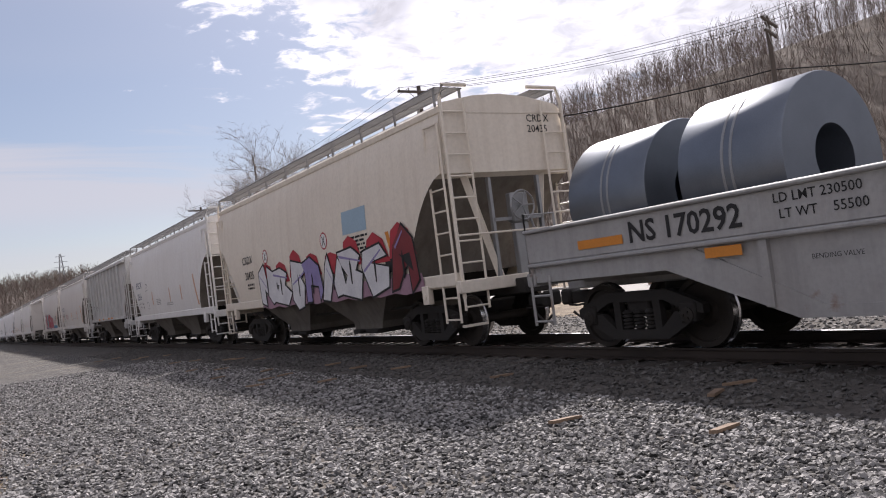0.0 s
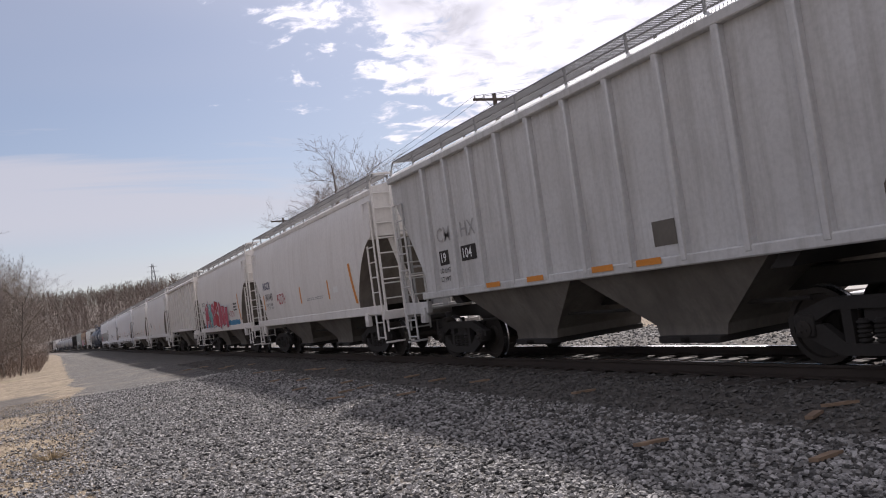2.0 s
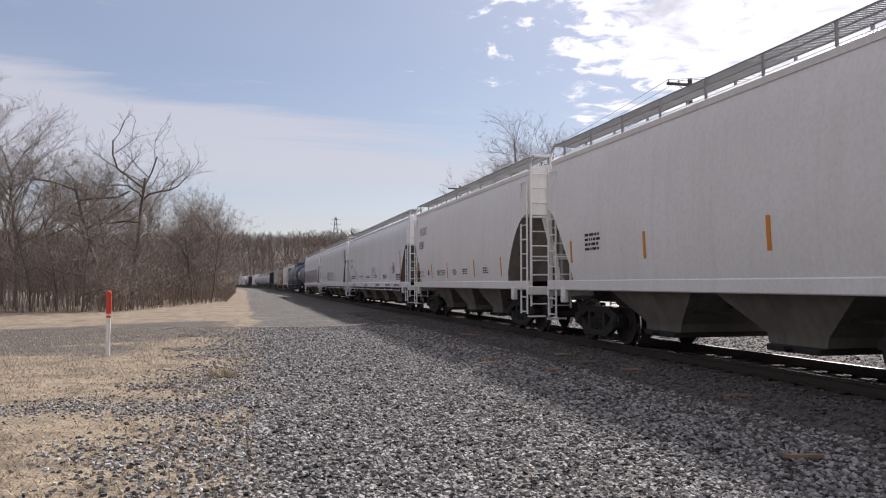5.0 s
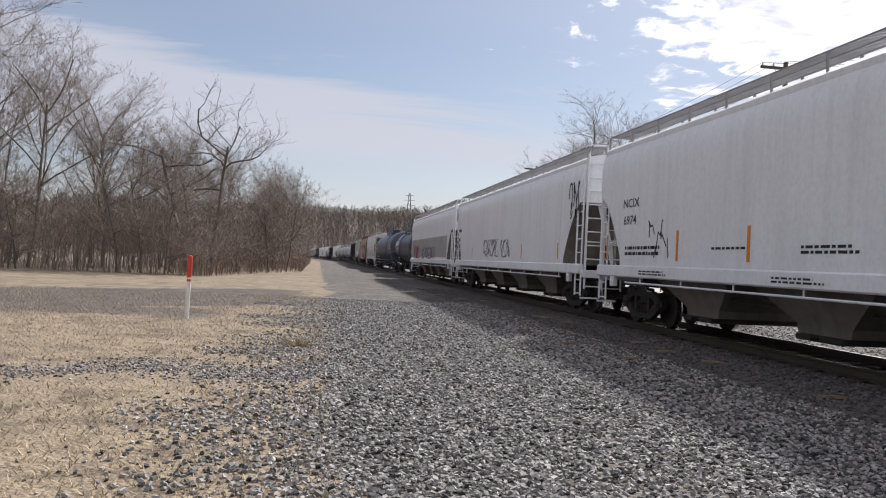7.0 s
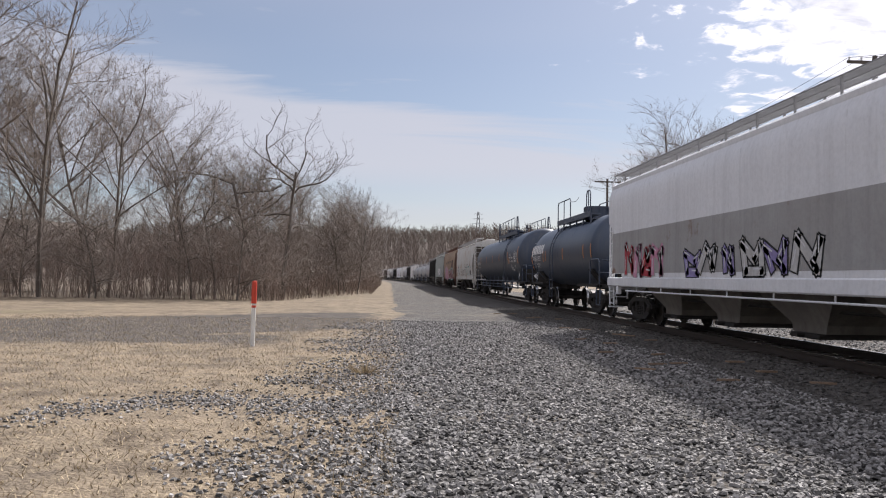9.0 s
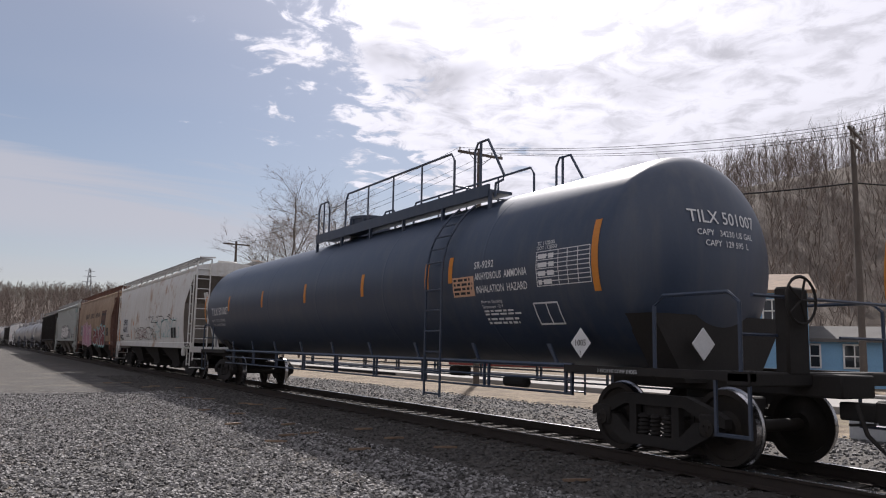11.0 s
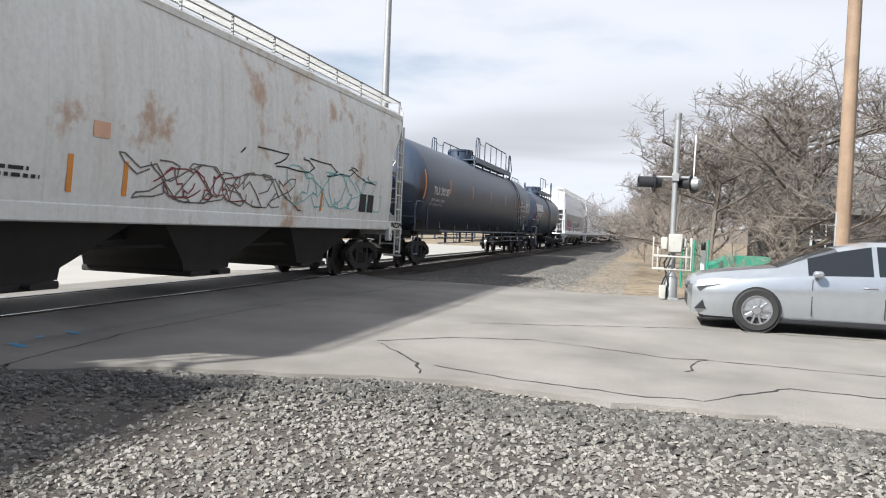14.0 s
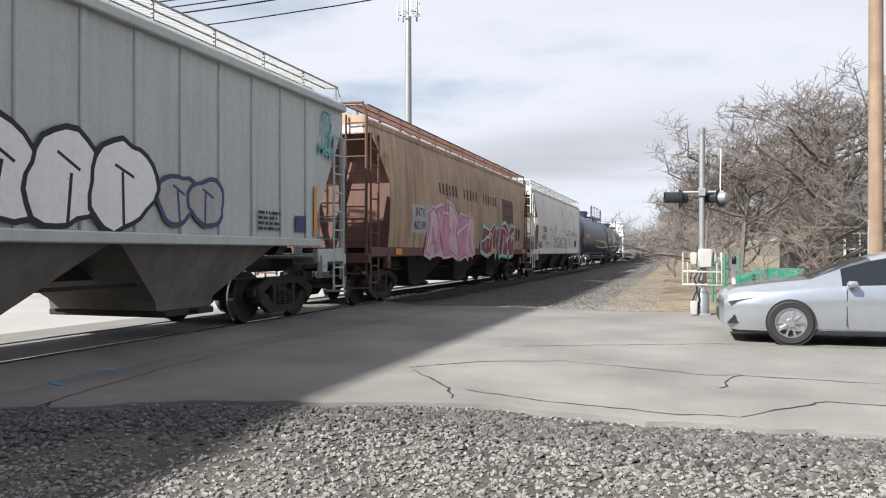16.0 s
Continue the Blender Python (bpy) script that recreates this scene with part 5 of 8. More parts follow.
    graffiti(c, q(41.2), 1.5, 3.2, .75, 4, [M["g_red"], M["g_pink"]], M["coil_grey"], None, sd, 41, .22)
    graffiti(c, q(36.5), 1.5, 6.0, .6, 6, [M["g_violet"], M["ribbed_grey"]], B, None, sd, 42, .16)

    # short black tank wagon
    c, sd = tank(43.8, 58.2, "short black tank wagon with white lettering and orange tape", M["tank_black"], 1.40, 2.42, 45.2, 57.6, 47.6, 53.4, 52.2, 50.2, low_rail=False)
    q = local(43.8, 58.2)
    shape = Geo()
    shape.add(*blob(sd, [(q(57.35) - .12 + math.cos(a * .785) * .14, 2.66 + math.sin(a * .785) * .3) for a in range(8)], .006))
    for i in range(6):
        yy = q(57.0) - i * .42
        shape.add(*ribbon(sd, (yy - .15, 2.60), (yy - .15, 2.82), .3, .006))
    part("white_emblem", shape, M["white"], c, smooth=False)
    lettering(c, "PROX 16937", q(57.05), 2.16, .24, M["white"], sd, .01)
    lettering(c, "LD LMT   206750 LB   93750 KG", q(56.9), 1.98, .075, M["white"], sd)
    lettering(c, "LT WT     56300 LB   25500 KG", q(56.8), 1.86, .075, M["white"], sd)
    patch(c, q(57.55), 1.75, .12, 1.1, M["orange"], sd, "reflective_strip", slant=-.2)
    strips(c, [q(54.6), q(54.05), q(50.5), q(47.0), q(45.9)], 2.1, .5, sd, .1)

    # long black tank wagon
    c, sd = tank(58.2, 83.0, "long black ammonia tank wagon with white lettering and orange tape", M["tank_black"], 1.53, 2.58, 60.3, 82.0, 64.6, 72.65, 65.3, 71.4, rails=((65.78 - 70.6, 70.83 - 70.6), (71.86 - 70.6, 72.57 - 70.6)))
    q = local(58.2, 83.0)
    Wt = M["white"]
    strips(c, [q(v) + .08 for v in (78.6, 75.23, 71.86, 68.49, 65.73)], 2.39, .47, sd, .14)
    patch(c, q(64.9) + .08, 2.45, .13, .45, M["orange"], sd, "reflective_strip")
    patch(c, q(61.2) + .1, 2.13, .13, .97, M["orange"], sd, "reflective_strip")
    patch(c, q(81.65), 2.1, .13, .9, M["orange"], sd, "reflective_strip")
    patch(c, q(64.84), 2.2, .66, .33, M["sign_orange"], sd, "warning_placard")
    bars(c, q(64.8), 2.46, .58, 4, .075, B, sd, seed=50)
    lettering(c, "SR-9292", q(64.16), 2.64, .115, Wt, sd, .012)
    lettering(c, "ANHYDROUS  AMMONIA", q(64.14), 2.45, .115, Wt, sd, .012, .74)
    lettering(c, "INHALATION  HAZARD", q(64.12), 2.24, .115, Wt, sd, .012, .78)
    lettering(c, "Minimum Operating", q(64.05), 2.07, .05, Wt, sd)
    lettering(c, "Temperature  -30°F", q(64.05), 1.99, .05, Wt, sd)
    bars(c, q(64.03), 1.93, 1.0, 2, .05, Wt, sd, seed=51)
    bars(c, q(64.02), 1.8, .85, 2, .06, Wt, sd, seed=52)
    lettering(c, "TC 112J500I", q(62.5), 2.86, .055, Wt, sd)
    lettering(c, "DOT 112J500I", q(62.5), 2.79, .055, Wt, sd)
    g = Geo()
    for i in range(9):
        g.add(*ribbon(sd, (q(62.5), 2.26 + i * .0625), (q(61.33), 2.26 + i * .0625), .012, .006))
    for y in (62.5, 62.0, 61.8, 61.58, 61.33):
        g.add(*ribbon(sd, (q(y), 2.26), (q(y), 2.76), .014, .0065))
    part("data_table", g, Wt, c, smooth=False)
    bars(c, q(62.46), 2.655, .4, 4, .125, Wt, sd, seed=53)
    g = Geo()
    for a, b in (((62.69, 2.02), (62.14, 2.02)), ((62.69, 1.72), (62.14, 1.72)), ((62.69, 1.72), (62.69, 2.02)), ((62.14, 1.72), (62.14, 2.02)), ((62.4, 1.72), (62.4, 2.02))):
        g.add(*ribbon(sd, (q(a[0]), a[1]), (q(b[0]), b[1]), .025, .006))
    part("stencil_box", g, Wt, c, smooth=False)
    dy, dz = q(61.77), 1.445
    part("hazard_placard", Geo().add(*blob(flat_side(1.3), [(dy, dz + .21), (dy - .21, dz), (dy, dz - .21), (dy + .21, dz)], .012)), Wt, c, "white diamond hazard placard", smooth=False)
    lettering(c, "1005", dy + .13, dz - .04, .085, B, flat_side(1.3), .005, off=.016)
    lettering(c, "2", dy + .02, dz - .16, .05, B, flat_side(1.3), off=.016)
    lettering(c, "2 INCH HF COMP SHOES", q(61.3), 1.06, .045, Wt, flat_side(1.43))
    lettering(c, "TILX 501007", q(80.66), 2.3, .24, Wt, sd, .01, 1.05)
    lettering(c, "LD LMT   159700 LB   72400 KG", q(80.75), 2.08, .08, Wt, sd)
    lettering(c, "LT WT   126300 LB   57300 KG", q(80.8), 1.94, .08, Wt, sd)
    # lettering on both tank heads
    for e, yy in ((-1, 60.3), (1, 82.0)):
        for s, z, hh in (("TILX 501007", 3.05, .17), ("CAPY   34230 US GAL", 2.88, .08), ("CAPY  129 595  L", 2.74, .08)):
            v, f, w = text_shape(s, .008)
            k = hh / .69
            pts = []
            for p in v:
                x, z_ = (p[0] - w / 2) * k * e * -1, z + p[1] * k
                rr = min(.999, math.hypot(x, z_ - 2.58) / 1.53)
                d = 1.53 * .5 * (1 - math.sqrt(1 - rr * rr))
                pts.append((x, q(yy) - e * d + e * .012, z_))
            part("lettering", Geo().add(pts, f), Wt, c, smooth=False)
        part("hazard_placard", Geo().prism([(-.55, 1.24), (-.34, 1.45), (-.55, 1.66), (-.76, 1.45)], q(yy), q(yy) + e * .012, "y"), Wt, c)

    # rusty white hopper
    c, sd = hopper(83.0, 101.9, "rust-stained white covered hopper wagon with line graffiti", M["rust_white"], "round", 3, 4.25, cut=True)
    q = local(83.0, 101.9)
    patch(c, q(98.98), 1.82, 1.55, .75, M["cabinet"], sd, "painted_panel")
    lettering(c, "OFOX", q(98.75), 2.24, .27, B, sd, .02)
    lettering(c, "460191", q(98.85), 1.88, .26, B, sd, .012)
    patch(c, q(100.3), 1.42, .16, 1.1, M["orange"], sd, "reflective_strip", slant=-.25)
    patch(c, q(96.0), 2.2, .3, .2, M["sign_orange"], sd, "stencil_box")
    strips(c, [q(96.4), q(95.4), q(89.2)], 1.5, .45, sd, .09)
    tag(c, q(99.9), 1.45, 1.0, .3, B, sd, 61, .06)
    tag(c, q(95.2), 1.42, 4.8, .7, M["bay"], sd, 62, .022, 9)
    tag(c, q(90.5), 1.5, 4.6, .9, M["g_teal"], sd, 63, .022, 7)
    tag(c, q(92.0), 2.2, 6.0, .35, B, sd, 64, .028, 3)
    tag(c, q(94.6), 1.5, 2.2, .5, M["g_maroon"], sd, 65, .022, 5)
    tag(c, q(84.6), 1.2, .9, .14, B, lambda z: 1.5, 66, .03, 4)
    for y in (87.0, 86.5):
        patch(c, q(y), 1.55, .4, .42, B, sd, "data_plate", .009)
    bars(c, q(97.9), 1.7, 1.2, 2, .08, B, sd, seed=67)

    # faded tan hopper
    # oxide brown also darkens the end recesses, standing in for their shade
    c, sd = hopper(101.9, 121.7, "faded tan covered hopper wagon with pink and red graffiti", M["brown_tan"], "round", 3, 4.25, cut=True, sill_paint=M["rust_brown"], board=M["rust_brown"])
    q = local(101.9, 121.7)
    for i, (y, w) in enumerate(((116.0, 2.0), (113.4, 1.9), (110.9, 2.2))):
        g = Geo()
        n = 6 if i != 1 else 5
        for k in range(n):
            yy = q(y) - k * w / n - .1
            g.add(*ribbon(sd, (yy, 2.98), (yy, 3.2), .17 if k % 3 else .13, .006))
        part("company_lettering", g, B, c, smooth=False)
    patch(c, q(107.9), 2.35, 2.0, .95, M["rust_brown"], sd, "painted_panel")
    bars(c, q(107.7), 3.0, 1.6, 1, .25, B, sd, seed=70)
    bars(c, q(107.7), 2.6, 1.6, 2, .12, B, sd, seed=71)
    patch(c, q(118.4), 1.75, 2.1, .75, M["coil_grey"], sd, "painted_panel")
    lettering(c, "INTX", q(118.1), 2.2, .22, B, sd, .01)
    lettering(c, "462109", q(118.2), 1.85, .22, B, sd, .005)
    flush = lambda z: max(sd(z), 1.506)
    sprayed_name(c, q(117.2), 1.2, 5.0, 1.25, 5, [M["g_pale_pink"], M["g_pink"]], M["g_mauve"], flush, 72, halo=M["g_pale_pink"], foot=M["g_pale_pink"], line=.05)
    sprayed_name(c, q(111.2), 1.2, 5.3, 1.0, 5, [M["g_maroon"]], M["g_white"], flush, 73, halo=M["g_teal"], line=.05)
    ye = (121.7 - 101.9) / 2 - .72 - .05
    part("painted_panel", Geo().box(-1.25, .1, ye + .001, ye + .004, 3.98, 4.3), M["whitepaint"], c)
    for s_, z_ in (("INTX", 4.14), ("462109", 3.99)):
        v, f, w = text_shape(s_, .01)
        part("lettering", Geo().add([(-.15 - p[0] * .19, ye + .008, z_ + p[1] * .19) for p in v], f), B, c, smooth=False)
    for y in (119.5, 114.8, 113.3, 109.5, 106.2, 103.9):
        patch(c, q(y), 1.19, .45, .15, M["orange"], flat_side(1.52), "reflective_strip")
    for y in (104.9, 105.4):
        patch(c, q(y), 1.7, .35, .5, B, sd, "data_plate")

    # pale green-grey ribbed hopper
    c, sd = hopper(121.7, 140.6, "pale grey-green ribbed covered hopper wagon with outlined graffiti", M["pale_green"], "ribbed", 3, 4.3, post_d=.035)
    q = local(121.7, 140.6)
    fs = flat_side(1.452)
    bubbles(c, q(134.2), 1.5, 5.6, 1.2, 6, M["grey_white"], B, fs, 81)
    bubbles(c, q(128.3), 1.62, 1.4, .75, 2, M["coil_grey"], M["blueish"], fs, 82)
    tag(c, q(123.4), 3.0, .5, 1.1, M["g_teal"], fs, 83, .04, 3)
    lettering(c, "Mon", q(123.6), 3.15, .25, M["g_teal"], fs, .01)
    patch(c, q(124.5), 1.62, .42, .3, M["blueish"], fs, "data_plate")
    patch(c, q(123.75), 1.55, .12, .95, M["orange"], fs, "reflective_strip")
    bars(c, q(125.8), 1.9, .8, 4, .09, B, fs, seed=84)

    # the tail of the train
    hopper(140.6, 159.5, "dark grimy ribbed hopper wagon in the train", M["grime"], "ribbed", 3, 4.1, far=True)
    s = 159.5
    r = random.Random(9)
    for i in range(4):
        tank(s, s + 17.6, "grey tank wagon with a sunlit top", M["tank_grey"], 1.45, 2.45, s + 1.6, s + 16.0, s + 6.5, s + 11.1, s + 9.2, s + 8.8, spin=False, low_rail=False)
        s += 17.6
    cars = [w[0] for w in WAGONS if not w[0].name.startswith("steel_coil")]
    protos = [cars[2], cars[7], cars[17], cars[18], cars[9]]
    lengths = [15.1, 14.0, 18.9, 17.6, 22.0]
    order = [0, 2, 3, 1, 4, 2, 3, 0, 2, 1, 4, 3, 2, 0, 2, 3, 4, 1]
    for k in order:
        mid = s + lengths[k] / 2
        WAGONS.append((copy_thing(protos[k], on_track(mid + travel(0))), mid))
        s += lengths[k]
    # two more coil wagons ahead
    for mid in (-159.3, -175.5):
        WAGONS.append((copy_thing(WAGONS[0][0], on_track(mid + travel(0))), mid))


build_train()

# ---- ground ----
def smooth(a, b, v):
    t = min(1.0, max(0.0, (v - a) / (b - a)))
    return t * t * (3 - 2 * t)


ROAD_Y0, ROAD_Y1 = -17.3, -5.3   # the crossing road, west-east


def ground_z(x, y):
    tx = XC - ((y - BEND) ** 2 / (2 * RADIUS) if y > BEND else 0)
    d = abs(x - tx)
    z = 0.05 * (1 - smooth(1.6, 5.0, d))
    z += 0.02 * noise.noise((x * .35, y * .35, 0)) * smooth(1, 4, d)
    # up to the road
    z += 0.055 * smooth(-1.5, -5.6, y) * (1 - smooth(-17.0, -22.0, y))
    if (-17.0 < y < -6.2 or (x > 5.5 and -17 < y < -4.6)) and x < 60:
        z = min(z, -.04)
    # valley sides
    r = math.hypot(x, y)
    if x > 70:
        z += 46 * smooth(80, 175, x - max(0, y - 260) * .5 + 6 * noise.noise((y * .01, 3, 0))) * smooth(-70, 40, y)
    if y > 420:
        z += (34 + 9 * noise.noise((x * .008, y * .004, 2))) * smooth(430, 720, y + 20 * noise.noise((x * .006, 1, 0)))
    if x < -90:
        z += 14 * smooth(-100, -420, x)
    if y < -350:
        z += 10 * smooth(-380, -800, y)
    return z


def axis(lo, hi, dense, fine, grow):
    v, out = 0.0, [0.0]
    step = fine
    while out[-1] < hi:
        if out[-1] > dense:
            step *= grow
        out.append(out[-1] + step)
    neg, step = [0.0], fine
    while neg[-1] > lo:
        if -neg[-1] > dense:
            step *= grow
        neg.append(neg[-1] - step)
    return neg[:0:-1] + out


def build_ground():
    xs = [v + 4 for v in axis(-1600, 1600, 16, .5, 1.12)]
    ys = axis(-2400, 2400, 34, .5, 1.10)
    v = [(x, y, ground_z(x, y)) for y in ys for x in xs]
    n = len(xs)
    f = [(j * n + i, j * n + i + 1, (j + 1) * n + i + 1, (j + 1) * n + i) for j in range(len(ys) - 1) for i in range(n - 1)]
    me = bpy.data.meshes.new("ground")
    me.from_pydata(v, [], f)
    me.materials.append(M["ground"])
    me.polygons.foreach_set("use_smooth", [True] * len(f))
    ca = me.color_attributes.new("cover", "FLOAT_COLOR", "POINT")
    data = []
    for x, y, z in v:
        tx = XC - ((y - BEND) ** 2 / (2 * RADIUS) if y > BEND else 0)
        west = smooth(-8.9, -7.7, x - tx + .6 * noise.noise((0, y * .2, 0)))
        grav = west * (1 - smooth(5.6, 6.6, x - tx))
        if y < -17:
            grav = smooth(-7.2, -5.0, x - tx) * (1 - smooth(5.6, 6.6, x - tx))
        if y < 1.0 and y > -6 and x < 2:
            grav = max(grav, smooth(-6, -3.5, x) * .9)
        dirt_s = smooth(-6.2, -5.6, y) * (1 - smooth(-.5, 1.5, y))
        if dirt_s > .5:
            grav = min(grav, .3 + .25 * noise.noise((x * .7, y * .7, 5)))
        # a gravel tongue in the grass and the dirt drive further on
        tongue = math.exp(-((y - 10.2 - x * .15) / 0.9) ** 2) * smooth(-4.2, -2.0, x)
        grav = max(grav, .34 * tongue)
        drive = smooth(22, 25, y + x * -.55) * (1 - smooth(33, 37, y + x * -.75)) * smooth(2, -3, x)
        bare = .75 * math.exp(-((y - 19.5) / 2.2) ** 2) * smooth(-1.0, -3.0, x)
        woods = max(smooth(62, 80, x) * smooth(-60, -30, y), smooth(215, 270, y), smooth(-45, -62, x) * smooth(20, 40, y), smooth(-240, -300, y),
                    smooth(-8, -16, x) * smooth(44, 50, y) * .6)
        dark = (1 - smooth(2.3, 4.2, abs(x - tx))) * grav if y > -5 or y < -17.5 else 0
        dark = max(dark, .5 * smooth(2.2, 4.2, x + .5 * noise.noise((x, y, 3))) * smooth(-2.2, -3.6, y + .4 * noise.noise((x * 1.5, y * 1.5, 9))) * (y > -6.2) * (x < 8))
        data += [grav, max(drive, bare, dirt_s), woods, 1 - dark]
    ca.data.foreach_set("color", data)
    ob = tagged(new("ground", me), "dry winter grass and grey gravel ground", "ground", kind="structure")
    return ob


build_ground()


def stones(name, count, area, size, seed, label, ma="stone"):
    """Loose crushed stone as real pieces, joined."""
    r = np.random.RandomState(seed)
    base = np.array([(-1, -.7, -.5), (.9, -.8, -.5), (1, .7, -.5), (-.8, .9, -.5), (-.7, -.5, .5), (.6, -.6, .55), (.75, .5, .4), (-.5, .6, .6)], float)
    quads = np.array([(0, 3, 2, 1), (4, 5, 6, 7), (0, 1, 5, 4), (1, 2, 6, 5), (2, 3, 7, 6), (3, 0, 4, 7)])
    vs, k = [], 0
    while k < count:
        x, y = area(r)
        s = size * (.55 + .9 * r.rand())
        b = base * (1 + .45 * (r.rand(8, 3) - .5)) * np.array([s, s * (.55 + .4 * r.rand()), s * (.45 + .4 * r.rand())])
        a, t, u = r.rand() * 6.28, (r.rand() - .5) * 1.1, (r.rand() - .5) * 1.1
        Rz = np.array([[math.cos(a), -math.sin(a), 0], [math.sin(a), math.cos(a), 0], [0, 0, 1]])
        Rx = np.array([[1, 0, 0], [0, math.cos(t), -math.sin(t)], [0, math.sin(t), math.cos(t)]])
        Ry = np.array([[math.cos(u), 0, math.sin(u)], [0, 1, 0], [-math.sin(u), 0, math.cos(u)]])
        vs.append(b @ (Rz @ Rx @ Ry).T + np.array([x, y, ground_z(x, y) + s * .36]))
        k += 1
    co = np.concatenate(vs)
    fa = (quads[None] + 8 * np.arange(count)[:, None, None]).reshape(-1, 4)
    me = bpy.data.meshes.new(name)
    me.vertices.add(len(co))
    me.vertices.foreach_set("co", co.ravel())
    me.loops.add(fa.size)
    me.loops.foreach_set("vertex_index", fa.ravel().astype(np.int32))
    me.polygons.add(len(fa))
    me.polygons.foreach_set("loop_start", np.arange(0, fa.size, 4, dtype=np.int32))
    me.polygons.foreach_set("use_smooth", np.zeros(len(fa), dtype=bool))
    me.update(calc_edges=True)
    me.validate()
    me.materials.append(M[ma])
    return tagged(new(name, me), label, "gravel", kind="stuff")


def near_area(r):
    # thick close by, thinning with distance north
    while True:
        y = 1.0 + 27 * r.rand() ** 1.8
        x = -1.8 + 7.6 * r.rand()
        if r.rand() < smooth(-1.9, .9, x + .45 * math.sin(y * 1.1) + .3 * math.sin(y * 2.7)) * smooth(.8, 2.4, y):
            return x, y


def shoulder_area(r):
    return 5.1 + 2.7 * r.rand(), -3.8 + 44 * r.rand() ** 1.3


def south_area(r):
    while True:
        x, y = -4.5 + 11 * r.rand(), -5.6 + 6.0 * r.rand()
        if r.rand() < smooth(-4.5, -2.6, x) * smooth(.4, -.8, y) * (.35 + .65 * smooth(-5.6, -4.2, y)) * (1 - .82 * smooth(2.4, 4.2, x) * smooth(-2.4, -3.6, y)):
            return x, y


def east_area(r):
    return 10.6 + 4.5 * r.rand(), -3.5 + 42 * r.rand() ** 1.3


stones("gravel_bed", 71000, near_area, .0225, 1, "loose grey crushed stone beside the track")
stones("ballast_shoulder", 17000, shoulder_area, .027, 2, "dark grey track ballast under the rails", "ballast")
stones("ballast_crib", 6000, lambda r: (7.4 + 2.6 * r.rand(), -3.8 + 40 * r.rand() ** 1.3), .027, 12, "dark ballast between the ties", "ballast")
stones("asphalt_crumbs", 7500, lambda r: ((lambda x: (x, -5.15 + (.35 * smooth(1.5, 6.2, x) + .9 * smooth(4.5, 6.5, x)) - .3 * math.exp(-((x - 2.6) / .9) ** 2) + abs(r.randn()) * .5))(-4 + 10.4 * r.rand())), .026, 13, "crumbled dark asphalt along the road edge", "ballast")
stones("gravel_patch", 26000, south_area, .018, 3, "loose gravel at the broken road edge", "dust_stone")
stones("earth_clods", 1800, lambda r: (.3 - 12 * r.rand() ** 1.2, 3 + 24 * r.rand() ** 1.4), .013, 8, "dark crumbs of earth in dry grass", "clod")
stones("gravel_tongue", 2200, lambda r: ((lambda x: (x, 10.4 + x * .15 + r.randn() * .42 + .35 * math.sin(x * 2.1)))(.4 - 4.2 * r.rand() ** 1.5)), .019, 9, "loose stones strewn into the grass")
stones("gravel_strip", 9000, east_area, .030, 4, "sunlit pale gravel beyond the track")
stones("verge_gravel", 12000, lambda r: (1.2 + 5.6 * r.rand(), -17.6 - 26 * r.rand() ** 1.6), .018, 5, "brown-grey gravel beside the track past the road", "dust_stone")


def grass_tufts():
    """Short dry blades over the near field."""
    r = random.Random(7)
    v, f = [], []
    for i in range(60000):
        y = 3 + 26 * r.random() ** 1.6
        x = .2 - 13 * r.random() ** 1.2
        if 9.4 < y - x * .15 < 11 and x > -3.4 and r.random() < .8:
            continue
        z, h, a = ground_z(x, y), r.uniform(.015, .05), r.uniform(0, 6.28)
        if r.random() < .02:
            h *= 2.4
        dx, dy, lx, ly = math.cos(a) * .006, math.sin(a) * .006, r.uniform(-.05, .05), r.uniform(-.05, .05)
        k = len(v)
        v += [(x - dx, y - dy, z), (x + dx, y + dy, z), (x + lx, y + ly, z + h)]
        f.append((k, k + 1, k + 2))
    me = bpy.data.meshes.new("dry_grass")
    me.from_pydata(v, [], f)
    me.materials.append(M["straw"])
    tagged(new("dry_grass", me), "short dry straw-coloured grass", "grass", kind="stuff")
    g = Geo()
    for i in range(90):
        a, d = r.uniform(0, 6.28), r.random() * .16
        g.tube([(-.25 + math.cos(a) * d, 13.3 + math.sin(a) * d, 0), (-.25 + math.cos(a) * d * 2.2, 13.3 + math.sin(a) * d * 2.2, r.uniform(.06, .16))], .006, 3, .002, False)
    tagged(new("grass_clump", g.mesh("grass_clump", M["straw"])), "pale tuft of dry grass in gravel", "grass")


grass_tufts()


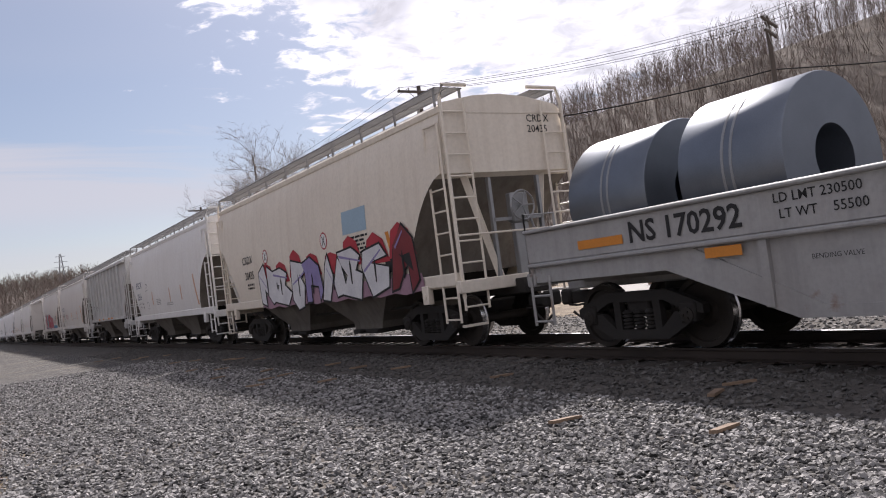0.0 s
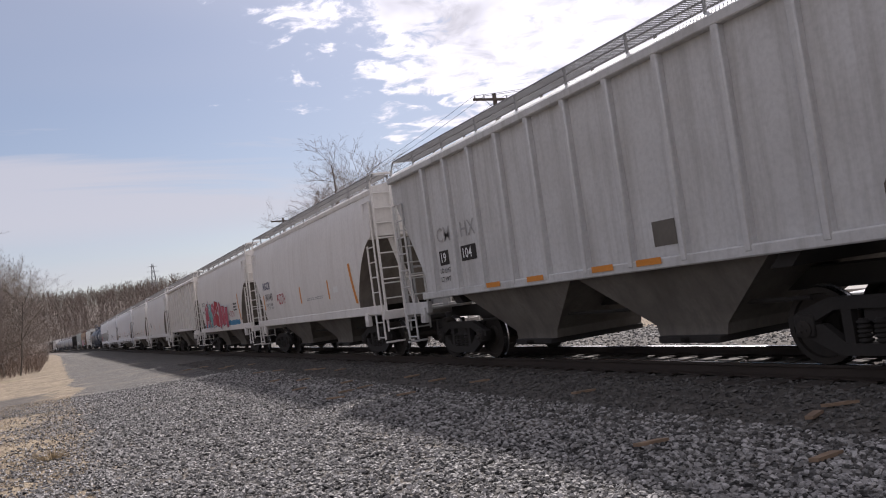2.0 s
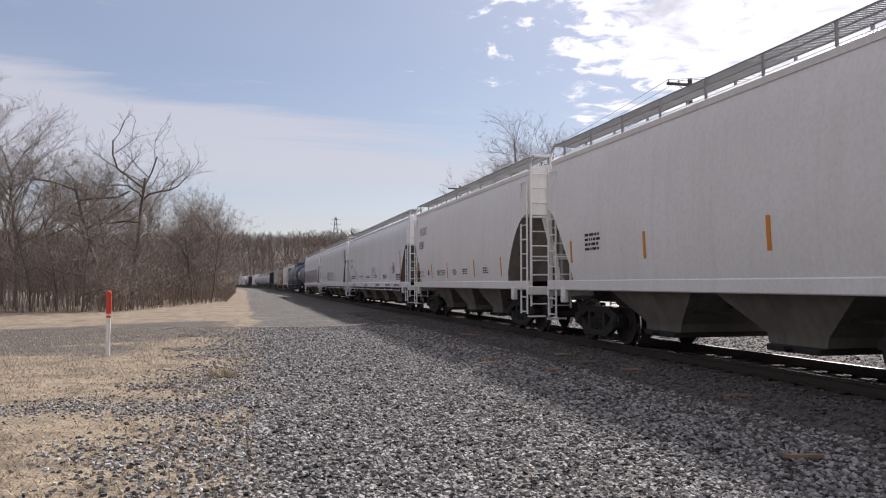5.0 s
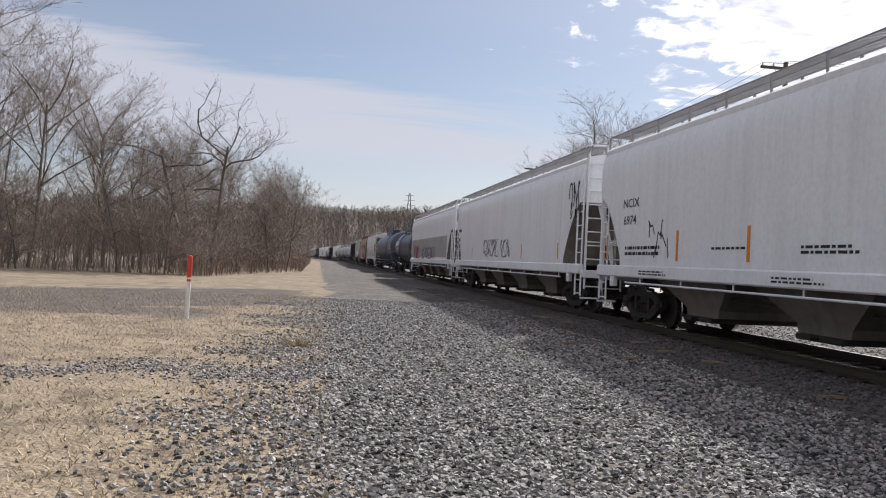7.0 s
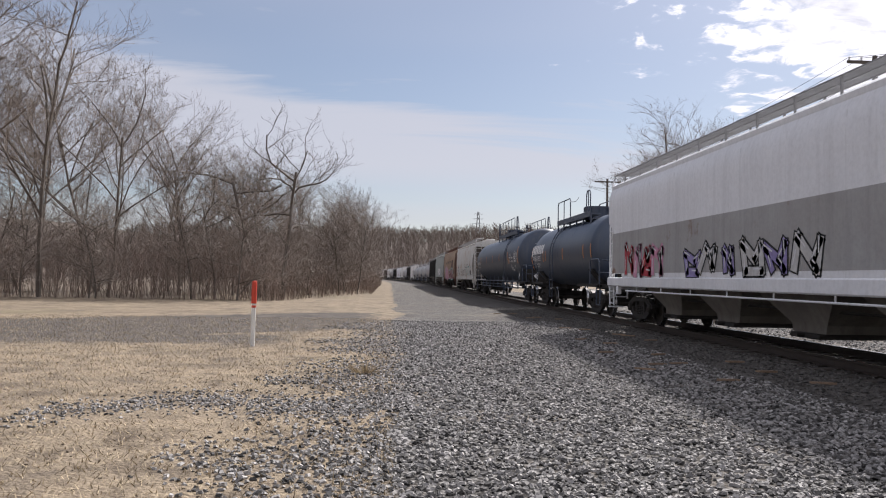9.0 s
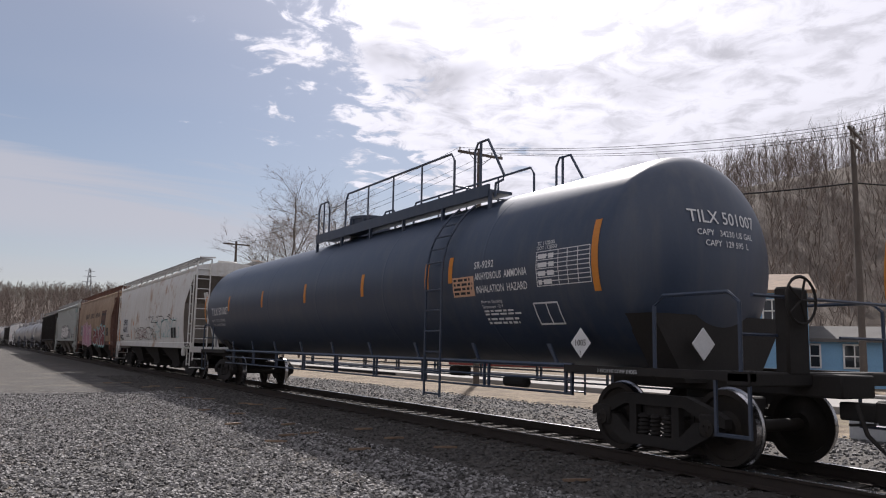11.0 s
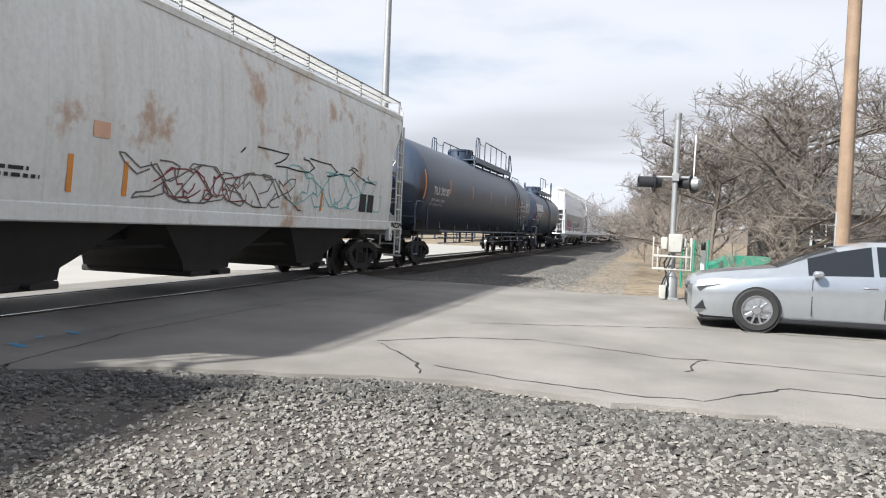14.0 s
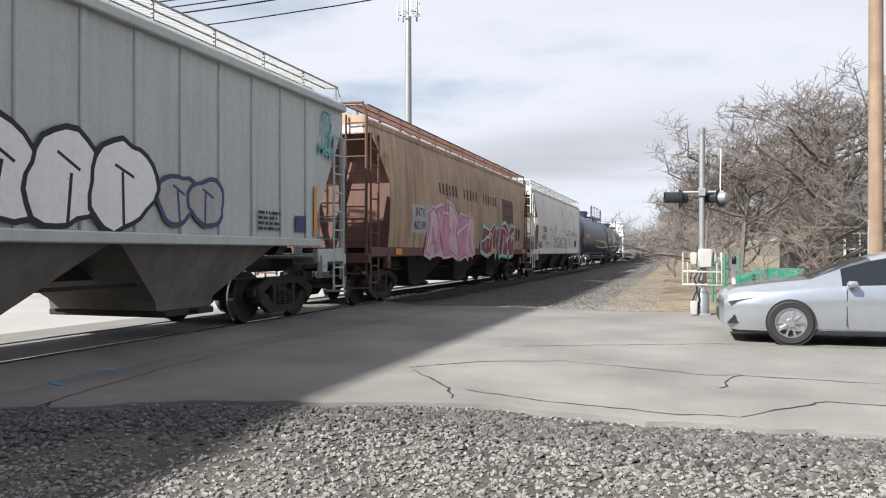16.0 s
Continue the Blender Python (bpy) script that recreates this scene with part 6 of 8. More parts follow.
# ---- track ----
def build_track():
    def centre(y):
        return XC - ((y - BEND) ** 2 / (2 * RADIUS) if y > BEND else 0)
    ys = list(range(-420, 140, 20)) + list(range(140, 560, 14))
    prof = [(-.07, -.17), (.07, -.17), (.07, -.155), (.012, -.135), (.012, -.045), (.037, -.035), (.037, -.006), (.028, 0), (-.028, 0), (-.037, -.006), (-.037, -.035), (-.012, -.045), (-.012, -.135), (-.07, -.155)]
    for s in (-1, 1):
        g = Geo().loft([[(centre(y) + s * .7525 + p, y, ZR + q) for p, q in prof] for y in ys])
        me = g.mesh("rail", [M["rail"], M["railtop"]])
        for p in me.polygons:
            if p.normal.z > .8 and p.center.z > ZR - .02:
                p.material_index = 1
        tagged(new("rail", me), "steel rail with a polished running head", "rail", "rails of the track", "structure")
    bed = thing("track_bed", "row of dark creosoted ties under the rails", "railway track", kind="structure")
    tie = Geo().box(-1.3, 1.3, -.115, .115, -.16, 0, .012).mesh("tie", M["tie"])
    r = random.Random(1)
    count, y = 0, -60.0
    rest = Geo()
    while y < 190:
        if not (ROAD_Y0 - .3 < y < ROAD_Y1 + .3):
            if count < 300 and -45 < y < 110:
                part("tie", tie, None, bed, m=pose(centre(y) + r.uniform(-.04, .04), y, ZR - .165, 0, 0, r.uniform(-.8, .8)))
                count += 1
            else:
                rest.box(centre(y) - 1.3, centre(y) + 1.3, y - .115, y + .115, ZR - .3, ZR - .165)
        y += .52
    rs = part("far_ties", rest, M["tie"], bed)
    rs["kind"] = "stuff"
    pl = Geo()
    y = -45.0
    while y < 60:
        if not (ROAD_Y0 < y < ROAD_Y1):
            for s in (-1, 1):
                pl.box(XC + s * .7525 - .17, XC + s * .7525 + .17, y - .09, y + .09, ZR - .168, ZR - .152)
        y += .52
    part("tie_plate", pl, M["rail"], bed)


build_track()


# ---- crossing road ----
def build_road():
    r = random.Random(3)
    # west part of the road with a broken near edge
    pts = []
    x = -160.0
    while x < 6.9:
        step = .22 if x > -9 else 4
        base = ROAD_Y1 + (.35 * smooth(1.5, 6.2, x) + .9 * smooth(4.5, 6.5, x)) - .3 * math.exp(-((x - 2.6) / .9) ** 2)
        pts.append((x, base + (r.uniform(-.08, .08) + .1 * noise.noise((x * 1.3, 0, 0)) if x > -9 else 0)))
        x += step
    pts.append((6.9, ROAD_Y1 + 1.25))
    top, low = .125, -.05
    g = Geo()
    v, f = [], []
    for px, py in pts:
        far = ROAD_Y1 - 12 + .35 * math.sin(px * .9)
        v += [(px, py, low), (px, py - .03, top - .03), (px, py - .1, top), (px, far, top), (px, far - .15, low)]
    for i in range(len(pts) - 1):
        for k in range(4):
            f.append((i * 5 + k, i * 5 + k + 1, i * 5 + k + 6, i * 5 + k + 5))
    g.add(v, f)
    struct("road", g, M["asphalt"], "sun-bleached cracked asphalt crossing road", "road")
    # approach ramp up to the rail, panels between and beyond
    panel = Geo()
    panel.add([(6.9, ROAD_Y1 + 1.25, .12), (6.9, ROAD_Y0, .12), (7.86, ROAD_Y0, ZR - .012), (7.86, ROAD_Y1 + 1.4, ZR - .012)], [(0, 1, 2, 3)])
    panel.add([(9.54, ROAD_Y1 + 1.4, ZR - .012), (9.54, ROAD_Y0, ZR - .012), (11.2, ROAD_Y0, .14), (11.2, ROAD_Y1 + 1.6, .14)], [(0, 1, 2, 3)])
    panel.box(8.04, 9.36, ROAD_Y0, ROAD_Y1 + 1.4, ZR - .12, ZR - .012, .01)
    panel.box(7.80, 7.86, ROAD_Y0, ROAD_Y1 + 1.4, ZR - .2, ZR - .014)
    panel.box(9.54, 9.60, ROAD_Y0, ROAD_Y1 + 1.4, ZR - .2, ZR - .014)
    struct("crossing_panel", panel, M["asphalt"], "asphalt crossing panels flush with the rails", "road", False)
    lot = Geo()
    lot.box(11.2, 140, -60, ROAD_Y1 + 1.0, -.2, .10)
    lot.box(21.0, 28.5, ROAD_Y1 + 1.0, 320, -.2, .085)
    struct("road_east", lot, M["concrete"], "pale concrete road beyond the track", "road", False)
    kerb = Geo()
    kerb.box(20.85, 21.0, ROAD_Y1 + 1.2, 320, -.1, .2, .02)
    kerb.box(28.5, 28.65, ROAD_Y1 + 1.2, 320, -.1, .2, .02)
    kerb.box(28.66, 30.2, ROAD_Y1 + 1.2, 320, -.1, .16, .01)
    struct("kerb", kerb, M["concrete"], "pale concrete kerb and pavement", "kerb")
    lawn = Geo().box(36, 60, -44, -24, 0, .2, .05)
    lawn.box(14.2, 22, -40, -20.5, 0, .135, .02)
    struct("lawn", lawn, M["lawn"], "strip of dry lawn by the lot", "lawn", False)
    # tar joints and cracks: narrow raised lips of dark filler
    lines = [
        [(6.02, -4.1), (6.2, -5.2), (6.4, -6.5), (6.42, -8), (6.44, -9.35), (6.3, -11.5), (6.1, -13.9), (6.0, -17.2)],
        [(2.6, -5.6), (2.75, -6.1), (3.1, -6.6), (3.64, -7.28)],
        [(3.64, -7.3), (2.9, -8.1), (1.93, -8.43), (1.0, -8.1), (.24, -7.8), (-.12, -7.9), (-1.5, -7.75), (-4, -7.7), (-9, -7.9)],
        [(-.12, -7.91), (.02, -7.5), (.07, -7.09), (.15, -6.8)],
        [(2.6, -6.1), (1.8, -5.75), (.53, -5.5), (.05, -5.55), (-.3, -5.95), (-.8, -6.5), (-1.6, -6.4), (-3, -6.55)],
        [(-9, -11.2), (-3, -11.1), (0, -11.0), (3.2, -9.6)],
    ]
    for L in lines:
        v, f = [], []
        pts = []
        for (xa, ya), (xb, yb) in zip(L, L[1:]):
            n = max(2, int(math.hypot(xb - xa, yb - ya) / .14))
            for i in range(n):
                q = i / n
                pts.append((xa + (xb - xa) * q + r.uniform(-.03, .03), ya + (yb - ya) * q + r.uniform(-.03, .03)))
        for i, (x, y) in enumerate(pts):
            a, b = pts[max(0, i - 1)], pts[min(len(pts) - 1, i + 1)]
            d = math.hypot(b[0] - a[0], b[1] - a[1]) or 1
            w = r.uniform(.004, .017)
            nx, ny = -(b[1] - a[1]) / d * w, (b[0] - a[0]) / d * w
            v += [(x - nx, y - ny, .1285), (x + nx, y + ny, .1285)]
        f = [(2 * i, 2 * i + 1, 2 * i + 3, 2 * i + 2) for i in range(len(pts) - 1)]
        struct("road_crack", Geo().add(v, f), M["tar"], "dark crack in the asphalt", "crack", False)
    paint = Geo()
    for x, y in ((6.55, -5.0), (6.9, -5.6), (6.75, -6.0)):
        paint.add([(x, y, .131), (x + .3, y - .1, .131), (x + .32, y - .2, .131), (x + .02, y - .09, .131)], [(0, 1, 2, 3)])
    struct("survey_mark", paint, M["g_blue"], "faded blue survey paint on asphalt", "road marking", False)
    shed = Geo()
    for i in range(26):
        x, y, a = r.uniform(4.3, 6.6), r.uniform(3, 34), r.uniform(-.5, .5)
        shed.prism([(x, y), (x + .3 * math.cos(a), y + .3 * math.sin(a)), (x + .28 * math.cos(a) - .05, y + .28 * math.sin(a) + .07), (x - .04, y + .06)], ground_z(x, y) + .02, ground_z(x, y) + .05, "z")
    struct("wood_scrap", shed, M["wood_pole"], "splinters of old tie wood on gravel", "debris", False)


build_road()


# ---- trees ----
def branch_tree(seed, height, spread, trunk_r, levels, per, droop=0.0, twig_len=.5, crooked=.25, base_branch=.3, twigs=3, sides=5):
    r = random.Random(seed)
    trunk, crown = Geo(), Geo()

    def limb(p, d, length, rad, lvl):
        pts, q = [p], p
        n = 4 if lvl < 2 else 3 if lvl < 4 else 2
        dirs = d.normalized()
        for i in range(n):
            dirs = (dirs + Vector((r.uniform(-1, 1), r.uniform(-1, 1), r.uniform(-.6, .8) - droop * (lvl > 0))) * (crooked if lvl else min(crooked, .13))).normalized()
            q = q + dirs * length / n
            pts.append(q)
        g = trunk if lvl <= 1 else crown
        g.tube(pts, max(rad, .007), max(3, sides - lvl), max(rad * .55, .005) if lvl < levels else .003, False)
        if lvl >= levels:
            return
        k = per[min(lvl, len(per) - 1)]
        for i in range(k):
            a = (base_branch if lvl == 0 else .25) + (1 - (base_branch if lvl == 0 else .25)) * (i + r.random()) / k
            j = min(n - 1, int(a * n))
            o = pts[j].lerp(pts[j + 1], a * n - j)
            ax = Vector((r.uniform(-1, 1), r.uniform(-1, 1), r.uniform(-.2, .7))).normalized()
            nd = (dirs * (.45 if lvl else .35) + ax * spread).normalized()
            limb(o, nd, length * r.uniform(.42, .68) * (1.0 - .3 * a * (lvl == 0)), rad * (.5 if lvl == 0 else .42), lvl + 1)

    limb(Vector((0, 0, -.1)), Vector((r.uniform(-.08, .08), r.uniform(-.08, .08), 1)), height * .78, trunk_r, 0)
    return trunk, crown


TREES = {}


def tree_proto(key, name, label, category, *a, **k):
    tr, cr = branch_tree(*a, **k)
    TREES[key] = (tr.mesh("trunk", M["bark"]), cr.mesh("crown", M["twig_dark" if key in ("round", "snag", "snag2") else "twig"]), name, label, category)


def plant(key, x, y, s=1.0, turn=0.0, group="", sz=None, z=None):
    tr, cr, name, label, category = TREES[key]
    m = Matrix.Translation((x, y, (ground_z(x, y) if z is None else z) - .02)) @ Matrix.Rotation(turn, 4, "Z") @ Matrix.Diagonal((s, s, sz or s, 1))
    t = thing(name, label, category, m, group)
    part("trunk", tr, None, t)
    part("crown", cr, None, t)
    return t


tree_proto("tall", "bare_tree", "tall bare winter tree with fine grey-brown twigs", "tree", 1, 14, .6, .135, 5, (10, 5, 5, 4, 3), crooked=.2)
tree_proto("tall2", "bare_tree", "slender bare winter tree among undergrowth", "tree", 5, 13, .5, .11, 5, (11, 5, 5, 4, 3), crooked=.18)
tree_proto("snag", "dead_tree", "dark crooked dead tree with twisting limbs", "tree", 8, 12.5, .6, .17, 5, (6, 4, 4, 3, 2), crooked=.5, base_branch=.5)
tree_proto("snag2", "dead_tree", "dark crooked dead tree with few limbs", "tree", 12, 12, .55, .16, 5, (6, 4, 4, 3, 2), crooked=.5, base_branch=.5)
tree_proto("bush", "bare_shrub", "dense brown bare thicket shrub", "shrub", 3, 4.6, .8, .045, 4, (12, 6, 4, 3), base_branch=.03, crooked=.26)
tree_proto("round", "bare_tree", "wide bare orchard tree with dense twigs", "tree", 21, 5.6, .85, .095, 5, (11, 6, 5, 4, 4), base_branch=.12, crooked=.26)


def build_trees():
    r = random.Random(5)
    g = "thicket along the field"
    # two crooked dead trees stand before the thicket
    plant("snag", -8.4, 53, .95, .4, g, .86)
    plant("snag2", -6.7, 51, .95, 2.2, g, .9)
    spots = [(-20, 47, "tall", 1.15), (-24, 44, "tall2", 1.2), (-17.2, 50, "tall2", .98), (-14.5, 56, "tall", .8), (-27, 50, "tall", 1.25), (-31, 46, "tall2", 1.25),
             (-35, 52, "tall", 1.3), (-22, 60, "tall2", 1.1), (-12.2, 64, "tall2", .75), (-8, 70, "tall", .72), (-4.2, 78, "tall2", .7), (-5.6, 92, "tall", .75),
             (-18, 66, "tall", .9), (-28, 66, "tall2", 1.2), (-6, 108, "tall2", .8), (-7.5, 125, "tall", .85), (-10, 84, "tall2", .8), (-14, 78, "tall", .85),
             (-9, 145, "tall", .9), (-12, 165, "tall2", .95), (-40, 60, "tall", 1.3), (-33, 72, "tall2", 1.3), (-2.6, 66, "tall2", .55), (-11, 57, "tall2", .68)]
    for x, y, k, s in spots:
        plant(k, x, y, s, r.uniform(0, 6.28), g)
    for i in range(70):
        q = r.random()
        y = 46 + 100 * q ** 1.7
        edge = -2.6 - .16 * max(0, 62 - y) * 1.3 if y < 66 else -1.2
        x = edge - 1.2 - 24 * r.random() ** 1.5 * (1 if y < 70 else .4)
        plant("bush", x, y, r.uniform(.9, 1.75), r.uniform(0, 6.28), g)
    # trees beyond the track to the north-east
    for x, y, s in ((31.5, 90, 1.3), (38, 88, 1.25), (43, 86, 1.1), (50, 88, 1.1), (38, 102, 1.2), (57, 84, 1.0)):
        plant("tall", x, y, s, r.uniform(0, 6.28), "trees beyond the road")
    # south: orchard tree by the car, hedge of trees along the line
    plant("round", -3.6, -24.5, 1.4, 1.0, sz=1.18)
    plant("round", -1.6, -29.5, 1.3, 3.0, "trees south of the road", 1.05)
    for x, y, s in ((-.5, -38, 1.1), (-2, -46, 1.2), (.2, -58, 1.2), (-1.0, -72, 1.3), (1.2, -92, 1.3), (-4.5, -33, 1.3), (-8, -30, 1.4), (-11, -27, 1.3), (1.5, -120, 1.5), (-6, -55, 1.5)):
        plant("round", x, y, s, r.uniform(0, 6.28), "trees south of the road")
    for x, y, s in ((-1.8, -21.8, .42), (-2.6, -22.2, .5), (-.9, -27, .5), (.2, -33, .6), (.9, -44, .8), (1.5, -60, .8), (2.0, -80, .9)):
        plant("bush", x, y, s, r.uniform(0, 6.28), "shrubs south of the road")


build_trees()


def brush_thicket():
    """Fine upright brush that fills the thicket down to the ground."""
    r = random.Random(15)
    v, f = [], []

    def blade(p, e, w):
        k = len(v)
        a = r.uniform(0, 3.14)
        dx, dy = math.cos(a) * w, math.sin(a) * w
        v.extend([(p[0] - dx, p[1] - dy, p[2]), (p[0] + dx, p[1] + dy, p[2]), e])
        f.append((k, k + 1, k + 2))

    for i in range(4200):
        y = 46.5 + 95 * r.random() ** 1.9
        edge = -2.9 - .21 * max(0, 62 - y) if y < 66 else -1.4
        x = edge - 30 * r.random() ** 1.35 * (1 if y < 70 else .35)
        front = smooth(0, 3.5, edge - x)
        h = r.uniform(1.0, 2.2) + r.uniform(.5, 4.2) * front * (.7 + .6 * noise.noise((x * .3, y * .3, 4)))
        z = ground_z(x, y) - .05
        lx, ly = r.gauss(0, .16) * h, r.gauss(0, .16) * h
        blade((x, y, z), (x + lx, y + ly, z + h), .016)
        for j in range(7):
            t = r.uniform(.12, .9)
            p = (x + lx * t, y + ly * t, z + h * t)
            L = h * r.uniform(.14, .36)
            a = r.uniform(0, 6.28)
            e = (p[0] + math.cos(a) * L * .7, p[1] + math.sin(a) * L * .7, p[2] + L * r.uniform(.2, 1))
            blade(p, e, .010)
            q = tuple(p[n] + (e[n] - p[n]) * .55 for n in range(3))
            a += r.uniform(-1.3, 1.3)
            blade(q, (q[0] + math.cos(a) * L * .5, q[1] + math.sin(a) * L * .5, q[2] + L * r.uniform(.1, .6)), .008)
    me = bpy.data.meshes.new("brush_thicket")
    me.from_pydata(v, [], f)
    me.materials.append(M["brush"])
    tagged(new("brush_thicket", me), "tangled red-brown bare brush along the field", "brush", kind="stuff")


brush_thicket()


def hillside_woods():
    """Far bare woods: many thin trunks with upright sprays of twigs."""
    r = random.Random(6)
    v, f = [], []

    def spray(x, y, z, h, wide=1.0):
        k = len(v)
        w = .055 * h / 12 * wide
        v.extend([(x - w, y, z - 1), (x + w, y, z - 1), (x, y + w, z + h * .9)])
        f.append((k, k + 1, k + 2))
        for i in range(9):
            a, t = r.uniform(0, 6.28), r.uniform(.15, .85)
            L = h * r.uniform(.16, .34)
            dx, dy = math.cos(a), math.sin(a)
            b = (x, y, z + h * t)
            e = (x + dx * L * .6, y + dy * L * .6, z + h * t + L)
            k = len(v)
            q = .05 * h / 12 * wide
            v.extend([(b[0] - dy * q, b[1] + dx * q, b[2]), (b[0] + dy * q, b[1] - dx * q, b[2]), e])
            f.append((k, k + 1, k + 2))
            for j in range(2):
                c = tuple(b[n] + (e[n] - b[n]) * r.uniform(.4, .95) for n in range(3))
                a2 = a + r.uniform(-1.2, 1.2)
                l2 = L * r.uniform(.4, .7)
                k = len(v)
                v.extend([(c[0] - q * .7, c[1], c[2]), (c[0] + q * .7, c[1], c[2]), (c[0] + math.cos(a2) * l2 * .6, c[1] + math.sin(a2) * l2 * .6, c[2] + l2)])
                f.append((k, k + 1, k + 2))

    for i in range(8000):
        x, y = r.uniform(86, 230), r.uniform(-40, 330)
        spray(x, y, ground_z(x, y), r.uniform(7, 11.5), 1.5)
    for i in range(7000):
        x, y = r.uniform(-200, 260), r.uniform(430, 760)
        spray(x, y, ground_z(x, y), r.uniform(8, 14), 2.6)
    for i in range(700):
        x, y = r.uniform(-160, -60), r.uniform(40, 300)
        spray(x, y, ground_z(x, y), r.uniform(10, 15))
    for i in range(500):
        x, y = r.uniform(-120, 140), r.uniform(-480, -260)
        spray(x, y, ground_z(x, y), r.uniform(9, 14))
    for i in range(1700):
        y = r.uniform(225, 440)
        tx = XC - (y - BEND) ** 2 / (2 * RADIUS)
        x = r.uniform(-150, 150)
        if abs(x - tx) > 9:
            spray(x, y, ground_z(x, y), r.uniform(5, 9))
    me = bpy.data.meshes.new("hillside_woods")
    me.from_pydata(v, [], f)
    me.materials.append(M["woods"])
    tagged(new("hillside_woods", me), "bare brown woods on the far hills", "woods", kind="stuff")


hillside_woods()


# ---- poles and wires ----
def wire(name, a, b, sag, r=.014, label="thin black overhead utility wire", ma=None):
    pts = [(a[0] + (b[0] - a[0]) * i / 14, a[1] + (b[1] - a[1]) * i / 14, a[2] + (b[2] - a[2]) * i / 14 - sag * 4 * (i / 14) * (1 - i / 14)) for i in range(15)]
    return tagged(new(name, Geo().tube(pts, r, 4).mesh(name, ma or M["ledge"])), label, "wire", "overhead wires")


def utility_pole(x, y, h, label, ma, arms, arm_dir=0.0, r0=.15, r1=.1):
    p = thing("utility_pole", label, "utility pole", pose(x, y, ground_z(x, y), 0, 0, arm_dir), "utility poles")
    part("pole", Geo().tube([(0, 0, -.2), (0, 0, h * .5), (0, 0, h)], r0, 14, r1), ma, p)
    for z, half in arms:
        a = part("crossarm", Geo().box(-half, half, -.05 - r1, .05 - r1, z - .06, z + .06, .01), ma, p)
        g = Geo()
        for k in (-1, -.55, .55, 1):
            g.lathe([(.02, z + .06), (.045, z + .1), (.03, z + .15), (.045, z + .19), (.01, z + .22)], 8, "z", (half * k * .93, -r1, 0))
        part("insulator", g, M["cabinet"], a)
        b = Geo().tube([(-half * .5, -r1, z - .05), (0, -r1, z - .55)], .02, 4)
        b.tube([(half * .5, -r1, z - .05), (0, -r1, z - .55)], .02, 4)
        part("arm_brace", b, M["galv"], p)
    return p


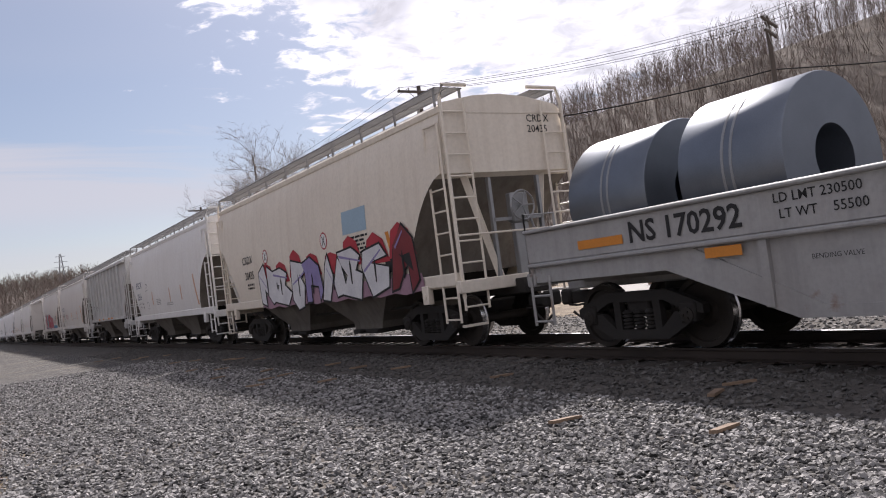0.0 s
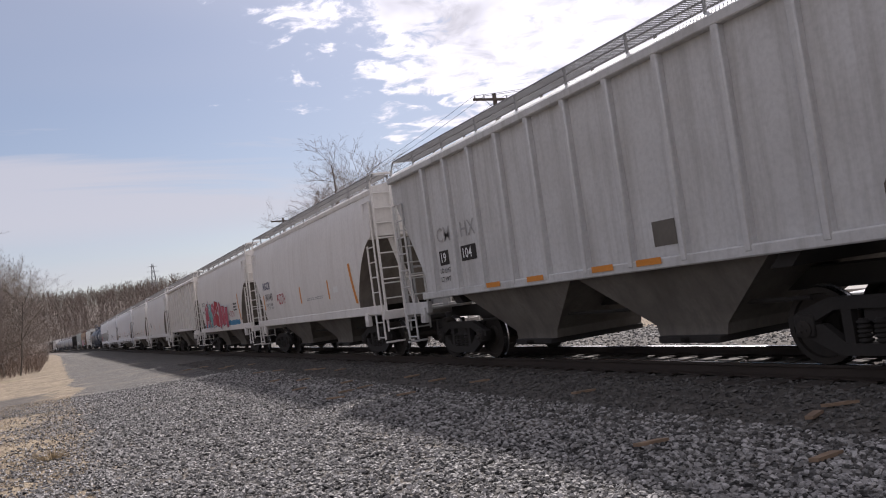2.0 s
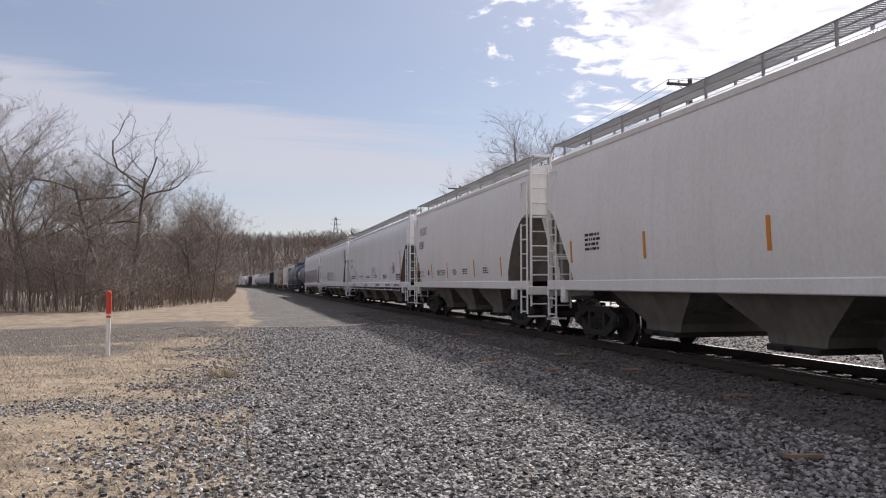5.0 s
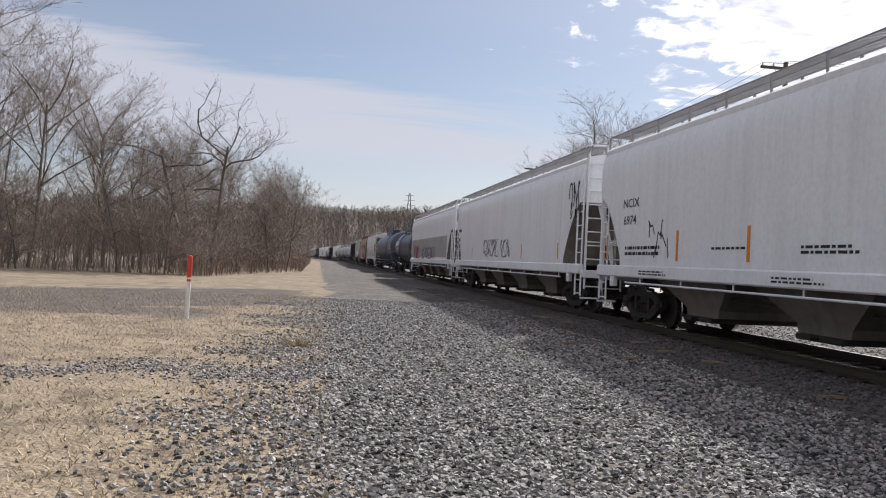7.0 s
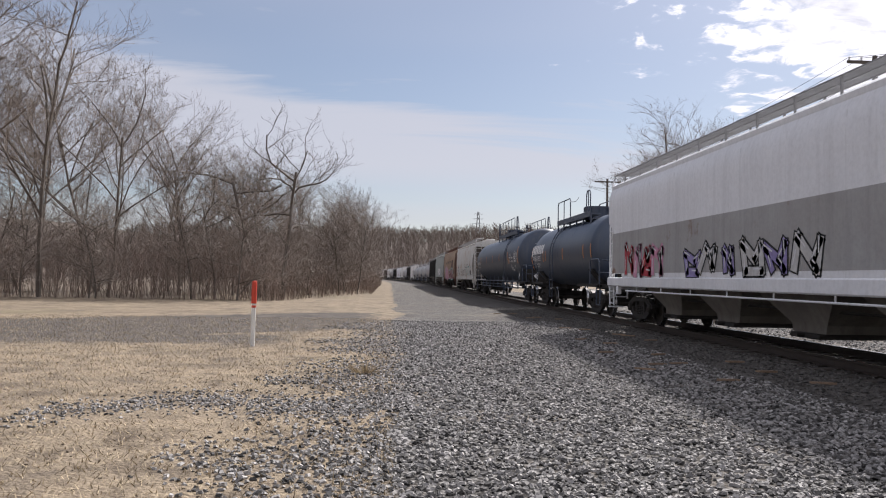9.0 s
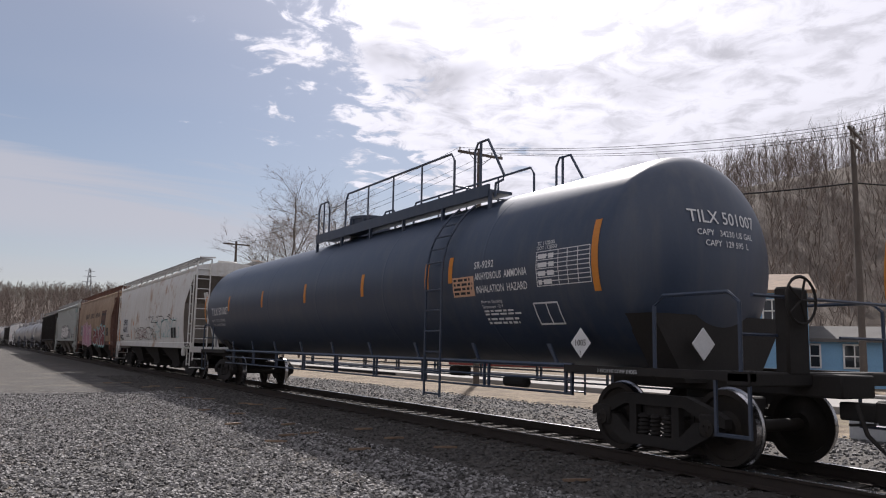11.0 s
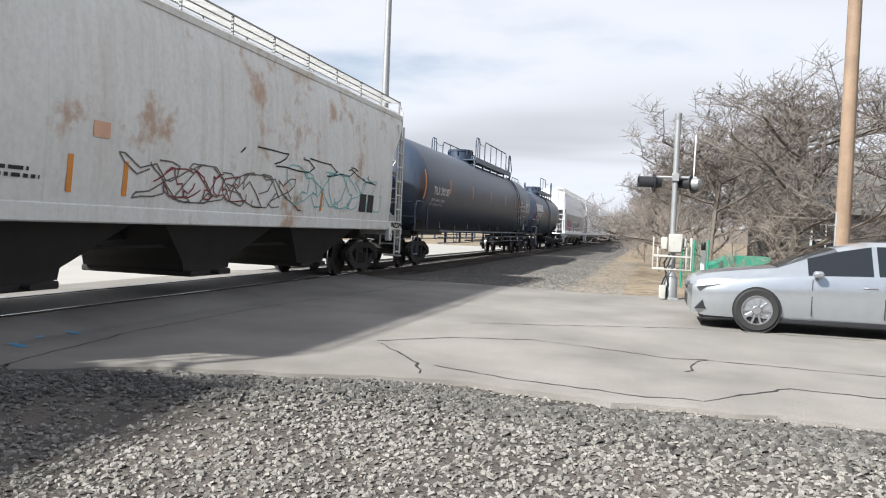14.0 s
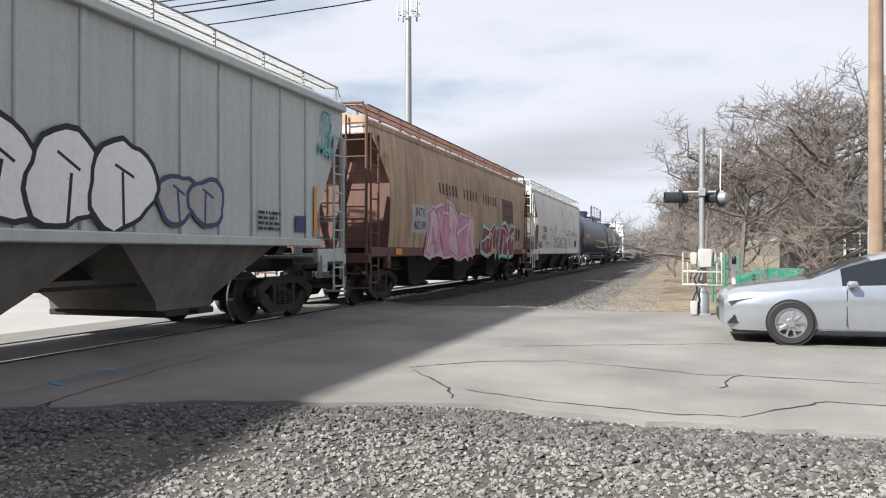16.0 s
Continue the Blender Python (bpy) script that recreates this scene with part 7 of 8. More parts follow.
def build_poles():
    utility_pole(20.0, 31.5, 11.0, "dark wooden utility pole with one crossarm beyond the track", M["dark_pole"], [(10.7, 1.25)])
    utility_pole(20.2, 72.0, 11.0, "dark wooden utility pole with a crossarm far along the road", M["dark_pole"], [(10.7, 1.2)])
    utility_pole(31.2, 20.0, 11.2, "dark wooden utility pole with double crossarm and transformer", M["dark_pole"], [(10.9, 1.2), (10.4, .9)], 20)
    utility_pole(17.9, 1.0, 9.2, "bare dark wooden pole beside the road", M["dark_pole"], [], 0, .15, .12)
    utility_pole(23.6, -12.2, 13.2, "grey wooden utility pole with three short arms", M["dark_pole"], [(12.9, .55), (11.9, .55), (10.9, .5)], 30, .16, .11)
    w = utility_pole(-3.75, -18.6, 11.4, "tall tan wooden utility pole beside the crossing", M["wood_pole"], [], 0, .17, .14)
    part("conduit", Geo().tube([(.17, .05, 0), (.15, .05, 2.2)], .03, 8), M["galv"], w)
    utility_pole(44.0, -19.5, 11.6, "wooden utility pole far across the lot", M["dark_pole"], [(11.2, 1.0)])
    A, Bp = (-3.75, -18.6), (44.0, -19.5)
    for z0, z1, s, rr in ((11.2, 11.8, .9, .01), (10.6, 11.0, 1.25, .013), (10.35, 10.7, 1.3, .022), (10.2, 10.5, 1.35, .022), (10.05, 10.3, 1.4, .025), (9.7, 9.9, 1.5, .02)):
        wire("overhead_wire", (A[0], A[1], z0), (Bp[0], Bp[1], z1), s, rr)
        wire("overhead_wire", (A[0], A[1], z0), (-60, -20, z0 - .5), 1.2, rr)
    for k in (-1, -.5, .5, 1):
        wire("overhead_wire", (20 + 1.15 * k, 31.5, 10.9), (20.2 + 1.1 * k, 72, 10.9), .7, .01)
        wire("overhead_wire", (20 + 1.15 * k, 31.5, 10.9), (31.2 + 1.1 * k, 20, 11.1), .4, .01)
        wire("overhead_wire", (31.2 + 1.1 * k, 20, 11.1), (23.6, -12.2, 12.9 - abs(k)), .8, .01)
    wire("overhead_wire", (20, 31.5, 8.6), (31.2, 20, 8.8), .35, .03)
    wire("overhead_wire", (31.2, 20, 8.8), (64, -4, 9), .9, .03)
    for z in (12.9, 11.9, 10.9):
        wire("overhead_wire", (23.6, -12.2, z), (26, -70, z), .8, .01)
        wire("overhead_wire", (23.6, -12.2, z), (60, 12, z), .9, .01)
    # far lattice pylon on the northern hill
    px, py = 72.0, 640.0
    z0 = ground_z(px, py) + 8
    g = Geo()
    for sx in (-1, 1):
        for sy in (-1, 1):
            g.tube([(px + sx * 2.6, py + sy * 2.6, z0 - 10), (px + sx * .5, py + sy * .5, z0 + 18)], .22, 4)
    for z, hw in ((z0 + 8, 5), (z0 + 12, 4.4), (z0 + 16, 3.4)):
        g.box(px - hw, px + hw, py - .2, py + .2, z - .15, z + .15)
    for i in range(6):
        z = z0 - 6 + i * 4
        k = 2.4 - (z - z0 + 10) / 28 * 2.0
        g.tube([(px - k, py - k, z), (px + k * .85, py - k * .85, z + 4)], .12, 4)
        g.tube([(px + k, py - k, z), (px - k * .85, py - k * .85, z + 4)], .12, 4)
    tagged(new("pylon", g.mesh("pylon", M["galv"])), "steel lattice pylon on a far hill", "pylon")
    # cell tower
    t = thing("cell_tower", "grey steel monopole tower with antenna panels", "tower", pose(36, -97.5, 0))
    part("mast", Geo().tube([(0, 0, -.3), (0, 0, 19), (0, 0, 38)], .62, 16, .36), M["galv"], t)
    for z in (33.6, 36.6):
        ring = part("antenna_frame", Geo().lathe([(1.35, z - .06), (1.42, z - .06), (1.42, z + .06), (1.35, z + .06)], 12, "z", (0, 0, 0), True), M["galv"], t)
        for k in range(9):
            a = k * .698
            c, s = math.cos(a) * 1.5, math.sin(a) * 1.5
            part("antenna_panel", Geo().box(-.13, .13, -.07, .07, -1.1, 1.1, .02), M["whitepaint"] if k % 2 else M["cabinet"], ring, m=pose(c, s, z + .3, 0, 0, math.degrees(a) + 90))
        part("antenna_arm", Geo().tube([(-1.4, 0, z), (1.4, 0, z)], .05, 5).tube([(0, -1.4, z), (0, 1.4, z)], .05, 5).tube([(0, 0, z), (0, 0, z + 2.2)], .04, 5), M["galv"], t)


build_poles()


# ---- field marker, crossing signal, roadside boxes ----
def build_fixtures():
    p = thing("marker_post", "white plastic marker post with a red top in dry grass", "marker post", pose(-2.75, 17.6, -.02, 1.5, 0.8, 0))
    part("post", Geo().lathe([(.045, 0), (.045, .93), (.03, .93)], 14, "z"), M["whitepaint"], p)
    part("cap", Geo().lathe([(.055, .93), (.055, 1.36), (.045, 1.40), (.01, 1.41)], 14, "z"), M["redpaint"], p, "red cap")
    part("band", Geo().lathe([(.0465, .84), (.0475, .85), (.0475, .885), (.0465, .89)], 14, "z"), M["redpaint"], p)
    part("wire_loop", Geo().tube([(.03, 0, 1.3), (.14, 0, 1.42), (.2, 0, 1.36), (.2, 0, 1.2)], .006, 4), M["rail"], p)

    s = thing("crossing_signal", "aluminium railway crossing signal mast with two lamp heads", "signal", pose(.1, -16.6, .08))
    part("mast", Geo().tube([(0, 0, 0), (0, 0, 4.15)], .062, 16), M["galv"], s)
    part("base", Geo().box(-.19, .19, -.19, .19, 0, .09, .02).lathe([(.16, .09), (.15, .5), (.09, .6), (.075, .66)], 14, "z"), M["galv"], s)
    part("finial", Geo().lathe([(.064, 4.02), (.075, 4.06), (.075, 4.16), (.02, 4.19)], 12, "z"), M["galv"], s)
    part("bracket", Geo().box(-.2, .2, -.02, .02, 3.7, 3.74), M["galv"], s)
    part("light_arm", Geo().tube([(-.45, 0, 2.75), (.45, 0, 2.75)], .03, 8).box(-.08, .08, -.1, .1, 2.66, 2.84, .01), M["galv"], s)
    for x, d in ((-.42, 1), (.42, -1)):
        h = part("lamp_head", Geo().lathe([(.02, -.14), (.1, -.12), (.13, -.02), (.13, .05)], 16, "x", (0, 0, 0)), M["galv"] if d > 0 else M["blackplastic"], s, m=pose(x, 0, 2.62, 0, 0, -35 if d > 0 else 10))
        part("background_disc", Geo().lathe([(.13, .03), (.21, .03), (.21, .05), (.13, .05)], 20, "x", (0, 0, 0), True), M["blackplastic"], h)
        hood = Geo()
        rings = []
        for xx, cut in ((.05, 1.0), (.38, .62)):
            rings.append([(xx, math.cos(a * .2618) * .14, math.sin(a * .2618) * .14) for a in range(-3, 16)])
        hood.add([q for g in rings for q in g], [(i, i + 1, 19 + i + 1, 19 + i) for i in range(18)])
        hood.add([(q[0], q[1] * .96, q[2] * .96) for g in rings for q in g], [(i, 19 + i, 19 + i + 1, i + 1) for i in range(18)])
        part("hood", hood, M["blackplastic"], h, "black visor")
        part("lens", Geo().lathe([(.01, .058), (.12, .056)], 16, "x"), M["lens"], h)
    part("gate_mechanism", Geo().box(-.22, .08, -.2, .18, 1.08, 1.5, .03).box(.1, .24, -.1, .1, 1.14, 1.42, .02).box(-.3, -.22, -.1, .1, 1.2, 1.4, .02), M["signal_paint"], s, "grey signal gear boxes")
    g = Geo()
    for y in (-.28, .28):
        g = Geo()
        g.box(-.4, .4, y - .015, y + .015, .98, 1.02, .008)
        g.box(-.4, .4, y - .015, y + .015, .70, .73, .008)
        for x in (-.4, -.3, .3, .4):
            g.box(x - .015, x + .015, y - .014, y + .014, .7, 1.42 if abs(x) > .35 else 1.2, .006)
        part("counterweight_arm", g, M["signal_paint"], s)
    part("cable", Geo().tube([(.05, .1, 1.05), (.16, .14, .85), (.1, .16, .6), (.2, .12, .35), (.1, .1, .12)], .02, 6).tube([(.0, .12, 1.0), (.12, .2, .7), (.06, .18, .4), (.1, .15, .1)], .016, 6), M["rubber"], s)
    part("whip_aerial", Geo().tube([(-.38, 0, 2.75), (-.39, 0, 3.7)], .014, 6), M["whitepaint"], s)
    part("bell_box", Geo().box(.09, .24, .1, .26, .05, .36, .02), M["signal_paint"], s)

    q = thing("guide_post", "white roadside guide post with a dark cap", "post", pose(-.66, -18.2, .0))
    part("post", Geo().lathe([(.05, 0), (.05, 1.22)], 12, "z"), M["whitepaint"], q)
    part("cap", Geo().lathe([(.053, 1.22), (.053, 1.38), (.04, 1.41), (.01, 1.42)], 12, "z"), M["blackplastic"], q)

    d = thing("waste_container", "green steel waste container behind a wire fence", "container", pose(-2.1, -24.6, .05, 0, 0, 4))
    part("body", Geo().prism([(-.85, 0), (.95, 0), (.95, .62), (.25, .95), (-.85, .95)], -.7, .7, "y"), M["greensheet"], d)
    for x in (-.6, -.15, .3, .7):
        part("rib", Geo().box(x - .04, x + .04, .70, .75, .02, .62, .01), M["greensheet"], d)
    f = thing("wire_fence", "short green wire fence panel beside the container", "fence", pose(-.75, -23.2, .0, 0, 0, 5))
    for x in (-.35, .05, .4):
        part("post", Geo().tube([(x, 0, 0), (x, 0, 1.45)], .03, 8), M["greensheet"], f)
    mesh = Geo()
    for i in range(16):
        mesh.tube([(-.35 + i * .05, 0, .05), (-.35 + i * .05, 0, 1.4)], .004, 3, None, False)
    for i in range(12):
        mesh.tube([(-.35, 0, .1 + i * .115), (.4, 0, .1 + i * .115)], .004, 3, None, False)
    part("mesh", mesh, M["greensheet"], f)
    c = thing("garden_chair", "white metal garden chair under the tree", "chair", pose(-4.3, -25.5, .0, 0, 0, 30))
    part("seat", Geo().box(-.28, .28, -.28, .28, .42, .46, .01), M["whitepaint"], c)
    for x in (-.25, .25):
        for y in (-.25, .25):
            part("leg", Geo().tube([(x, y, 0), (x, y, .43)], .018, 6), M["whitepaint"], c)
    part("backrest", Geo().tube([(-.27, .27, .44), (-.27, .33, .95), (.27, .33, .95), (.27, .27, .44)], .018, 6).tube([(-.27, .3, .7), (.27, .3, .7)], .014, 6), M["whitepaint"], c)
    f = thing("board_fence", "weathered wooden board fence behind the car", "fence", pose(-6.2, -24.0, 0, 0, 0, 0))
    for i in range(22):
        part("board", Geo().box(-.07, .07, -.012, .012, 0, 1.15, .006) if i == 0 else f.children[0].data, M["brick"], f, m=pose(1.9 - i * .16, 0, 0))
    part("fence_rail", Geo().box(-1.6, 2.0, .015, .06, .3, .38).box(-1.6, 2.0, .015, .06, .85, .93), M["brick"], f)

    # cabinets beyond the track
    k = thing("junction_box", "low pale grey metal junction box on gravel", "cabinet", pose(15.2, 9.9, .0))
    part("body", Geo().box(-.45, .45, -.66, .66, 0, .5, .03), M["cabinet"], k)
    part("lid", Geo().box(-.5, .5, -.71, .71, .5, .56, .02), M["cabinet"], k)
    k = thing("equipment_cabinet", "pale grey louvred equipment cabinet on short feet", "cabinet", pose(16.3, 7.5, .0))
    part("body", Geo().box(-.5, .5, -1.35, 1.35, .16, 1.75, .03), M["cabinet"], k)
    for i in range(4):
        dd = part("door", Geo().box(-.515, -.5, -1.3 + i * .66, -.68 + i * .66, .22, 1.68, .008), M["cabinet"], k)
        v = Geo()
        for j in range(6):
            v.box(-.525, -.512, -1.15 + i * .66, -.85 + i * .66, .32 + j * .035, .34 + j * .035)
        part("louvre", v, M["galv"], dd)
    for y in (-1.2, -.4, .4, 1.2):
        part("foot", Geo().box(-.45, .45, y - .07, y + .07, 0, .17, .01), M["grime"], k)
    for x, y, h, ma, lab in ((19.8, .3, 1.15, M["wood_pole"], "short leaning wooden post by the road"), (17.8, -6.0, 1.6, M["galv"], "grey steel post at the road corner"), (26, 24, 1.6, M["wood_pole"], "wooden post beside the far road")):
        b = thing("roadside_post", lab, "post", pose(x, y, .0, 0, 3, 0))
        part("post", Geo().lathe([(.1, 0), (.1, h), (.08, h + .02)], 10, "z"), ma, b)
        part("foot", Geo().lathe([(.2, 0), (.18, .08), (.1, .12)], 10, "z"), M["concrete"], b)
    b = thing("roadside_post", "grey post with a red top near the grass", "post", pose(18.4, -2.0, .0))
    part("post", Geo().lathe([(.05, 0), (.05, .9)], 10, "z"), M["galv"], b)
    part("cap", Geo().lathe([(.056, .9), (.056, 1.5), (.03, 1.52)], 10, "z"), M["redpaint"], b, "red sleeve")


build_fixtures()


# ---- houses ----
def house(name, label, x, y, turn, w, d, h, roof_h, wall_ma, windows, roof_ma=None, door=True):
    o = thing(name, label, "house", pose(x, y, ground_z(x, y) - .05, 0, 0, turn))
    wall = Geo().prism([(-d / 2, 0), (d / 2, 0), (d / 2, h), (0, h + roof_h), (-d / 2, h)], -w / 2, w / 2)
    wl = part("wall", wall, wall_ma, o)
    n = int(h / .3)
    lap = Geo()
    for i in range(n):
        lap.box(-w / 2 - .015, w / 2 + .015, -d / 2 - .018, d / 2 + .018, .3 + i * .3, .325 + i * .3)
    part("siding_lap", lap, wall_ma, wl)
    rf = Geo()
    e = .4
    for s in (-1, 1):
        sl = roof_h / (d / 2)
        rf.add([(-w / 2 - e, s * (d / 2 + e), h - sl * e), (w / 2 + e, s * (d / 2 + e), h - sl * e), (w / 2 + e, 0, h + roof_h), (-w / 2 - e, 0, h + roof_h),
                (-w / 2 - e, s * (d / 2 + e), h - sl * e + .18), (w / 2 + e, s * (d / 2 + e), h - sl * e + .18), (w / 2 + e, 0, h + roof_h + .18), (-w / 2 - e, 0, h + roof_h + .18)],
               [(0, 1, 2, 3), (4, 7, 6, 5), (0, 4, 5, 1), (3, 2, 6, 7), (0, 3, 7, 4), (1, 5, 6, 2)])
    part("roof", rf, roof_ma or M["roofing"], o)
    for (wx, wz, ww, wh, face) in windows:
        yy = face * (d / 2 + .02)
        f = part("window", Geo().box(wx - ww / 2 - .09, wx + ww / 2 + .09, yy - .04, yy + .04, wz - .09, wz + wh + .09, .01), M["whitepaint"], o)
        part("pane", Geo().box(wx - ww / 2, wx + ww / 2, yy - .055, yy + .055, wz, wz + wh), M["window"], f)
        part("mullion", Geo().box(wx - .03, wx + .03, yy - .065, yy + .065, wz, wz + wh).box(wx - ww / 2, wx + ww / 2, yy - .065, yy + .065, wz + wh / 2 - .03, wz + wh / 2 + .03), M["whitepaint"], f)
    if door:
        part("door", Geo().box(w * .3, w * .3 + .95, -d / 2 - .06, -d / 2, .1, 2.2, .01), M["whitepaint"], o)
    return o


def build_houses():
    ws = [(-3.4, 1.2, .9, 1.4, -1), (-.9, 1.2, .9, 1.4, -1), (1.4, 1.2, .9, 1.4, -1), (-3, 3.4, .8, 1.1, -1), (0, 3.4, .8, 1.1, -1), (2.6, 3.4, .8, 1.1, -1)]
    house("blue_house", "light blue sided house with white window trim", 37.0, 31.2, -50, 7.6, 6, 5.0, 1.0, M["bluesiding"], [(a * .8, b, c, d, e) for a, b, c, d, e in ws], M["wood_pole"])
    house("blue_house", "light blue sided outbuilding with white trim", 40.4, 27.0, -50, 4.6, 4, 2.5, .6, M["bluesiding"], [(-1.5, 1.1, .9, 1.1, -1), (.6, 1.1, .9, 1.1, -1)], door=False)
    house("red_building", "barn-red sided building beyond the road", 48.0, 9.5, -80, 12, 9, 3.6, 2.2, M["redsiding"], [(-3, 1.2, 1, 1.2, -1), (0, 1.2, 1, 1.2, -1), (3, 1.2, 1, 1.2, -1)])
    house("tan_building", "low tan block building with a shallow roof", 66.0, -26, -100, 26, 12, 3.4, 1.2, M["brick"], [(-9, 1, 1.6, 1.3, -1), (-4, 1, 1.6, 1.3, -1), (2, 1, 1.6, 1.3, -1), (7, 1, 1.6, 1.3, -1)])
    house("tan_building", "long low red-roofed building far along the road", 52, 62, -62, 24, 9, 3.0, 1.2, M["redsiding"], [(-8, 1, 1.4, 1.1, -1), (-3, 1, 1.4, 1.1, -1), (3, 1, 1.4, 1.1, -1), (8, 1, 1.4, 1.1, -1)])
    house("grey_house", "dark shingled house with a dark roof behind the trees", -9.5, -38.0, 172, 11, 9, 3.0, 2.6, M["roofing"], [(-2.5, 1.1, 1.0, 1.2, -1)], door=False)
    house("tan_building", "low pale commercial building at the south lot", 50, -70, -130, 22, 12, 3.6, .9, M["concrete"], [(-7, 1, 1.8, 1.4, -1), (-2, 1, 1.8, 1.4, -1), (4, 1, 1.8, 1.4, -1)])


build_houses()


# ---- vehicles ----
def wheel_parts(parent, x, y, z, R, s):
    t = part("wheel", Geo().lathe([(R * .66, -.1), (R * .9, -.11), (R, -.08), (R, .08), (R * .9, .11), (R * .66, .1)], 32, "y", (0, 0, 0), True), M["rubber"], parent, m=pose(x, y, z))
    g = Geo().lathe([(R * .7, s * .02), (R * .68, s * .10), (R * .62, s * .10), (R * .6, s * .03)], 28, "y", (0, 0, 0), True)
    for k in range(10):
        a = k * .6283
        c, n = math.cos(a), math.sin(a)
        w = .013
        g.add([(c * .05 - n * w, s * .085, n * .05 + c * w), (c * .05 + n * w, s * .085, n * .05 - c * w), (c * R * .65 + n * w * 1.4, s * .07, n * R * .65 - c * w * 1.4), (c * R * .65 - n * w * 1.4, s * .07, n * R * .65 + c * w * 1.4),
               (c * .05, s * .03, n * .05), (c * R * .65, s * .03, n * R * .65)], [(0, 1, 2, 3), (0, 4, 1), (1, 4, 5, 2), (3, 2, 5), (0, 3, 5, 4)])
    g.lathe([(.01, s * .1), (.06, s * .1), (.07, s * .07)], 14, "y")
    part("rim", g, M["alloy"], t, "ten-spoke alloy rim")
    part("hub_well", Geo().lathe([(R * .66, -.02), (R * .66, .02)], 24, "y"), M["blackplastic"], t)


